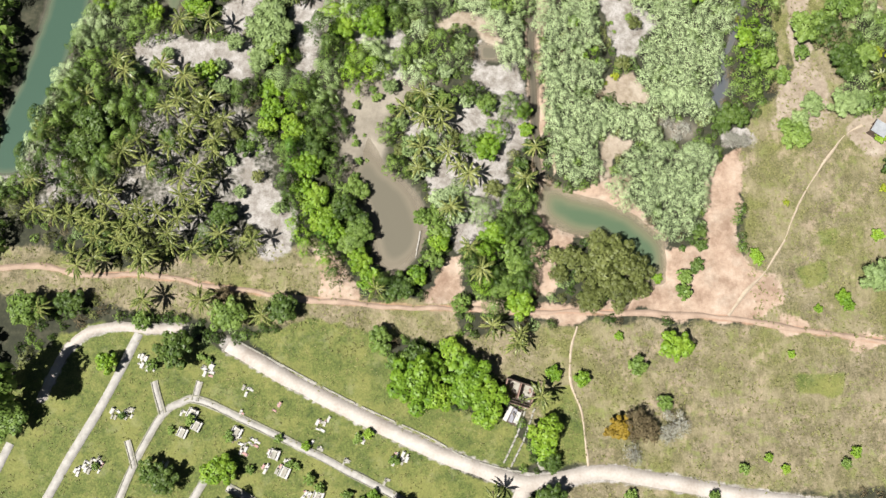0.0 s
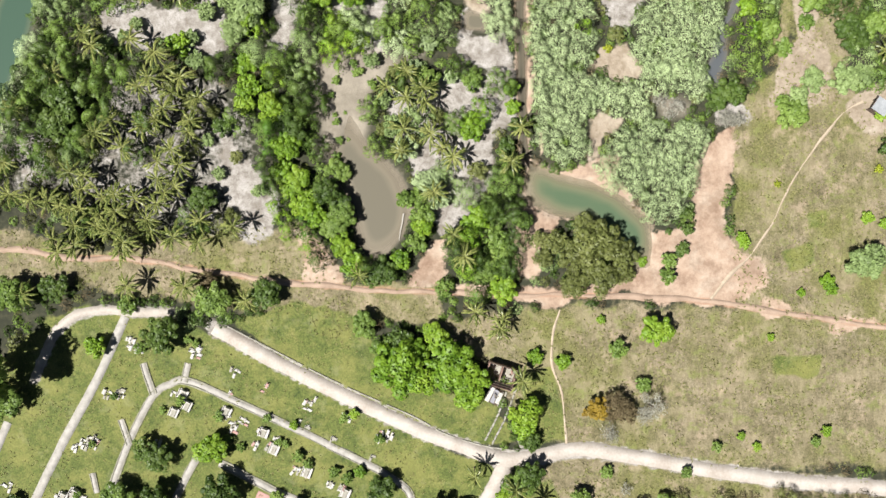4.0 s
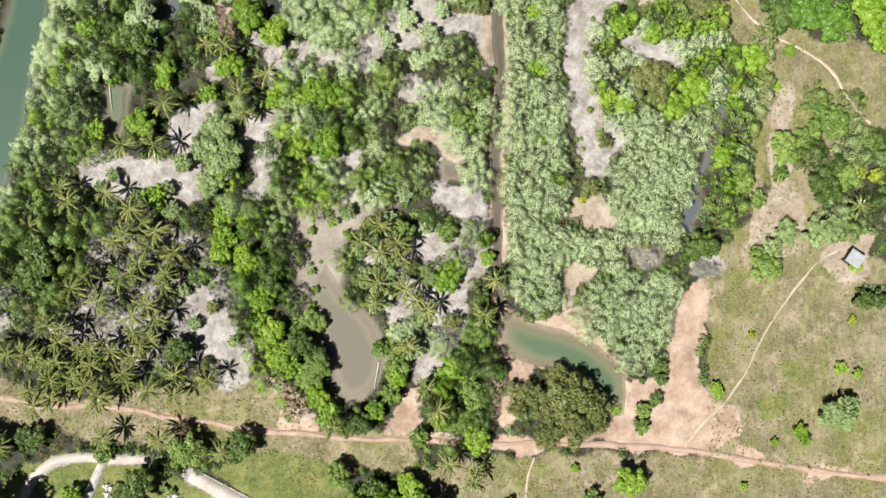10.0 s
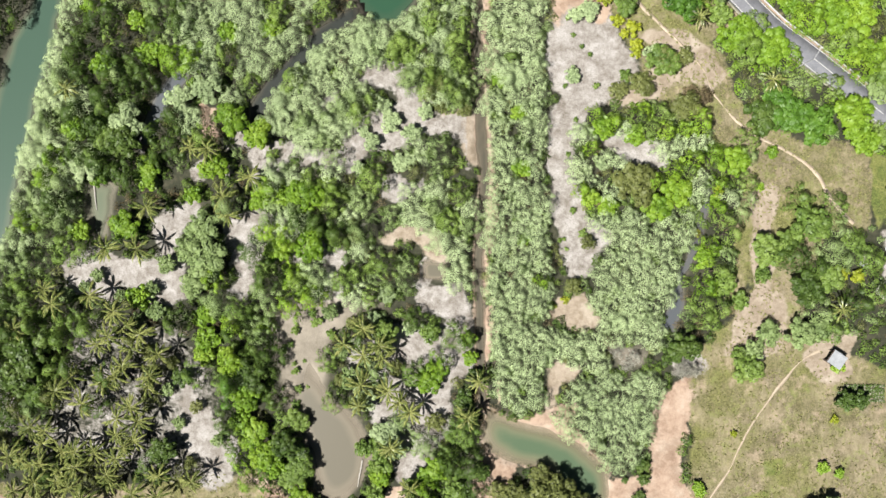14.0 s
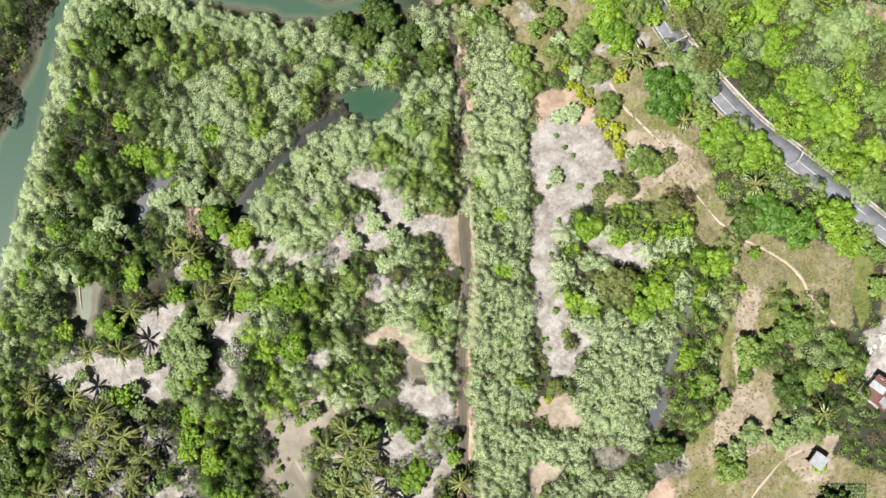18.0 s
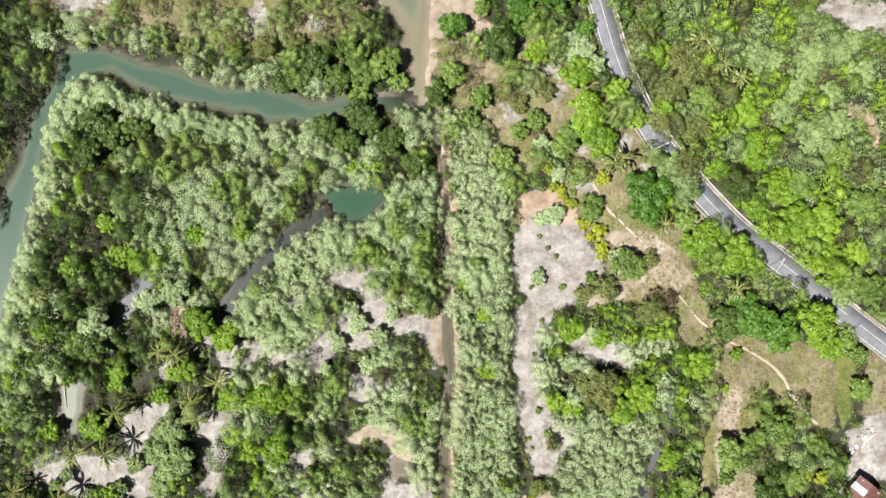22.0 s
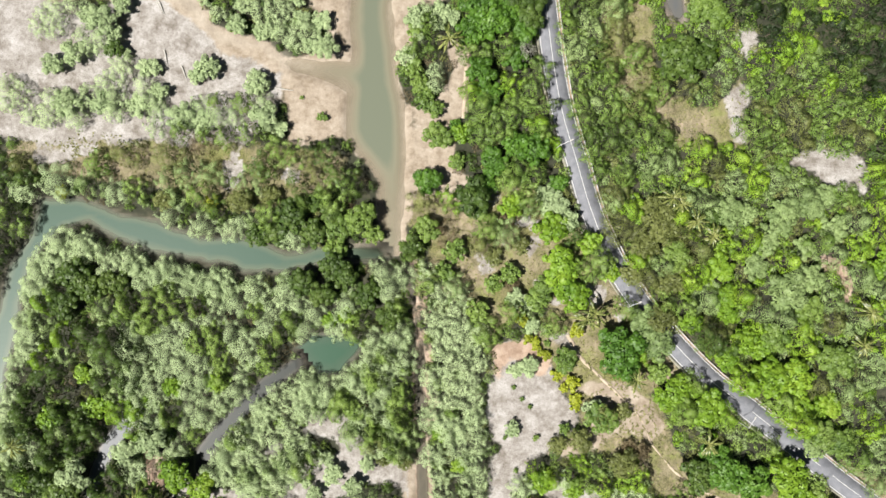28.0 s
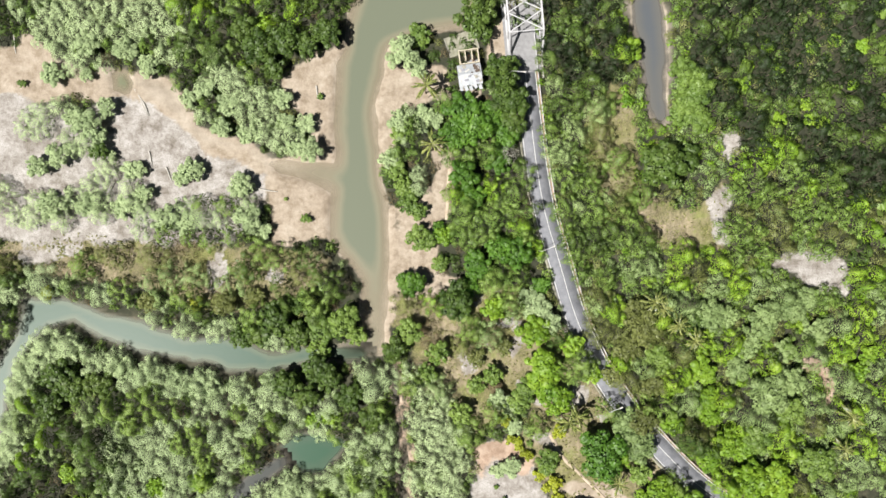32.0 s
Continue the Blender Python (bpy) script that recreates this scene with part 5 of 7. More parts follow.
# ---- land: one sheet with banks and ground kinds ----
def value_noise(x, y, scale, seed):
    rng = np.random.RandomState(seed)
    table = rng.rand(64, 64)
    u, v = x / scale, y / scale
    i, j = np.floor(u).astype(int), np.floor(v).astype(int)
    f, g = u - i, v - j
    f, g = f * f * (3 - 2 * f), g * g * (3 - 2 * g)
    pick = lambda a, b: table[a % 64, b % 64]
    return (pick(i, j) * (1 - f) + pick(i + 1, j) * f) * (1 - g) + (pick(i, j + 1) * (1 - f) + pick(i + 1, j + 1) * f) * g


def inside(x, y, outline):
    """Signed distance to an outline, positive inside."""
    ring = np.array(outline)
    nxt = np.roll(ring, -1, 0)
    best, odd = np.full(x.shape, 1e9), np.zeros(x.shape, bool)
    for (ax, ay), (bx, by) in zip(ring, nxt):
        dx, dy = bx - ax, by - ay
        s = np.clip(((x - ax) * dx + (y - ay) * dy) / (dx * dx + dy * dy + 1e-9), 0, 1)
        best = np.minimum(best, np.hypot(x - ax - s * dx, y - ay - s * dy))
        if by != ay:
            odd ^= ((ay > y) != (by > y)) & (x < (bx - ax) * (y - ay) / (by - ay) + ax)
    return np.where(odd, best, -best)


def along(x, y, line):
    """Distance to a line of points."""
    best = np.full(x.shape, 1e9)
    for (ax, ay), (bx, by) in zip(line, line[1:]):
        dx, dy = bx - ax, by - ay
        s = np.clip(((x - ax) * dx + (y - ay) * dy) / (dx * dx + dy * dy + 1e-9), 0, 1)
        best = np.minimum(best, np.hypot(x - ax - s * dx, y - ay - s * dy))
    return best


def smooth(v, lo, hi):
    v = np.clip((v - lo) / (hi - lo), 0, 1)
    return v * v * (3 - 2 * v)


STEP = 0.95
fine_x, fine_y = np.arange(-150, 150.1, STEP), np.arange(-170, 186.1, STEP)
far = np.array([20, 60, 150, 350, 800, 1800])
axis_x = np.concatenate([fine_x[0] - far[::-1], fine_x, fine_x[-1] + far])
axis_y = np.concatenate([fine_y[0] - far[::-1], fine_y, fine_y[-1] + far])
GX, GY = np.meshgrid(axis_x, axis_y)
WX = GX + 2.4 * (value_noise(GX, GY, 5.5, 1) - 0.5) + 1.2 * (value_noise(GX, GY, 2.1, 2) - 0.5)
WY = GY + 2.4 * (value_noise(GX, GY, 5.5, 3) - 0.5) + 1.2 * (value_noise(GX, GY, 2.1, 4) - 0.5)


def union(table, lo, hi):
    v = np.zeros(GX.shape)
    for outline in table.values():
        v = np.maximum(v, smooth(inside(WX, WY, outline), lo, hi))
    return v


WATER_KIND = {"west_river": "jade", "north_river": "river", "brown_pond": "brown", "teal_pond": "teal", "canal": "tan",
              "ditch": "slate", "creek": "slate", "bend_creek": "dark", "green_pond": "green", "log_pond": "moss",
              "inlet": "slate", "brown_pool": "brown", "flat_pool": "teal"}
NARROW = ("canal", "ditch", "creek", "bend_creek", "brown_pool")
WX2, WY2 = GX + (WX - GX) * 0.45, GY + (WY - GY) * 0.45
wet_depth = {n: inside(WX2, WY2, o) + (0.9 if n == "brown_pond" else 0.3) for n, o in WATER.items()}
basin, wet_any = np.zeros(GX.shape), np.full(GX.shape, -1e9)
for n, d in wet_depth.items():
    basin = np.maximum(basin, smooth(d, -1.2, 1.0 if n in NARROW else 2.0) * (0.9 if n in NARROW else 1.3))
    wet_any = np.maximum(wet_any, d)
basin *= 1 - smooth(inside(WX2, WY2, ISLET), -0.8, 0.8)
wet_any = np.minimum(wet_any, -inside(WX2, WY2, ISLET))
land_z = 0.18 * (value_noise(GX, GY, 9, 5) - 0.5) + 0.1 * (value_noise(GX, GY, 3, 6) - 0.5)
way_gap = np.full(GX.shape, 1e9)
for n, (wide, line) in WAYS.items():
    way_gap = np.minimum(way_gap, along(GX, GY, line) - wide / 2)
for wide, line in PAVED:
    way_gap = np.minimum(way_gap, along(GX, GY, line) - wide / 2)
land_z = land_z * smooth(way_gap, 0.2, 2.5) - basin - 0.03
sand_mask, clay_mask = union(SAND, -3.0, 1.2), union(CLAY, -1.6, 1.6)
lawn_mask, meadow_mask = union(LAWN, -1.8, 1.8), union(MEADOW, -3, 3)
meadow_mask = np.maximum(meadow_mask, smooth(np.maximum(np.abs(GX) - 118, np.maximum(GY - 152, -138 - GY)), 0, 12))
wet_open = np.max([wet_depth[n] for n in ("teal_pond", "canal")], axis=0)
wet_sandy = np.max([wet_depth[n] for n in ("north_river", "inlet", "flat_pool")], axis=0)
wet_mask = smooth(wet_any, -0.6, 1.4)
clay_mask = np.maximum(clay_mask, 0.65 * smooth(wet_open, -1.2, -0.1) * (wet_open < 0.8))
red_mask = np.exp(-(np.maximum(along(GX, GY, WAYS["red_trail"][1]) - 0.3, 0) / 0.8) ** 2) * 0.62
for n in ("gravel_road", "cross_road", "loop_road"):
    gap = np.maximum(along(GX, GY, WAYS[n][1]) - WAYS[n][0] / 2, 0)
    sand_mask = np.maximum(sand_mask, 0.7 * np.exp(-(gap / (0.6 if n == "gravel_road" else 0.4)) ** 2))
mud_mask = np.zeros(GX.shape)
for outline in MUD.values():
    mud_mask = np.maximum(mud_mask, smooth(inside(WX, WY, outline), -1.5, 1.5))
wet_mask = np.maximum(wet_mask, 0.75 * mud_mask)
patchy = value_noise(GX, GY, 6.5, 71) * 0.7 + value_noise(GX, GY, 2.6, 72) * 0.3
gaps = np.maximum.reduce([smooth(patchy, 0.60, 0.66) * smooth(inside(WX, WY, o), -1, 2) for o in SPARSE.values()])
sand_mask = np.maximum(sand_mask, 0.7 * gaps)
beach_mask = np.maximum(union(BEACH, -1.6, 1.6), 0.6 * smooth(wet_sandy, -1.4, -0.1))
sand_mask = np.maximum(sand_mask, 0.49 * smooth(inside(WX, WY, GROVE), -4, 6))


def grid_mesh(name, xs, ys, z, keep=None):
    rows, cols = xs.shape
    idx = np.arange(rows * cols).reshape(rows, cols)
    quads = np.stack([idx[:-1, :-1], idx[:-1, 1:], idx[1:, 1:], idx[1:, :-1]], -1).reshape(-1, 4)
    if keep is not None:
        quads = quads[keep.reshape(-1)[quads].any(1)]
        used, inv = np.unique(quads, return_inverse=True)
        quads = inv.reshape(-1, 4)
    else:
        used = idx.reshape(-1)
    co = np.stack([xs.reshape(-1)[used], ys.reshape(-1)[used], z.reshape(-1)[used]], 1)
    return raw_mesh(name, co, quads), used


def raw_mesh(name, co, quads, mat=None, flat=True):
    co, quads = np.asarray(co, np.float32), np.asarray(quads, np.int32)
    me = bpy.data.meshes.new(name)
    n, k = quads.shape
    me.vertices.add(len(co)); me.loops.add(n * k); me.polygons.add(n)
    me.vertices.foreach_set("co", co.ravel())
    me.loops.foreach_set("vertex_index", quads.ravel())
    me.polygons.foreach_set("loop_start", np.arange(n, dtype=np.int32) * k)
    if not flat:
        me.polygons.foreach_set("use_smooth", np.ones(n, bool))
    me.update(calc_edges=True)
    if mat:
        me.materials.append(mat)
    return me


def paint(me, layer, values):
    a = me.color_attributes.new(layer, "FLOAT_COLOR", "POINT")
    a.data.foreach_set("color", np.concatenate([values, np.ones((len(values), 4 - values.shape[1]))], 1).astype(np.float32).ravel())


land_mesh, used = grid_mesh("ground", GX, GY, land_z)
land_mesh.materials.append(GROUND)
land_mesh.polygons.foreach_set("use_smooth", np.ones(len(land_mesh.polygons), bool))
pack = lambda *a: np.stack([v.reshape(-1)[used] for v in a], 1)
paint(land_mesh, "kinds", pack(sand_mask, clay_mask, lawn_mask, beach_mask))
paint(land_mesh, "more", pack(meadow_mask, wet_mask * 0.9, red_mask))
tagged(new("ground", land_mesh), "sandy shore ground with dry grass, clay and leaf litter", "ground", kind="structure")

LEVEL = -0.42
for n, d in wet_depth.items():
    me, used = grid_mesh(n, GX, GY, np.full(GX.shape, LEVEL), d > -1.2)
    me.materials.append(WATERS[WATER_KIND[n]])
    depth = smooth(d, -0.2, 1.2 if n in NARROW else 3.0 if n == "west_river" else 4.5)
    for k in range(5 if n in ("brown_pond", "teal_pond", "north_river") else 0):
        depth = (2 * depth + np.roll(depth, 1, 0) + np.roll(depth, -1, 0) + np.roll(depth, 1, 1) + np.roll(depth, -1, 1)) / 6
    depth = depth.reshape(-1)[used]
    paint(me, "depth", np.stack([depth] * 3, 1))
    tagged(new("water", me), {"river": "still greenish tidal river water", "jade": "still jade-green tidal creek water", "teal": "shallow teal pond water", "brown": "murky brown pond water", "moss": "still grey-green pond water",
                              "dark": "narrow dark channel of still water", "tan": "narrow straight canal of muddy water", "slate": "narrow grey channel of still water", "green": "dark green pond water"}[WATER_KIND[n]], "water", kind="structure")


def land_height(x, y):
    i = int(np.clip(np.searchsorted(axis_x, x) - 1, 0, len(axis_x) - 2))
    j = int(np.clip(np.searchsorted(axis_y, y) - 1, 0, len(axis_y) - 2))
    return float(min(land_z[j, i], land_z[j + 1, i], land_z[j, i + 1], land_z[j + 1, i + 1]))


def land_heights(xy):
    i = np.clip(np.searchsorted(axis_x, xy[:, 0]) - 1, 0, len(axis_x) - 2)
    j = np.clip(np.searchsorted(axis_y, xy[:, 1]) - 1, 0, len(axis_y) - 2)
    return np.min([land_z[j, i], land_z[j + 1, i], land_z[j, i + 1], land_z[j + 1, i + 1]], axis=0)


# ---- ways ----
def curve_through(line, gap=1.2):
    """Evenly spaced points on a smooth line through the given ones."""
    p = np.array([(2 * line[0][0] - line[1][0], 2 * line[0][1] - line[1][1]), *line,
                  (2 * line[-1][0] - line[-2][0], 2 * line[-1][1] - line[-2][1])], float)
    out = []
    for a, b, c, d in zip(p, p[1:], p[2:], p[3:]):
        n = max(2, int(np.hypot(*(c - b)) / gap))
        for s in np.arange(n) / n:
            out.append(0.5 * (2 * b + (c - a) * s + (2 * a - 5 * b + 4 * c - d) * s * s + (3 * b - a - 3 * c + d) * s ** 3))
    out.append(p[-2])
    return np.array(out)


def sides(pts):
    t = np.gradient(pts, axis=0)
    t /= np.linalg.norm(t, axis=1)[:, None] + 1e-9
    return np.stack([-t[:, 1], t[:, 0]], 1)


def ribbon(name, pts, lo, hi, top, thick, mat, ragged=0.0, seed=0):
    """A slab along a line, from lo to hi metres across it, with its top at that height."""
    nrm = sides(pts)
    rng = np.random.RandomState(seed)
    rag = lambda: np.convolve(rng.rand(len(pts) + 8) - 0.5, np.array([1, 2, 3, 2, 1]) / 6, "same")[4:-4] * ragged * 2
    l, r = pts + nrm * (lo + rag())[:, None] if ragged else pts + nrm * lo, pts + nrm * (hi + rag())[:, None] if ragged else pts + nrm * hi
    n = len(pts)
    z = np.full(n, top) if np.isscalar(top) else top
    co = np.concatenate([np.c_[l, z], np.c_[r, z], np.c_[l, z - thick], np.c_[r, z - thick]])
    i = np.arange(n - 1)
    quads = np.concatenate([np.stack([i, i + n, i + n + 1, i + 1], 1)[:, ::-1], np.stack([i, i + 1, i + 1 + 2 * n, i + 2 * n], 1)[:, ::-1],
                            np.stack([i + n, i + 3 * n, i + 1 + 3 * n, i + 1 + n], 1)[:, ::-1]])
    return raw_mesh(name, co, quads, mat)


WAY_LOOK = {
    "gravel_road": (GRAVEL, "wide pale gravel road, dusty and rutted", 0.02, 0.16), "cross_road": (GRAVEL, "pale gravel side road", 0.016, 0.14),
    "loop_road": (GRAVEL, "curved pale gravel loop of the cemetery", 0.012, 0.06), "concrete_path": (CONCRETE, "straight worn concrete path", 0.02, 0.08),
    "side_path": (CONCRETE, "short worn concrete path", 0.02, 0.08), "red_trail": (REDDIRT, "long red dirt trail through dry grass", 0.006, 0.45),
    "foot_trail": (DIRT, "narrow trodden footpath across the meadow", 0.01, 0.4), "field_trail": (DIRT, "narrow footpath between trees", 0.01, 0.25),
    "glade_trail": (DIRT, "narrow sandy footpath through the glade", 0.01, 0.4), "river_trail": (DIRT, "narrow sandy footpath among riverside bushes", 0.01, 0.3), "asphalt_road": (ASPHALT, "two-lane asphalt road with white lines", 0.12, 0.0),
}
for k, (n, (wide, line)) in enumerate(WAYS.items()):
    mat, label, top, ragged = WAY_LOOK[n]
    pts = curve_through(line)
    tagged(new("road" if "road" in n else "path", ribbon(n, pts, -wide / 2, wide / 2, top, 0.15 if n == "asphalt_road" else 0.08, mat, ragged, k)), label, "road" if "road" in n else "path", kind="structure")

# ---- plants ----
def tube(points, radii, n=5):
    """Rings of n corners along points, as corners and quads."""
    co, quads = [], []
    for k, (p, r) in enumerate(zip(points, radii)):
        for j in range(n):
            a = 2 * math.pi * j / n
            co.append((p[0] + r * math.cos(a), p[1] + r * math.sin(a), p[2]))
        if k:
            b = (k - 1) * n
            quads += [(b + j, b + (j + 1) % n, b + n + (j + 1) % n, b + n + j) for j in range(n)]
    return np.array(co), np.array(quads)


def joined(pieces):
    co, quads, at = [], [], 0
    for c, q in pieces:
        co.append(c); quads.append(np.asarray(q) + at); at += len(c)
    return np.concatenate(co), np.concatenate(quads)


def leaves(centres, normals, size, rng, slim=0.6):
    """One folded, pointed leaf clump at each centre."""
    n = len(centres)
    nr = normals / (np.linalg.norm(normals, axis=1)[:, None] + 1e-9)
    a = np.cross(nr, rng.normal(size=(n, 3)))
    a /= np.linalg.norm(a, axis=1)[:, None] + 1e-9
    b = np.cross(nr, a)
    s = size * (0.6 + 0.8 * rng.rand(n))[:, None]
    fold = nr * s * 0.22
    co = np.stack([centres - a * s, centres - b * s * slim - fold, centres + a * s, centres + b * s * slim - fold], 1).reshape(-1, 3)
    return co, np.arange(4 * n).reshape(n, 4)


def crown(seed, lobes, count, leaf, flat=0.7, spread=1.0, slim=0.6):
    """A crown one metre in radius with its foot at zero: leaf clumps round many uneven boughs."""
    rng = np.random.RandomState(seed)
    cs, rs = [np.array([0, 0, 0.7 * flat])], [0.5]
    many = 2 * lobes
    for k in range(many):
        a, r = 2.4 * k + 0.6 * rng.rand(), spread * 0.78 * math.sqrt((k + 0.6 * rng.rand() + 0.4) / many)
        cs.append(np.array([r * math.cos(a), r * math.sin(a), flat * (0.3 + 0.75 * math.sqrt(max(0.05, 1 - r * r)) * (0.55 + 0.5 * rng.rand()))]))
        rs.append(0.15 + 0.17 * rng.rand())
    share = np.array(rs) ** 2
    share[0] *= 0.5
    pick = rng.choice(len(cs), count, p=share / share.sum())
    d = rng.normal(size=(count, 3))
    d[:, 2] = np.abs(d[:, 2]) * 0.9 - 0.3
    d /= np.linalg.norm(d, axis=1)[:, None]
    c = np.array(cs)[pick] + d * (np.array(rs)[pick] * (0.7 + 0.42 * rng.rand(count)))[:, None] * np.array([1, 1, 0.95])
    shell = leaves(c, d + np.array([0, 0, 0.55]) + 0.22 * rng.normal(size=(count, 3)), leaf, rng, slim)
    inner = count // 9
    pick = rng.choice(len(cs), inner, p=share / share.sum())
    heart = np.array(cs)[pick] * np.array([0.92, 0.92, 0.86]) + 0.35 * rng.normal(size=(inner, 3)) * np.array(rs)[pick][:, None]
    return joined([shell, leaves(heart, 0.6 * rng.normal(size=(inner, 3)) + np.array([0, 0, 1.0]), 2.4 * leaf, rng, slim)])


def trunk(seed, high, thick, limbs=4):
    """A tapered, leaning trunk with limbs that fork into the crown."""
    rng = np.random.RandomState(seed)
    lean = rng.normal(size=2) * 0.04 * high
    at = lambda s: np.array([lean[0] * s * s, lean[1] * s * s, high * s])
    pieces = [tube([at(s) for s in (-0.03, 0.04, 0.4, 0.75, 1.0)], [thick * 1.5, thick * 1.1, thick * 0.8, thick * 0.6, thick * 0.2])]
    for k in range(limbs):
        a, s = 2 * math.pi * (k + rng.rand()) / limbs, 0.45 + 0.4 * rng.rand()
        r = high * (0.3 + 0.2 * rng.rand())
        end = at(s) + np.array([math.cos(a) * r, math.sin(a) * r, r * 0.75])
        pieces.append(tube([at(s), at(s) * 0.5 + end * 0.5 - np.array([0, 0, r * 0.06]), end], [thick * 0.5, thick * 0.33, thick * 0.08], 4))
    return joined(pieces)


def frond(rng, turn, rise, length):
    """One palm frond: a drooping rib with pointed leaflets on either side."""
    out = np.array([math.cos(turn), math.sin(turn), 0])
    side = np.array([-out[1], out[0], 0])
    at = lambda s: out * length * (s * math.cos(rise) * (1 - 0.12 * s)) + np.array([0, 0, length * (math.sin(rise) * s - (0.34 + 0.35 * max(0.0, math.sin(rise))) * s * s)])
    ss = np.linspace(0, 1, 6)
    pieces = []
    rib = [at(s) for s in ss]
    co = np.array([p + side * (0.05 * (1 - s) + 0.01) * k for p, s in zip(rib, ss) for k in (-1, 1)])
    pieces.append((co, [(2 * i, 2 * i + 1, 2 * i + 3, 2 * i + 2) for i in range(5)]))
    for s in np.linspace(0.12, 0.98, 13):
        reach = length * 0.085 * (math.sin(math.pi * (0.12 + 0.8 * s)) + 0.12) * (0.8 + 0.4 * rng.rand())
        for k in (-1, 1):
            p, f = at(s), at(min(1, s + 0.05)) - at(s)
            f = f / (np.linalg.norm(f) + 1e-9)
            tip = p + side * k * reach * 0.8 + f * reach * 0.75 - np.array([0, 0, reach * (0.3 + 0.25 * rng.rand())])
            w = f * 0.125 * (length / 3)
            pieces.append((np.array([p - w, p + w, (p + tip) / 2 + w * 1.3 + np.array([0, 0, reach * 0.1]), tip]), [(0, 1, 2, 3)]))
    return joined(pieces)


def part(name, data, mat, parent, label="", flat=True):
    ob = new(name, raw_mesh(name, data[0], data[1], mat, flat))
    ob.parent = parent
    if label:
        tagged(ob, label)
    return ob


def thing(name, label, category, group="", kind=""):
    return tagged(new(name), label, category, group, kind)


def ripple(size, cell, wave, rng):
    """Smooth random relief over a grid of cells, from -1 to 1, with bumps about one wave apart."""
    n = np.ceil(np.array(size) * cell / wave).astype(int) + 3
    knots = rng.rand(*n) * 2 - 1
    u, v = np.arange(size[0]) * cell / wave, np.arange(size[1]) * cell / wave
    i, j = u.astype(int), v.astype(int)
    f, g = (u - i)[:, None], (v - j)[None]
    f, g = f * f * (3 - 2 * f), g * g * (3 - 2 * g)
    pick = lambda a, c: knots[(i + a)[:, None], (j + c)[None]]
    return (pick(0, 0) * (1 - f) + pick(1, 0) * f) * (1 - g) + (pick(0, 1) * (1 - f) + pick(1, 1) * f) * g


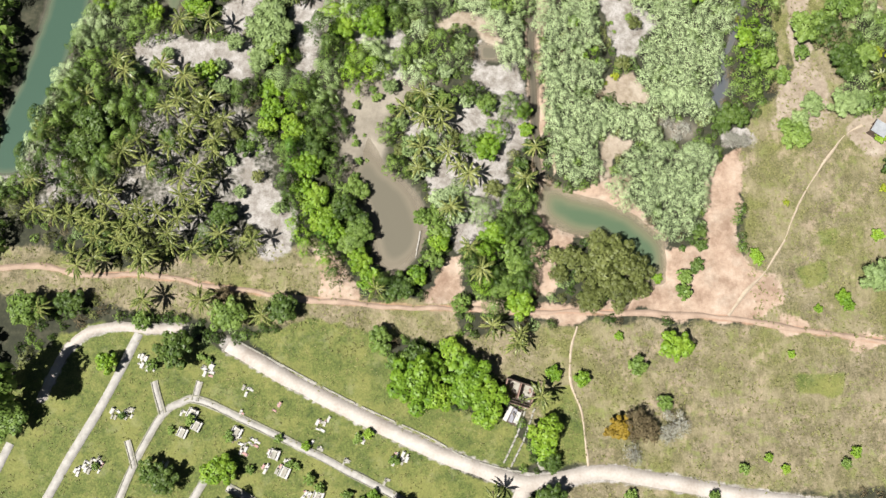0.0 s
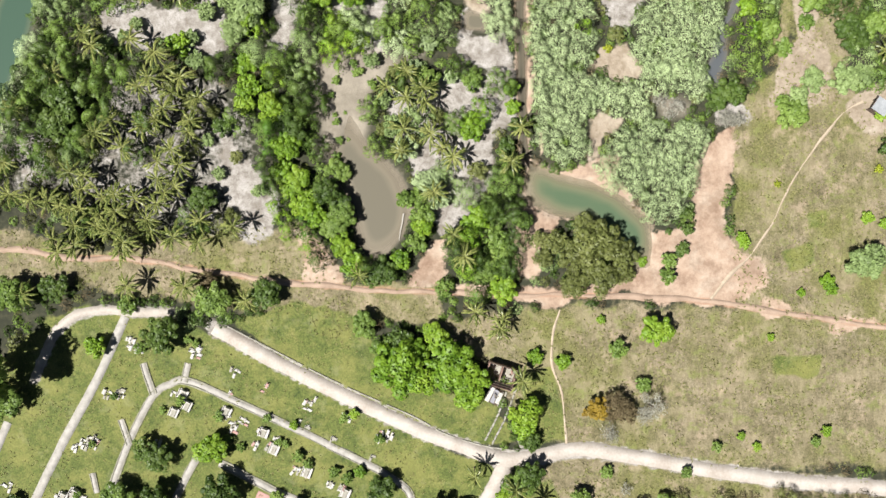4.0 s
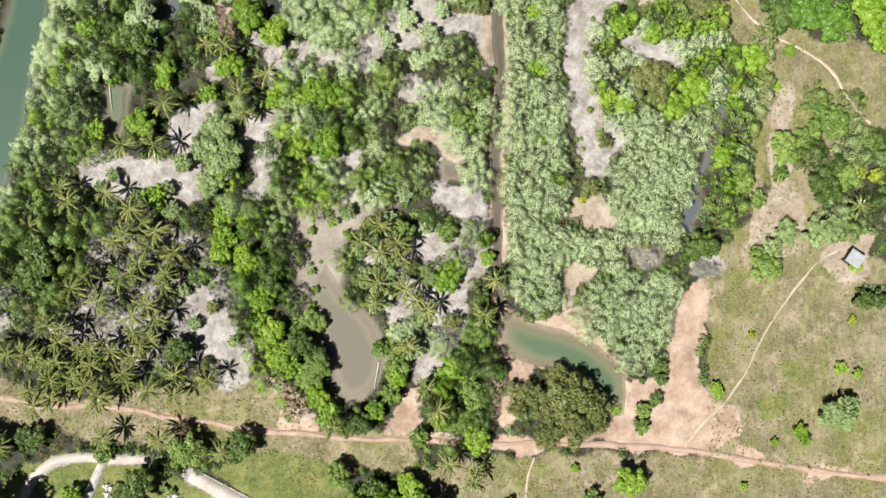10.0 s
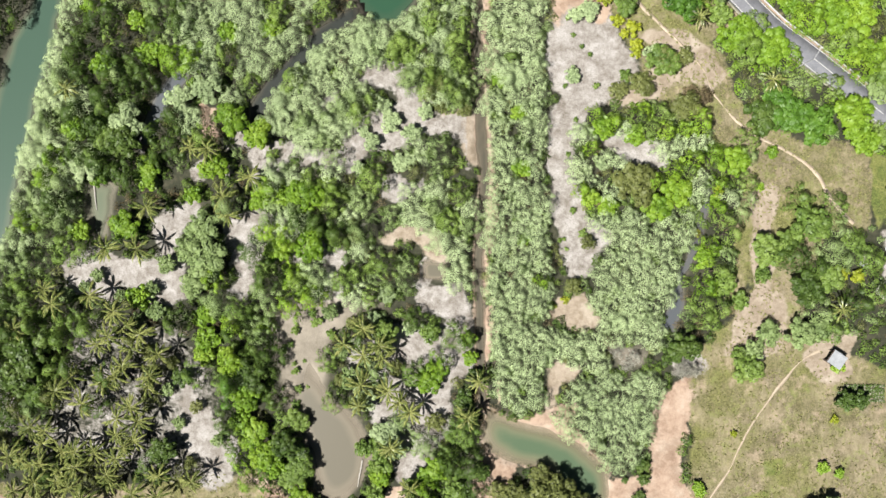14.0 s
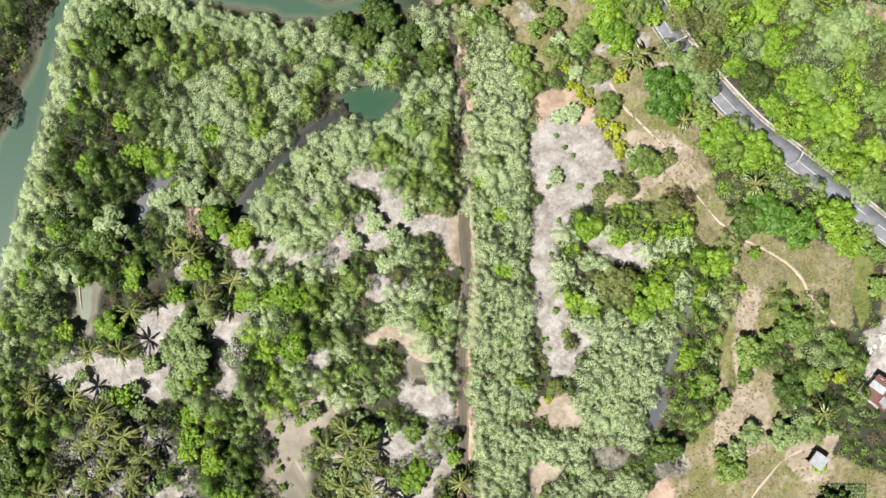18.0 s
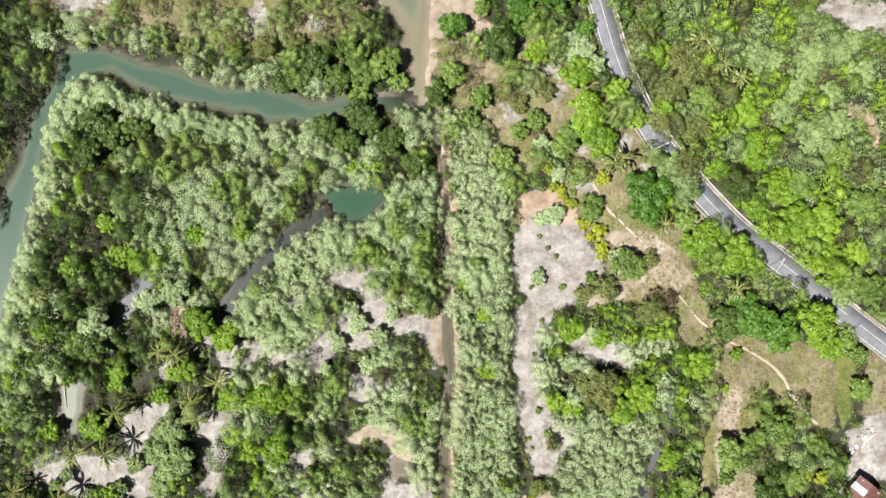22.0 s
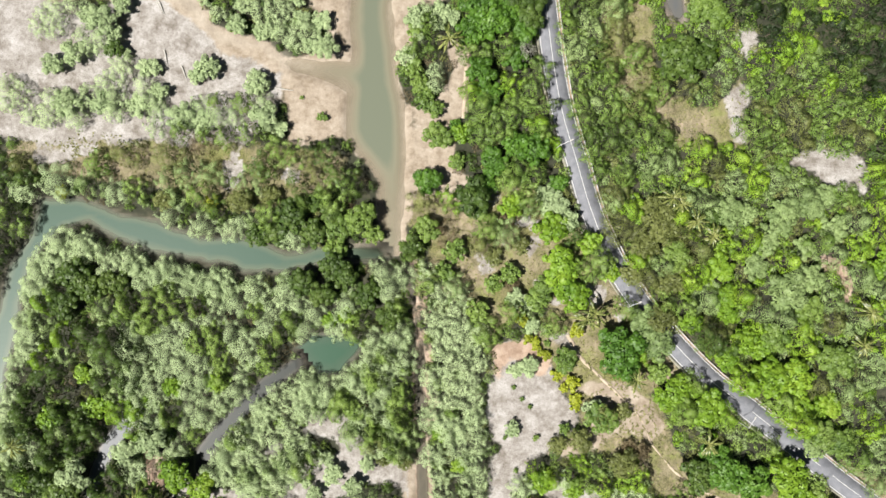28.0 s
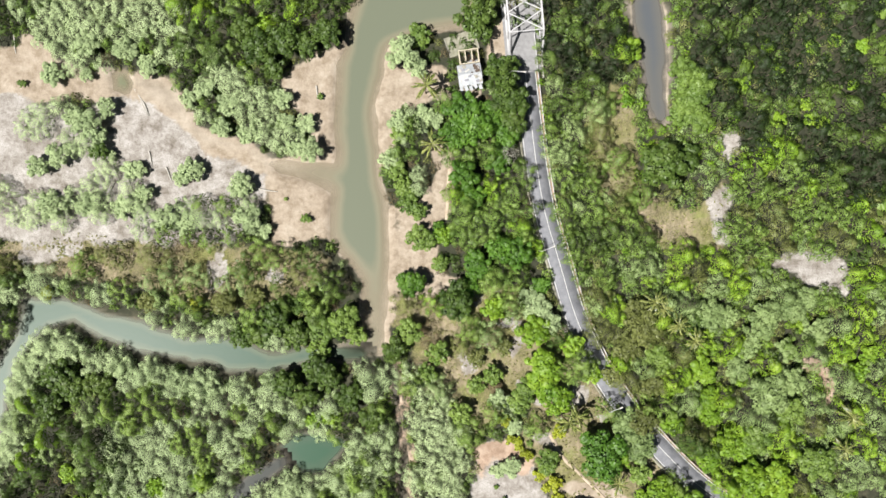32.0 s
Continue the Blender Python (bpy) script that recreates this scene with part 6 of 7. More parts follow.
def thicket_of(name, kinds, spots, label, rng, category="thicket"):
    """A closed canopy that nobody could count: uneven boughs of leaf clumps over each stem, one mesh a leaf colour."""
    holder = tagged(new(name), label, category, kind="stuff")
    cell = 0.2
    lo = np.array([(s[0], s[1]) for s in spots]).min(0) - 5
    hi = np.array([(s[0], s[1]) for s in spots]).max(0) + 5
    size = np.ceil((hi - lo) / cell).astype(int)
    top, which = np.full(size, -9.0), np.full(size, -1)
    order = sorted(set(kinds))
    for (x, y, r, h, turn, v), k in zip(spots, kinds):
        n = 11 + 2 * v
        low, span = (0.5, 0.47) if k == "M" else (0.28, 0.66)
        for i in range(n):
            a, d = turn + 2.4 * i, 0.0 if i == 0 else r * 0.95 * math.sqrt((i + rng.rand()) / n)
            q = r * (0.2 + 0.2 * rng.rand()) * (1.6 if i == 0 else 1.0)
            cx, cy = x + d * math.cos(a), y + d * math.sin(a)
            cz = h * (low + span * (1 - (d / r) ** 1.35) * (0.6 + 0.4 * rng.rand())) - 0.5 * q
            long, tilt = 0.7 + 0.6 * rng.rand(), rng.rand() * 3.14
            ct, st = math.cos(tilt), math.sin(tilt)
            w = q * max(long, 1 / long)
            i0 = np.maximum(((np.array([cx, cy]) - w - lo) / cell).astype(int), 0)
            i1 = np.minimum(((np.array([cx, cy]) + w - lo) / cell).astype(int) + 1, size)
            ux = (lo[0] + (np.arange(i0[0], i1[0]) + 0.5) * cell - cx)[:, None]
            uy = (lo[1] + (np.arange(i0[1], i1[1]) + 0.5) * cell - cy)[None]
            dd = (((ux * ct + uy * st) / long) ** 2 + ((uy * ct - ux * st) * long) ** 2) / (q * q)
            z = np.where(dd < 1, cz + (1.25 if k == "M" else 1.6) * q * np.sqrt(np.maximum(1 - dd, 0)), -9)
            t, wch = top[i0[0]:i1[0], i0[1]:i1[1]], which[i0[0]:i1[0], i0[1]:i1[1]]
            up = z > t
            t[up] = z[up]
            wch[up] = order.index(k)
    top += 0.06 * ripple(size, cell, 0.6, rng) + 0.16 * ripple(size, cell, 1.4, rng)
    gx, gy = np.gradient(np.maximum(top, 0), cell)
    slope = np.hypot(gx, gy)
    soft_top = np.maximum(top, 0)
    for k in range(2):
        soft_top = (2 * soft_top + np.roll(soft_top, 1, 0) + np.roll(soft_top, -1, 0) + np.roll(soft_top, 1, 1) + np.roll(soft_top, -1, 1)) / 6
    gx, gy = np.gradient(soft_top, cell)
    for ki, kind in enumerate(order):
        ii, jj = np.nonzero(which == ki)
        if not len(ii):
            continue
        steep = slope[ii, jj]
        take = rng.rand(len(ii)) < THICK[kind][0] * (0.6 if category == "undergrowth" else 1.0) * cell * cell * np.clip(0.55 + 0.45 * steep, 0.55, 1.9)
        ii, jj, steep = ii[take], jj[take], steep[take]
        n = len(ii)
        xy = lo + (np.stack([ii, jj], 1) + rng.rand(n, 2)) * cell
        ground_z = land_heights(xy)
        deep = np.where(rng.rand(n) < (0.06 if kind == "M" else 0.15), rng.rand(n) * 0.4, rng.rand(n) * (0.04 if kind == "M" else 0.08)) + rng.rand(n) * np.clip(steep - 1, 0, 3) * 0.35
        c = np.c_[xy, np.maximum(top[ii, jj] - deep, 0.1) + np.maximum(ground_z, -0.45)]
        lean = 1.3 if kind == "M" else 1.8
        nr = np.c_[-np.clip(gx[ii, jj], -lean, lean), -np.clip(gy[ii, jj], -lean, lean), np.full(n, 1.0)] + (0.06 if kind == "M" else 0.12) * rng.normal(size=(n, 3))
        part("crowns", leaves(c, nr, THICK[kind][1], rng, THICK[kind][2]), LEAF[kind], holder)
    stems = []
    for x, y, r, h, turn, v in spots:
        z0 = land_height(x, y)
        stems.append(tube([(x, y, z0 - 0.1), (x + 0.1 * r, y, z0 + h * 0.4), (x, y + 0.08 * r, z0 + h * 0.75)], [0.12, 0.09, 0.04], 3))
    part("stems", joined(stems), BARK, holder)
    return holder


# leaf clumps a square metre, their size and slimness
THICK = {"V": (34, 0.20, 0.6), "N": (52, 0.18, 0.62), "K": (32, 0.20, 0.6), "M": (84, 0.165, 0.62), "G": (34, 0.20, 0.58), "B": (34, 0.205, 0.6), "D": (34, 0.20, 0.6), "O": (34, 0.19, 0.5), "R": (26, 0.19, 0.4)}
ROOM = {"canal": 0.3, "north_river": 0.9, "creek": 0.7, "bend_creek": 1.0, "ditch": 0.1, "green_pond": 1.1, "west_river": 1.5}
wet_wide = np.max([d + ROOM.get(n, 0.9) for n, d in wet_depth.items()], axis=0)
taken = []          # (x, y, radius) of the trees that stand by themselves


def free_of_ways(x, y, gap):
    i = int(np.clip(np.searchsorted(axis_x, x), 0, len(axis_x) - 1))
    j = int(np.clip(np.searchsorted(axis_y, y), 0, len(axis_y) - 1))
    return way_gap[j, i] > gap and wet_wide[j, i] < 0


def ground_at(mask, x, y):
    i = int(np.clip(np.searchsorted(axis_x, x), 0, len(axis_x) - 1))
    j = int(np.clip(np.searchsorted(axis_y, y), 0, len(axis_y) - 1))
    return mask[j, i]


BARE = [o for n, o in SAND.items() if n not in ("island", "north_flat", "palm_gaps", "grove_gap", "far_gap", "west_gap")] + [o for n, o in BEACH.items() if n not in ("shelf", "river_dirt", "house_ground", "shed_yard")]
BARE += [CLAY["pit"], MUD["twig_mud"]]
bare_ground = np.maximum(np.max([inside(WX, WY, o) for o in BARE], axis=0), np.where(gaps > 0.3, 1.0, -9.0))
covered = []        # (x, y, radius) of every crown


def fill(outline, spacing, rng):
    ring = np.array(outline)
    lo, hi = ring.min(0), ring.max(0)
    n = int((hi - lo).prod() / (spacing * spacing) * 3.2)
    cand = lo + rng.rand(n, 2) * (hi - lo)
    bx, by = cand[:, 0] + 2 * (value_noise(cand[:, 0], cand[:, 1], 5, 9) - 0.5), cand[:, 1] + 2 * (value_noise(cand[:, 0], cand[:, 1], 5, 10) - 0.5)
    cand = cand[inside(bx, by, outline) > -0.9]
    cells, keep = {}, []
    for x, y in cand:
        i, j = int(x // spacing), int(y // spacing)
        if any((x - a) ** 2 + (y - b) ** 2 < spacing * spacing for di in (-1, 0, 1) for dj in (-1, 0, 1) for a, b in cells.get((i + di, j + dj), ())):
            continue
        cells.setdefault((i, j), []).append((x, y))
        if any((x - a) ** 2 + (y - b) ** 2 < (0.8 * r + 0.4) ** 2 for a, b, r in taken):
            continue
        if free_of_ways(x, y, 0.5) and ground_at(bare_ground, x, y) < -0.9:
            keep.append((x, y))
    return keep

# ---- trees that stand by themselves ----
TREE_LOOK = {
    "M": ("mangrove_tree", "rounded sage-green mangrove tree on muddy sand", "tree", "mangrove trees"),
    "N": ("mangrove_tree", "grey-green tree with a fine uneven crown", "tree", "grey-green trees"),
    "G": ("broadleaf_tree", "mid-green broadleaf tree with an uneven crown", "tree", "green broadleaf trees"),
    "B": ("broadleaf_tree", "bright yellow-green broadleaf tree with a dense crown", "tree", "bright green trees"),
    "V": ("broadleaf_tree", "vivid green broadleaf tree with a dense crown", "tree", "vivid green trees"),
    "D": ("broadleaf_tree", "dark green broadleaf tree with a thick rounded crown", "tree", "dark green trees"),
    "O": ("casuarina_tree", "olive-green feathery tree with a clumped crown", "tree", "olive trees"),
    "Y": ("shrub", "yellow-green shrub on sandy ground", "shrub", "yellow shrubs"),
    "A": ("shrub", "amber withered shrub in dry grass", "shrub", ""),
    "R": ("withered_tree", "brown withered tree with thin dry leaves", "tree", "withered trees"),
    "X": ("bare_tree", "grey leafless tree with pale twigs", "tree", "bare trees"),
    "S": ("shrub", "small dark green shrub on bare sand", "shrub", "sandbar shrubs"),
}
SHAPE = {"V": (9, 0.85, 0.6), "N": (10, 0.85, 0.55), "M": (10, 0.8, 0.55), "G": (9, 0.85, 0.6), "B": (8, 0.8, 0.62), "D": (9, 0.95, 0.6), "O": (12, 0.85, 0.45), "Y": (6, 0.7, 0.6),
         "A": (6, 0.7, 0.6), "R": (9, 0.8, 0.3), "X": (9, 0.8, 0.12), "S": (6, 0.7, 0.6)}


def tree_model(kind, size, seed):
    name, label, category, group = TREE_LOOK[kind]
    lobes, flat, slim = SHAPE[kind]
    root = thing(name, label, category, group)
    t, q = trunk(seed, 0.95, 0.055 if size == "big" else 0.045, 5)
    part("trunk", (t, q), BARK, root, flat=False)
    count, leaf = (2100, 0.063) if size == "big" else (700, 0.102)
    if kind == "X":
        count, leaf = count * 2 // 3, leaf * 1.1
    c, q = crown(seed * 7 + 3, lobes, count, leaf, flat, 1.15, slim)
    part("crown", (c + np.array([0, 0, 0.42]), q), LEAF["G" if kind == "S" else kind], root)
    return root


models = {}
rng = np.random.RandomState(77)
for kind, places in TREES:
    for x, y, r in places:
        size = "big" if r > 2.6 else "small"
        pick = (kind, size, int(rng.randint(3)))
        z = land_height(x, y)
        m = Matrix.LocRotScale((x, y, z), Euler((0, 0, rng.rand() * 6.3)), (r, r, r * (0.85 + 0.3 * rng.rand()) * TALL.get((x, y), 1.0)))
        if pick not in models:
            models[pick] = tree_model(kind, size, 11 + 17 * len(models))
            models[pick].matrix_basis = m
        else:
            lead = models[pick]
            made = copy_thing(lead, Matrix())
            made.matrix_basis = m
        taken.append((x, y, r))

# ---- coconut palms: each frond is a piece of its own ----
FROND = []
for rise, length in ((1.05, 2.5), (0.75, 3.3), (0.42, 3.6), (0.12, 3.5), (-0.15, 3.1)):
    FROND.append(raw_mesh("frond", *frond(np.random.RandomState(int(rise * 100) + 50), 0.0, rise, length), LEAF["P"]))
PALM_TRUNK = []
for k in range(3):
    bend, high = (0.6, 1.0, -0.4)[k], (5.6, 4.9, 6.3)[k]
    co, q = tube([(bend * s * s, 0.4 * bend * s, high * s - 0.15) for s in (0, 0.06, 0.3, 0.6, 0.85, 1)], [0.30, 0.2, 0.16, 0.14, 0.13, 0.1], 7)
    PALM_TRUNK.append((raw_mesh("trunk", co, q, BARK, False), Vector((bend, 0.4 * bend, high - 0.15))))


def coconut_palm(x, y, k, turn, scale, rng):
    root = thing("coconut_palm", "coconut palm with drooping yellow-green fronds and slender trunk", "palm tree", "coconut palms")
    root.matrix_basis = Matrix.LocRotScale((x, y, land_height(x, y)), Euler((0, 0, turn)), (scale,) * 3)
    me, top = PALM_TRUNK[k]
    stem = new("trunk", me)
    stem.parent = root
    n = 17 + int(rng.randint(5))
    for i in range(n):
        tier = 0 if i < 2 else 1 if i < 6 else 2 if i < 12 else 3 if i < 18 else 4
        f = new("frond", FROND[tier])
        f.parent = root
        f.matrix_basis = Matrix.LocRotScale(top, Euler((0.12 * rng.normal(), 0.08 * rng.normal(), 2.4 * i + 0.35 * rng.normal())), (0.85 + 0.3 * rng.rand(),) * 3)


for x, y in PALMS:
    k, turn, scale = int(rng.randint(3)), rng.rand() * 6.3, 0.86 + 0.24 * rng.rand()
    top = Matrix.Rotation(turn, 3, "Z") @ PALM_TRUNK[k][1] * scale
    coconut_palm(x - top.x, y - top.y, k, turn, scale, rng)
    taken.append((x, y, 1.4))

HEIGHT = {"V": (3.6, 8.2), "N": (3.0, 6.4), "R": (1.2, 2.6), "M": (2.8, 4.0), "G": (3.4, 8.6), "B": (3.6, 8.2), "D": (4.0, 9.6), "O": (3.4, 7), "K": (4.5, 12)}
ROAD_LINE = WAYS["asphalt_road"][1]


def off_line(x, y, a, b):
    """Distance of a spot from the stretch a-b."""
    ax, ay = b[0] - a[0], b[1] - a[1]
    u = min(max(((x - a[0]) * ax + (y - a[1]) * ay) / (ax * ax + ay * ay), 0), 1)
    return math.hypot(x - a[0] - u * ax, y - a[1] - u * ay)


WOOD_LABEL = {"N": "dense grey-green woodland of fine-leaved trees", "V": "dense row of vivid green leafy trees beside the pond", "M": "dense sage-green mangrove thicket on muddy ground", "G": "dense mixed green woodland of uneven trees", "B": "bright yellow-green leafy trees in a dense row",
              "D": "dense dark green woodland", "K": "dense dark green woodland with cloud shade put into its leaf colour", "O": "olive trees", "R": "low brown scrub on a dry glade"}
for k, (n, (mixed, spacing, outline)) in enumerate(WOODS.items()):
    rng = np.random.RandomState(500 + k)
    if mixed[0] != "M":
        spacing *= 1.28
    keep = fill(outline, spacing, rng)
    spots, kinds = [], []
    for x, y in keep:
        patch = value_noise(np.array([x]), np.array([y]), 7.0, 40 + k)[0] * 0.65 + rng.rand() * 0.35
        kind = mixed[int(min(patch, 0.999) * len(mixed))]
        shore = ground_at(wet_depth["west_river"], x, y)
        if shore > -5.5 and x > -88 and n not in ("far_bank", "far_shore"):
            kind = "M"
        elif kind != "M" and (ground_at(wet_wide, x, y) > -0.3 or max(shore, ground_at(wet_depth["north_river"], x, y)) > -1.8):
            continue
        lo, hi = HEIGHT[kind]
        if min(off_line(x, y, a, b) for a, b in zip(ROAD_LINE, ROAD_LINE[1:])) < 3.1:
            continue
        if kind not in "MK" and rng.rand() < 0.08:
            continue
        r = min(spacing, 3.5) * ((0.92 if kind == "M" else 0.78) + 0.34 * rng.rand())
        spots.append((x, y, r, lo + (hi - lo) * rng.rand(), rng.rand() * 6.3, rng.randint(4)))
        kinds.append(kind)
        covered.append((x, y, r))
    if spots:
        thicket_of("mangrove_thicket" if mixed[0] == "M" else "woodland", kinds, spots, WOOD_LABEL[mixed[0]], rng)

# low undergrowth on the leaf litter that the woods leave open
open_soil = np.max([sand_mask, clay_mask, lawn_mask, meadow_mask, beach_mask, wet_mask, mud_mask, red_mask], axis=0)
hidden = np.zeros(GX.shape, bool)
for x, y, r in covered + [(a, b, 0.75 * c) for a, b, c in taken]:
    i0, i1 = np.searchsorted(axis_x, (x - 0.8 * r, x + 0.8 * r))
    j0, j1 = np.searchsorted(axis_y, (y - 0.8 * r, y + 0.8 * r))
    hidden[j0:j1, i0:i1] |= (GX[j0:j1, i0:i1] - x) ** 2 + (GY[j0:j1, i0:i1] - y) ** 2 < (0.8 * r) ** 2
rng = np.random.RandomState(900)
for k, (y0, y1) in enumerate(((-130, -60), (-60, 0), (0, 60), (60, 140))):
    jj, ii = np.nonzero(~hidden & (open_soil < 0.35) & (GY > y0) & (GY <= y1) & (np.abs(GX) < 105) & (wet_wide < 0) & (way_gap > 0.7))
    spots, kinds = [], []
    for n in rng.permutation(len(ii)):
        x, y = GX[jj[n], ii[n]] + 0.4 * rng.normal(), GY[jj[n], ii[n]] + 0.4 * rng.normal()
        if any((x - a[0]) ** 2 + (y - a[1]) ** 2 < (1.35 if x > 38 and y > 5 else 2.0) ** 2 for a in spots):
            continue
        spots.append((x, y, 0.8 + 0.7 * rng.rand(), 0.6 + 1.3 * rng.rand(), rng.rand() * 6.3, rng.randint(4)))
        kinds.append(("GONGBNGO" if x > 38 and y > 5 else "GODRDNGD")[rng.randint(8)])
    if spots:
        thicket_of("undergrowth", kinds, spots, "low mixed undergrowth of green and olive bushes", rng, "undergrowth")

# woods beyond the shore, coarse because the camera stays far away
LEAF["F"], THICK["F"] = LEAF["G"], (1.6, 0.85, 0.7)
for side, (x0, x1, y0, y1) in enumerate(((-175, -112, -120, 170), (112, 175, -10, 170), (-112, 112, 150, 190))):
    rng = np.random.RandomState(950 + side)
    p = np.stack([rng.uniform(x0, x1, 900), rng.uniform(y0, y1, 900)], 1)
    p = p[value_noise(p[:, 0], p[:, 1], 30.0, 8) > 0.34]
    spots = [(x, y, 2.4 + 2.2 * rng.rand(), 4 + 5 * rng.rand(), rng.rand() * 6.3, rng.randint(4)) for x, y in p if free_of_ways(x, y, 3.0)]
    thicket_of("far_woodland", ["F"] * len(spots), spots, "distant uneven green woodland beyond the shore", rng)

# ---- building helpers ----
def box(cx, cy, cz, sx, sy, sz, turn=0.0, bevel=0.02):
    """A block with its edges taken off, as a bmesh."""
    bm = bmesh.new()
    bmesh.ops.create_cube(bm, size=1.0)
    bmesh.ops.scale(bm, vec=(sx, sy, sz), verts=bm.verts)
    if bevel:
        bmesh.ops.bevel(bm, geom=list(bm.edges), offset=min(bevel, 0.3 * min(sx, sy, sz)), segments=1, affect="EDGES")
    bmesh.ops.transform(bm, matrix=Matrix.Translation((cx, cy, cz)) @ Matrix.Rotation(turn, 4, "Z"), verts=bm.verts)
    return bm


def bar(a, b, thick, wide=None):
    """A square bar from a to b."""
    a, b = Vector(a), Vector(b)
    bm = bmesh.new()
    bmesh.ops.create_cube(bm, size=1.0)
    bmesh.ops.scale(bm, vec=(wide or thick, thick, (b - a).length), verts=bm.verts)
    turn = (b - a).to_track_quat("Z", "Y").to_matrix().to_4x4()
    bmesh.ops.transform(bm, matrix=Matrix.Translation((a + b) / 2) @ turn, verts=bm.verts)
    return bm


def both(*bms):
    out = bmesh.new()
    for bm in bms:
        me = bpy.data.meshes.new("piece")
        bm.to_mesh(me)
        bm.free()
        out.from_mesh(me)
        bpy.data.meshes.remove(me)
    return out


def piece(name, bm, mat, parent, label="", at=None):
    me = bpy.data.meshes.new(name)
    bm.to_mesh(me)
    bm.free()
    me.materials.append(mat)
    ob = new(name, me)
    ob.parent = parent
    if at is not None:
        ob.matrix_basis = at
    if label:
        tagged(ob, label)
    return ob


def frame_of(corners):
    """Centre, turn and sides of a four-cornered plan."""
    c = np.array(corners)
    a, b = c[1] - c[0], c[2] - c[1]
    return c.mean(0), math.atan2(a[1], a[0]), float(np.hypot(*a)), float(np.hypot(*b))


def stand(ob, x, y, turn, z=None):
    ob.matrix_basis = Matrix.LocRotScale((x, y, land_height(x, y) if z is None else z), Euler((0, 0, turn)), None)
    return ob


WHITE = plain("whitewash", (0.33, 0.32, 0.30), (0.46, 0.45, 0.43), 2.0)
PINK = plain("pink_tiles", (0.30, 0.17, 0.155), (0.38, 0.24, 0.215), 1.5)
GREYWASH = plain("grey_plaster", (0.15, 0.15, 0.155), (0.22, 0.22, 0.225), 1.2)
ROOFGREY = plain("weathered_roof", (0.17, 0.17, 0.195), (0.26, 0.26, 0.29), 0.5)
RUST = plain("brown_roof", (0.085, 0.035, 0.03), (0.14, 0.06, 0.05), 0.8, 0.6)
ZINC = plain("zinc_sheet", (0.28, 0.30, 0.32), (0.42, 0.44, 0.46), 1.0, 0.45, 0.3)
CREAM = plain("cream_wash", (0.34, 0.30, 0.22), (0.47, 0.43, 0.34), 2.0)
STEEL = plain("white_steel", (0.34, 0.34, 0.35), (0.44, 0.44, 0.45), 1.5, 0.5)
DARKWOOD = plain("dark_timber", (0.045, 0.03, 0.022), (0.09, 0.065, 0.05), 2.0)
BRICK = plain("worn_brick", (0.16, 0.09, 0.07), (0.28, 0.19, 0.15), 1.5)
DEADWOOD = plain("bleached_wood", (0.26, 0.25, 0.22), (0.40, 0.38, 0.35), 2.0)
STONE = plain("pale_stone", (0.18, 0.17, 0.14), (0.31, 0.30, 0.26), 1.0)

# ---- asphalt road: lines, guardrail, lamps ----
road_pts = curve_through(WAYS["asphalt_road"][1])
road_side = sides(road_pts)
markings = thing("road_markings", "white painted lines on the asphalt road", "road marking", kind="structure")
for off in (-2.15, 2.15):
    me = ribbon("edge_line", road_pts, off - 0.07, off + 0.07, 0.127, 0.004, PAINT)
    ob = new("edge_line", me)
    ob.parent = markings
solid = [i for i in range(len(road_pts)) if road_pts[i][1] > 62]
ob = new("centre_line", ribbon("centre_line", road_pts[solid[0]:solid[-1] + 1], -0.06, 0.06, 0.127, 0.004, PAINT))
ob.parent = markings
for i in range(solid[-1] + 3, len(road_pts) - 6, 9):
    ob = new("centre_dash", ribbon("centre_dash", road_pts[i:i + 7], -0.06, 0.06, 0.127, 0.004, PAINT))
    ob.parent = markings
tagged(new("road_shoulder", ribbon("road_shoulder", road_pts, 2.35, 3.0, 0.03, 0.1, REDDIRT, 0.4, 41)), "bare brown earth shoulder beside the asphalt", "shoulder", kind="structure")
tagged(new("road_shoulder", ribbon("road_shoulder", road_pts, -2.9, -2.35, 0.025, 0.1, CURB, 0.25, 42)), "worn concrete gutter beside the asphalt", "shoulder", kind="structure")
guard = thing("guardrail", "white steel guardrail along the asphalt road", "guardrail")
side_off = 2.7
stretch = [i for i in range(len(road_pts)) if road_pts[i][1] > 5]
rail_pts = road_pts[stretch[0]:stretch[-1] + 1] + road_side[stretch[0]:stretch[-1] + 1] * side_off
for z in (0.55, 0.8):
    ob = new("rail", ribbon("rail", rail_pts, -0.06, 0.06, z, 0.16, STEEL))
    ob.parent = guard
for p in rail_pts[::3]:
    piece("post", box(p[0], p[1], 0.35, 0.12, 0.12, 0.9, 0, 0.01), STEEL, guard)


def street_lamp(x, y, turn):
    root = thing("street_lamp", "tall grey street lamp with a long white arm over the road", "street lamp", "street lamps")
    stand(root, x, y, turn)
    co, q = tube([(0, 0, -0.2), (0, 0, 0.3), (0, 0, 3.5), (0, 0, 7.2)], [0.13, 0.1, 0.08, 0.06], 8)
    part("pole", (co, q), STEEL, root, flat=False)
    arm = piece("arm", bar((0, 0, 7.1), (2.3, 0, 7.6), 0.09), STEEL, root)
    piece("lamp_head", box(2.5, 0, 7.6, 0.7, 0.3, 0.14, 0, 0.04), WHITE, arm, "white lamp head")
    piece("base", box(0, 0, 0.1, 0.4, 0.4, 0.3, 0, 0.03), CONCRETE, root)


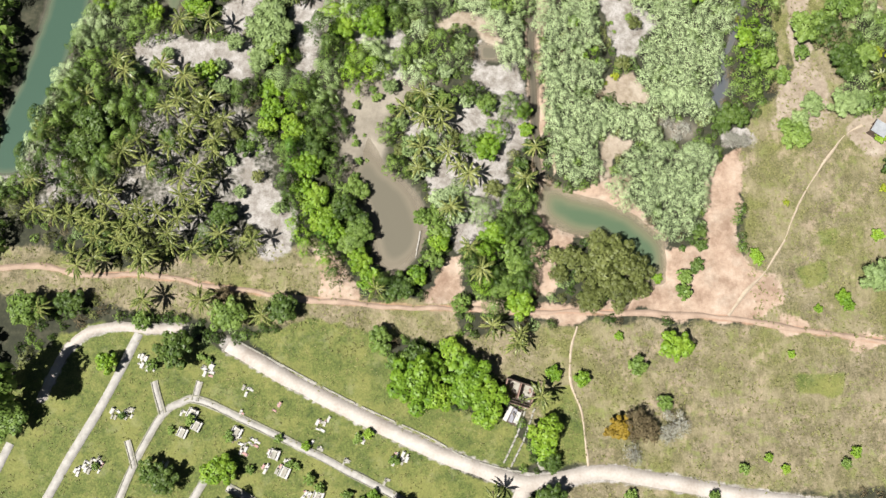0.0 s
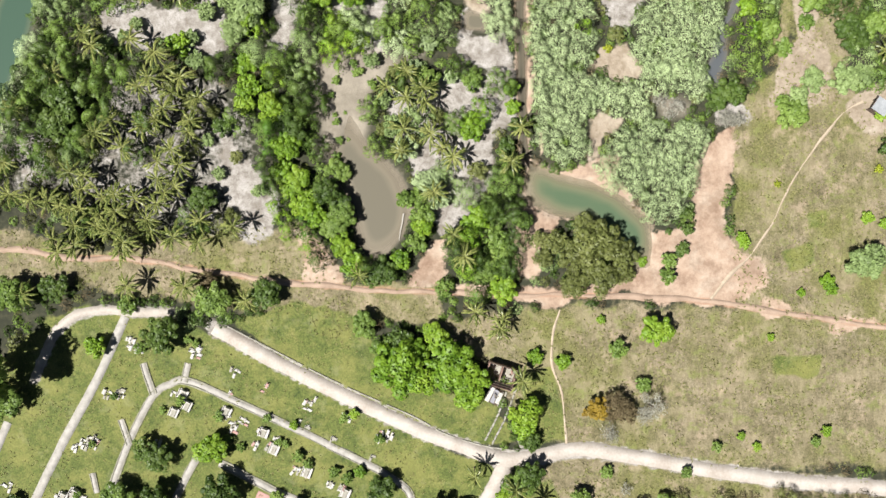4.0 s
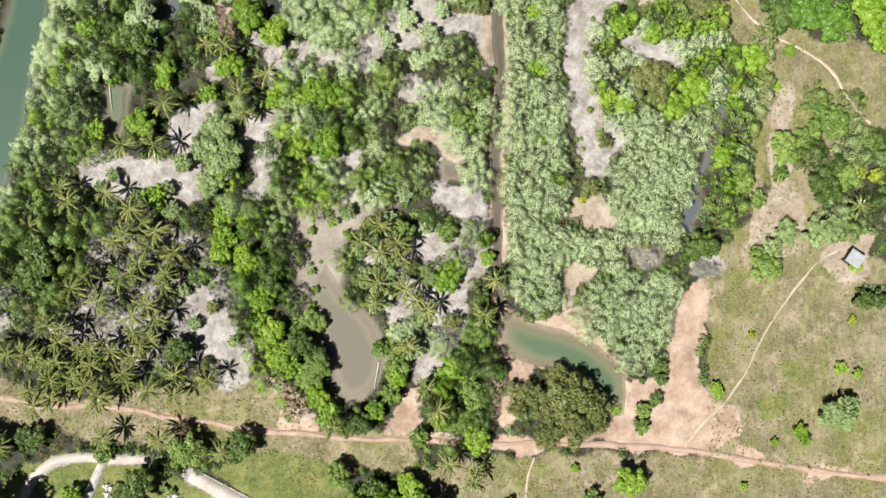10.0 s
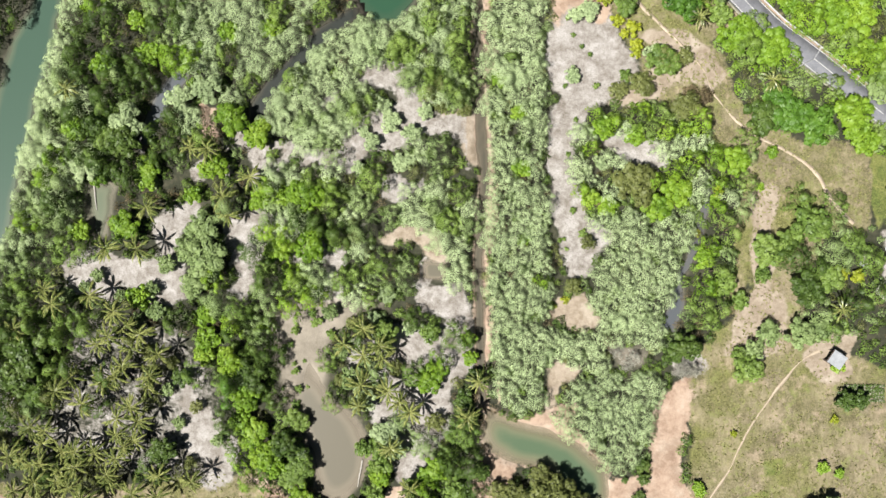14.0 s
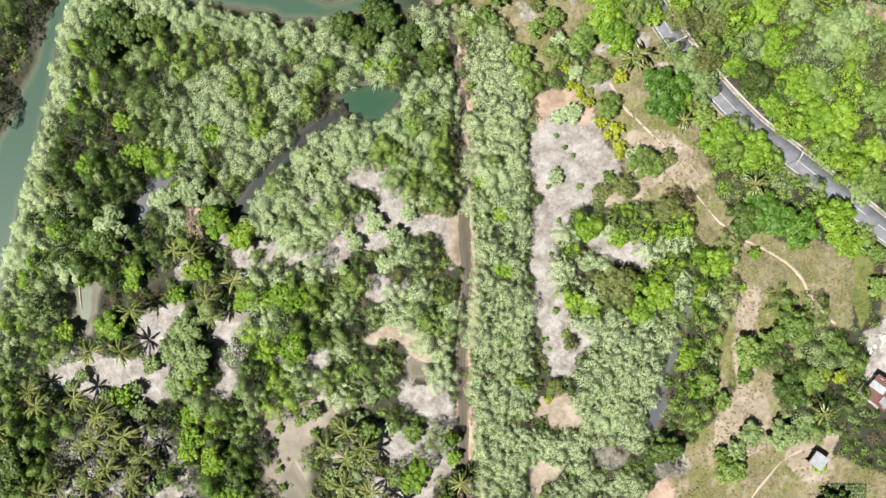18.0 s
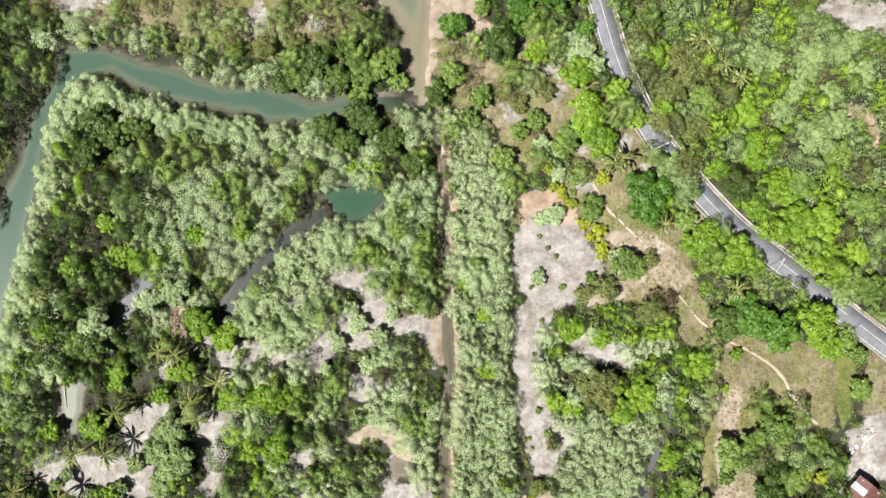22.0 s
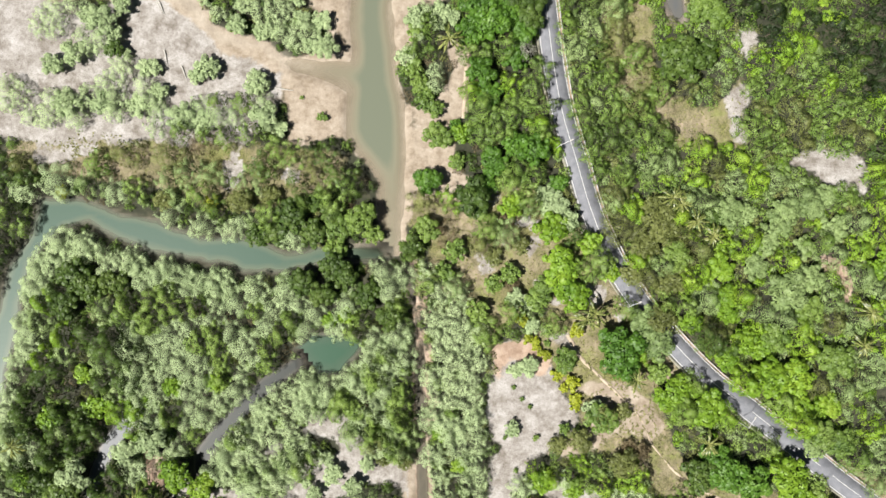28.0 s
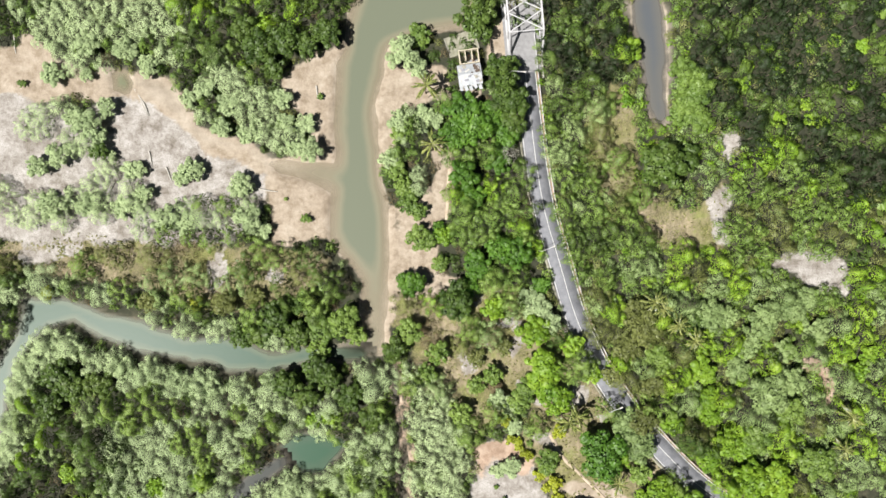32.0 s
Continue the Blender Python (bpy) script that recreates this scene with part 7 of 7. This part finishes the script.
for x, y in LAMPS:
    k = int(np.argmin(np.hypot(road_pts[:, 0] - x, road_pts[:, 1] - y)))
    d = road_pts[k] - np.array([x, y])
    base = road_pts[k] - d / (np.hypot(*d) + 1e-9) * 3.7
    street_lamp(base[0], base[1], math.atan2(d[1], d[0]))

# ---- steel truss bridge ----
(bx1, by1), (bx0, by0) = BRIDGE
heading = math.atan2(by1 - by0, bx1 - bx0)
bridge = thing("truss_bridge", "white steel truss bridge with crossed top bracing over the river", "bridge")
bridge.matrix_basis = Matrix.LocRotScale((bx0, by0, 0), Euler((0, 0, heading)), None)
PANEL, BAYS, HALF, TALL = 4.0, 12, 3.55, 5.2
piece("deck", box(PANEL * BAYS / 2 - 1.0, 0, 0.05, PANEL * BAYS + 5, 6.4, 0.3, 0, 0.03), GREYWASH, bridge, "worn grey concrete deck")
for s in (-1, 1):
    y = s * HALF
    piece("bottom_chord", bar((0, y, 0.25), (PANEL * BAYS, y, 0.25), 0.4), STEEL, bridge)
    piece("top_chord", bar((PANEL, y, TALL), (PANEL * (BAYS - 1), y, TALL), 0.36), STEEL, bridge)
    piece("end_post", bar((0, y, 0.25), (PANEL, y, TALL), 0.36), STEEL, bridge)
    piece("end_post", bar((PANEL * BAYS, y, 0.25), (PANEL * (BAYS - 1), y, TALL), 0.36), STEEL, bridge)
    piece("railing", both(bar((0, s * (HALF - 0.3), 1.1), (PANEL * BAYS, s * (HALF - 0.3), 1.1), 0.1), bar((0, s * (HALF - 0.3), 0.7), (PANEL * BAYS, s * (HALF - 0.3), 0.7), 0.08)), STEEL, bridge)
    piece("walkway", box(PANEL * BAYS / 2, s * (HALF + 0.45), 0.15, PANEL * BAYS, 0.6, 0.1, 0, 0.01), GREYWASH, bridge)
    for i in range(1, BAYS):
        piece("vertical", bar((i * PANEL, y, 0.25), (i * PANEL, y, TALL), 0.22), STEEL, bridge)
        if i < BAYS - 1:
            a, b = (0.25, TALL) if i % 2 else (TALL, 0.25)
            piece("diagonal", bar((i * PANEL, y, a), ((i + 1) * PANEL, y, b), 0.2), STEEL, bridge)
for i in range(1, BAYS):
    piece("top_strut", bar((i * PANEL, -HALF, TALL), (i * PANEL, HALF, TALL), 0.16), STEEL, bridge) if i in (1, BAYS - 1) else None
    if i < BAYS - 1:
        for s in (-1, 1):
            piece("top_brace", bar((i * PANEL, -s * HALF, TALL), ((i + 1) * PANEL, s * HALF, TALL), 0.2), STEEL, bridge)
for s in (-1, 1):
    piece("parapet", box(-2.6, s * 3.3, 0.45, 5.0, 0.3, 0.9, 0, 0.04), CONCRETE, bridge)
piece("abutment", box(0.4, 0, -1.0, 2.4, 8.4, 1.8, 0, 0.05), CONCRETE, bridge)

# ---- cemetery: paved ways, tombs, pavilion ----
for k, (wide, line) in enumerate(PAVED):
    way = thing("paved_walk", "narrow paved cemetery walk between mossy concrete curbs", "path", kind="structure")
    pts = curve_through(line, 1.0)
    ob = new("paving", ribbon("paving", pts, -wide / 2, wide / 2, 0.02 + 0.006 * k, 0.12, CONCRETE, 0.2, 60 + k))
    ob.parent = way
    for s in (-1, 1):
        ob = new("curb", ribbon("curb", pts, s * wide / 2 - 0.12, s * wide / 2 + 0.12, 0.13 + 0.005 * k, 0.3, CURB, 0.14, 80 + k))
        ob.parent = way


def tomb_model(k):
    root = thing("grave", ("whitewashed grave with a raised slab and headstone", "pale pink tiled grave with a headstone", "weathered grey stone grave with a headstone")[k], "grave", "graves of the cemetery")
    mat = (WHITE, PINK, STONE)[k]
    piece("plinth", box(0, 0, 0.08, 1.0, 2.0, 0.3, 0, 0.03), CONCRETE if k else WHITE, root)
    piece("slab", box(0, 0, 0.33, 0.8, 1.75, 0.22, 0, 0.04), mat, root)
    piece("headstone", both(box(0, 0.86, 0.75, 0.6, 0.14, 0.75, 0, 0.04), box(0, 0.86, 1.15, 0.36, 0.13, 0.2, 0, 0.04)), mat, root)
    return root


rng = np.random.RandomState(5)
tombs, first = {}, set()
row_turn = math.radians(-28)
for x, y, n, spread in GRAVE_PLOTS:
    for i in range(n + n // 2):
        k = int(rng.choice(3, p=(0.62, 0.14, 0.24)))
        a, d = 6.283 * i / n + rng.rand(), spread * (0.35 + 0.75 * rng.rand()) if n > 1 else 0
        px, py = x + d * math.cos(a), y + d * math.sin(a)
        if not free_of_ways(px, py, 0.7):
            continue
        s = 0.40 + 0.30 * rng.rand()
        m = Matrix.LocRotScale((px, py, land_height(px, py)), Euler((0, 0, row_turn + (1.571 if rng.rand() < 0.3 else 0) + 0.1 * rng.normal())), (s, s, s))
        if k not in tombs:
            tombs[k] = tomb_model(k)
            tombs[k].matrix_basis = m
        else:
            copy_thing(tombs[k], Matrix()).matrix_basis = m
for x, y in BIG_TOMBS:
    root = thing("family_tomb", "large whitewashed family tomb with a low wall", "grave", "family tombs")
    stand(root, x, y, row_turn + 0.1 * rng.normal())
    w, d = 1.7 + 0.5 * rng.rand(), 2.0 + 0.4 * rng.rand()
    piece("platform", box(0, 0, 0.12, w, d, 0.35, 0, 0.03), WHITE, root)
    for s in (-1, 1):
        piece("low_wall", box(s * w / 2, 0, 0.4, 0.15, d, 0.5, 0, 0.03), WHITE, root)
    piece("slab", box(0, -0.1, 0.42, 0.9, 1.8, 0.3, 0, 0.05), STONE, root)
    piece("headstone", box(0, d / 2 - 0.1, 0.75, w * 0.6, 0.18, 0.95, 0, 0.05), WHITE, root)

(mx0, my0), (mx1, my1) = MAUSOLEUM
turn = math.atan2(my1 - my0, mx1 - mx0)
long = math.hypot(mx1 - mx0, my1 - my0) + 1.0
pavilion = thing("cemetery_pavilion", "derelict concrete pavilion with a grey roof and bare front beams", "building")
pavilion.matrix_basis = Matrix.LocRotScale(((mx0 + mx1) / 2, (my0 + my1) / 2, 0), Euler((0, 0, turn)), None)
DEEP = 13.0
piece("floor_slab", box(0, -DEEP / 2, 0.05, long + 0.6, DEEP + 0.6, 0.5, 0, 0.05), CONCRETE, pavilion)
for s in (-1, 1):
    piece("side_wall", box(s * (long / 2 - 0.15), -DEEP / 2 - 1.0, 1.6, 0.25, DEEP - 2.5, 3.0, 0, 0.02), GREYWASH, pavilion)
piece("back_wall", box(0, -DEEP + 0.2, 1.6, long, 0.25, 3.0, 0, 0.02), GREYWASH, pavilion)
for i in range(7):
    x = -long / 2 + (i + 0.5) * long / 7
    piece("column", box(x, -0.3, 1.65, 0.3, 0.3, 3.1, 0, 0.03), WHITE, pavilion)
    piece("rafter", bar((x, 0.3, 3.3), (x, -3.0, 3.4), 0.16), WHITE if i % 2 else STONE, pavilion)
for y in (-0.3, -1.5, -2.6):
    piece("beam", bar((-long * 0.18, y, 3.25), (long / 2, y, 3.25), 0.18), WHITE, pavilion)
cols = 6
for r in range(2):
    for i in range(cols):
        x = -long / 2 + (i + 0.5) * long / cols
        y0 = -0.4 if i < 2 else -2.9
        y1 = -DEEP + 0.1
        a, b = (y0, (y0 + y1) / 2 + 0.1) if r == 0 else ((y0 + y1) / 2 - 0.1, y1)
        if r == 0 and i == cols - 1:
            continue
        piece("roof_panel", box(x, (a + b) / 2, 3.55 + 0.12 * math.sin(i * 2.1 + r), long / cols - 0.06, abs(b - a), 0.12, 0, 0.02), ROOFGREY, pavilion)
for i in range(14):
    piece("rubble", box(rng.uniform(1, long / 2 - 1), rng.uniform(-2.8, -0.6), 0.45, 0.6 + rng.rand(), 0.3 + 0.5 * rng.rand(), 0.3, rng.rand() * 3, 0.05), STONE if i % 2 else WHITE, pavilion)
walk_pts = curve_through(PINK_PATH, 0.8)
tagged(new("pink_forecourt", ribbon("pink_forecourt", walk_pts, -2.0, 2.0, 0.05, 0.15, PINK, 0.1, 9)), "faded pink paved forecourt of the pavilion", "pavement", kind="structure")

# ---- roadside walls ----
for line, label, high, wide in ((ROAD_WALL, "low weathered stone wall along the gravel road", 0.2, 0.3), (FENCE_WALL, "narrow pale concrete wall in the grass", 0.8, 0.3)):
    pts = curve_through(line, 1.4)
    holder = thing("low_wall", label, "wall")
    for a, b in zip(pts, pts[1:]):
        if rng.rand() < 0.12:
            continue
        d = b - a
        piece("block", box((a[0] + b[0]) / 2, (a[1] + b[1]) / 2, high / 2 - 0.1, np.hypot(*d) * 0.97, wide * (0.85 + 0.3 * rng.rand()), high + 0.2 + 0.08 * rng.rand(), math.atan2(d[1], d[0]), 0.03), STONE, holder)


# ---- houses and ruins ----
def roofless(name, label, corners, high, mat, inner, split=1):
    c, turn, a, b = frame_of(corners)
    root = thing(name, label, "ruin")
    stand(root, c[0], c[1], turn)
    piece("floor", box(0, 0, 0.02, a, b, 0.3, 0, 0.02), inner, root)
    for s in (-1, 1):
        piece("wall", box(0, s * (b / 2 - 0.1), high / 2, a, 0.2, high, 0, 0.02), mat, root)
        piece("wall", box(s * (a / 2 - 0.1), 0, high / 2 - 0.1, 0.2, b - 0.42, high - 0.2, 0, 0.02), mat, root)
    for k in range(split):
        x = -a / 2 + (k + 1) * a / (split + 1)
        piece("inner_wall", box(x, b * 0.12, high * 0.45, 0.18, b * 0.7, high * 0.9, 0, 0.02), mat, root)
    for k in range(9):
        piece("rubble", box(rng.uniform(-a / 2 + 0.6, a / 2 - 0.6), rng.uniform(-b / 2 + 0.6, b / 2 - 0.6), 0.28, 0.4 + 0.5 * rng.rand(), 0.3 + 0.4 * rng.rand(), 0.3, rng.rand() * 3, 0.05), STONE if k % 2 else BRICK, root)
    return root, a, b


root, a, b = roofless("roofless_house", "roofless brick house with dark timber beams and rubble", RUIN, 2.7, BRICK, STONE)
for k in range(3):
    piece("beam", bar((-a / 2, -b / 2 + 0.2 + k * 0.5 - 0.1, 2.78), (a / 2, -b / 2 + 0.2 + k * 0.5, 2.78), 0.14), DARKWOOD, root)
piece("wall_cap", box(0, b / 2 - 0.1, 2.73, a, 0.26, 0.08, 0, 0.01), DARKWOOD, root)
c, turn, a, b = frame_of(RUIN_ANNEX)
annex = thing("collapsed_annex", "collapsed annex with pale roof slabs beside the ruin", "ruin")
stand(annex, c[0], c[1], turn)
piece("floor", box(0, 0, 0.02, a, b, 0.3, 0, 0.02), DARKWOOD, annex)
for k in range(3):
    piece("roof_slab", box(-a / 2 + (k + 0.5) * a / 3, 0, 0.75 + 0.18 * (k % 2), a / 3 - 0.15, b * (0.95 - 0.12 * k), 0.1, 0.04 * (k - 1), 0.02), ROOFGREY if k % 2 else WHITE, annex)
for s in (-1, 1):
    piece("wall", box(s * (a / 2 - 0.1), 0, 0.4, 0.18, b * 0.9, 0.75, 0, 0.02), STONE, annex)
pts = curve_through(RUIN_WALK, 1.1)
walkway = thing("kerbed_walk", "grassy walk between two rows of pale stones", "path", kind="structure")
for s in (-1, 1):
    off = pts + sides(pts) * s * 0.85
    for p in off:
        piece("kerb_stone", box(p[0], p[1], 0.06, 1.02, 0.36, 0.35, math.atan2(*(pts[-1] - pts[0])[::-1]) + 0.1 * rng.normal(), 0.05), STONE if rng.rand() < 0.5 else CONCRETE, walkway)
for x, y in PALE_TANK:
    tank = thing("stone_shrine", "small pale stone shrine at the roadside", "shrine")
    stand(tank, x, y, 0.3)
    piece("base", box(0, 0, 0.2, 1.5, 2.3, 0.5, 0, 0.05), STONE, tank)
    piece("body", box(0, 0, 0.85, 1.0, 1.7, 0.9, 0, 0.05), WHITE, tank)
    piece("cap", box(0, 0, 1.36, 1.25, 1.95, 0.14, 0, 0.04), STONE, tank)

c, turn, a, b = frame_of(SHED)
shed = thing("shed", "small open shed with a white metal roof on bare clay", "shed")
stand(shed, c[0], c[1], turn)
for sx in (-1, 1):
    for sy in (-1, 1):
        piece("post", box(sx * (a / 2 - 0.15), sy * (b / 2 - 0.15), 1.15, 0.12, 0.12, 2.4, 0, 0.01), DARKWOOD, shed)
    piece("wall", box(sx * (a / 2 - 0.1), 0, 0.95, 0.06, b - 0.4, 1.9, 0, 0.01), DARKWOOD, shed)
for k in range(6):
    piece("roof_sheet", box(-a / 2 + (k + 0.5) * (a + 0.3) / 6 - 0.12, 0, 2.42 + 0.03 * (k % 2), (a + 0.3) / 6 + 0.05, b + 0.5, 0.04, 0, 0.0), ZINC, shed)
piece("ridge_board", bar((-a / 2 - 0.1, b / 2 + 0.2, 2.5), (a / 2 + 0.1, b / 2 + 0.2, 2.5), 0.14), DARKWOOD, shed)


def gable_house(name, label, corners, eave, rise, wall, roof, patch=None):
    c, turn, a, b = frame_of(corners)
    root = thing(name, label, "house")
    stand(root, c[0], c[1], turn)
    piece("floor", box(0, 0, 0.05, a - 0.3, b - 0.3, 0.4, 0, 0.03), CONCRETE, root)
    for s in (-1, 1):
        piece("wall", box(0, s * (b / 2 - 0.6), eave / 2, a - 0.9, 0.15, eave, 0, 0.01), wall, root)
        piece("gable_wall", box(s * (a / 2 - 0.55), 0, eave / 2 + 0.2, 0.15, b - 1.4, eave + 0.4, 0, 0.01), wall, root)
    rows = 7
    for s in (-1, 1):
        for k in range(rows):
            x = -a / 2 + (k + 0.5) * a / rows
            low, top = Vector((x, s * b / 2, eave - 0.05)), Vector((x, s * 0.05, eave + rise))
            mat = patch if patch and ((s < 0 and k in (1, 2)) or (s > 0 and k in (3, 4))) else roof
            piece("roof_sheet", bar(low, top, 0.05, a / rows - 0.02), mat, root, "pale roof sheet" if mat is patch else "")
    piece("ridge_cap", bar((-a / 2, 0, eave + rise + 0.04), (a / 2, 0, eave + rise + 0.04), 0.12, 0.3), roof, root)
    door = piece("door", box(0.5, -(b / 2 - 0.5), 1.05, 0.9, 0.08, 2.0, 0, 0.01), DARKWOOD, root)
    piece("door_handle", box(0.85, -(b / 2 - 0.44), 1.05, 0.12, 0.05, 0.04, 0, 0.01), STEEL, door)
    for x in (-a / 4, a / 3.4):
        window = piece("window", box(x, b / 2 - 0.5, 1.5, 0.9, 0.08, 1.0, 0, 0.01), DARKWOOD, root)
        piece("sill", box(x, b / 2 - 0.44, 0.98, 1.05, 0.16, 0.06, 0, 0.01), CONCRETE, window)
    return root


gable_house("cottage", "small house with a dark red-brown roof and pale patches", COTTAGE, 2.6, 0.9, WHITE, RUST, ZINC)
river_house = gable_house("river_house", "small house with a pale broken metal roof by the river", NORTH_HOUSE, 2.6, 0.5, WHITE, ZINC)
c, turn, a, b = frame_of(NORTH_HOUSE)
for k in range(16):
    x, y = rng.uniform(-a / 2 + 0.4, a / 2 - 0.4), rng.uniform(-b / 2 + 0.4, b / 2 - 0.4)
    piece("roof_patch", box(x, y, 2.66 + 0.5 * (1 - abs(y) / (b / 2)), 0.5 + 0.7 * rng.rand(), 0.3 + 0.6 * rng.rand(), 0.05, rng.rand() * 0.6, 0.01), (WHITE, STONE, ROOFGREY, DARKWOOD)[k % 4], river_house)
for k in range(5):
    piece("loose_sheet", box(-a / 2 + (k + 0.4) * a / 5, -b / 2 - 0.2 - 0.5 * rng.rand(), 2.45, 0.7, 0.8 + 0.5 * rng.rand(), 0.04, 0.3 * rng.normal(), 0.0), ZINC, river_house)
root, a, b = roofless("roofless_annex", "roofless cream-washed rooms beside the river house", NORTH_SHELL, 2.5, CREAM, GREYWASH, 2)
c, turn, a, b = frame_of(NORTH_SLAB)
terrace = thing("terrace_slab", "weathered dark concrete terrace with a low rim", "terrace")
stand(terrace, c[0], c[1], turn)
piece("slab", box(0, 0, 0.1, a, b, 0.4, 0, 0.03), CURB, terrace)
for s in (-1, 1):
    piece("rim", box(s * a / 2, 0, 0.35, 0.15, b, 0.3, 0, 0.02), STONE, terrace)
(fx, fy), (gx2, gy2) = NORTH_FENCE
fence = thing("board_fence", "dark board fence behind the river house", "fence")
for i in range(12):
    s = i / 11
    piece("board", box(fx + (gx2 - fx) * s, fy + (gy2 - fy) * s, 0.6, 0.42, 0.06, 1.4, math.atan2(gy2 - fy, gx2 - fx), 0.01), DARKWOOD, fence)

# ---- yard clutter by the cottage ----
for k, (x, y) in enumerate(SHEETS):
    pile = thing("sheet_pile", "loose pile of white sheets and boards on bare ground", "debris", "white debris by the cottage")
    stand(pile, x, y, 0.6 + 0.4 * rng.normal())
    for i in range(5 if k else 8):
        piece("sheet", box(rng.uniform(-0.8, 0.8), rng.uniform(-0.8, 0.8), 0.12 + 0.07 * i, 0.7 + 0.7 * rng.rand(), 0.4 + 0.4 * rng.rand(), 0.05, 1.5 * rng.rand(), 0.01), (WHITE, STONE, ZINC)[i % 3], pile)
c, turn, a, b = frame_of(GARDEN_BED)
bed = thing("garden_bed", "long dark garden bed with low planted ridges", "garden bed")
stand(bed, c[0], c[1], turn)
for i in range(5):
    y = -b / 2 + (i + 0.5) * b / 5
    piece("ridge", box(0, y, 0.08, a, b / 5 - 0.2, 0.35, 0, 0.12), CURB, bed)
    n = 160
    q = np.c_[rng.uniform(-a / 2, a / 2, n), y + 0.25 * rng.normal(size=n), np.full(n, 0.32) + 0.15 * rng.rand(n)]
    part("crop", leaves(q, rng.normal(size=(n, 3)) * 0.5 + np.array([0, 0, 1.0]), 0.22, rng, 0.45), LEAF["D"], bed, "low dark green crop")

# ---- logs and driftwood ----
for i in range(0, len(LOGS), 2):
    (x0, y0), (x1, y1) = LOGS[i:i + 2]
    z0, z1 = (max(land_height(*p), LEVEL) + 0.12 for p in ((x0, y0), (x1, y1)))
    co, q = tube([(0, 0, 0), (0.05, 0.04, 1), (-0.03, 0.05, 2), (0.02, -0.02, 3)], [0.2, 0.17, 0.13, 0.06], 7)
    span = Vector((x1 - x0, y1 - y0, z1 - z0))
    log = tagged(new("log", raw_mesh("log", co * np.array([1, 1, span.length / 3]), q, DEADWOOD, False)), "bleached fallen log lying at the water's edge", "log", "driftwood")
    log.matrix_basis = Matrix.Translation((x0, y0, z0)) @ span.to_track_quat("Z", "Y").to_matrix().to_4x4()

# ---- grass tufts ----
def grass(name, table, count, size, mat, label, seed):
    rng = np.random.RandomState(seed)
    pieces = []
    rings = list(table.values())
    areas = np.array([np.ptp(np.array(r), axis=0).prod() for r in rings])
    for ring, part_of in zip(rings, areas / areas.sum()):
        lo, hi = np.array(ring).min(0), np.array(ring).max(0)
        p = lo + rng.rand(int(count * part_of), 2) * (hi - lo)
        p = p[(inside(p[:, 0], p[:, 1], ring) > 0) & (np.abs(p[:, 0]) < 130)]
        p = p[value_noise(p[:, 0], p[:, 1], 4.0, seed) + 0.5 * rng.rand(len(p)) > 0.62]
        p = np.array([v for v in p if free_of_ways(v[0], v[1], 0.15)])
        if not len(p):
            continue
        for k in range(3):
            q = p + 0.12 * rng.normal(size=p.shape)
            z = land_heights(q) + 0.14
            c, f = leaves(np.c_[q, z], rng.normal(size=(len(q), 3)) * 0.6 + np.array([0, 0, 1.0]), size, rng, 0.3)
            pieces.append((c, f))
    tagged(new(name, raw_mesh(name, *joined(pieces), mat)), label, "grass", kind="stuff")


grass("meadow_grass", MEADOW, 30000, 0.30, GRASS_BLADES, "tufts of dry yellow-green meadow grass", 21)
grass("lawn_grass", LAWN, 9000, 0.22, GRASS_BLADES, "tufts of green cemetery grass", 22)
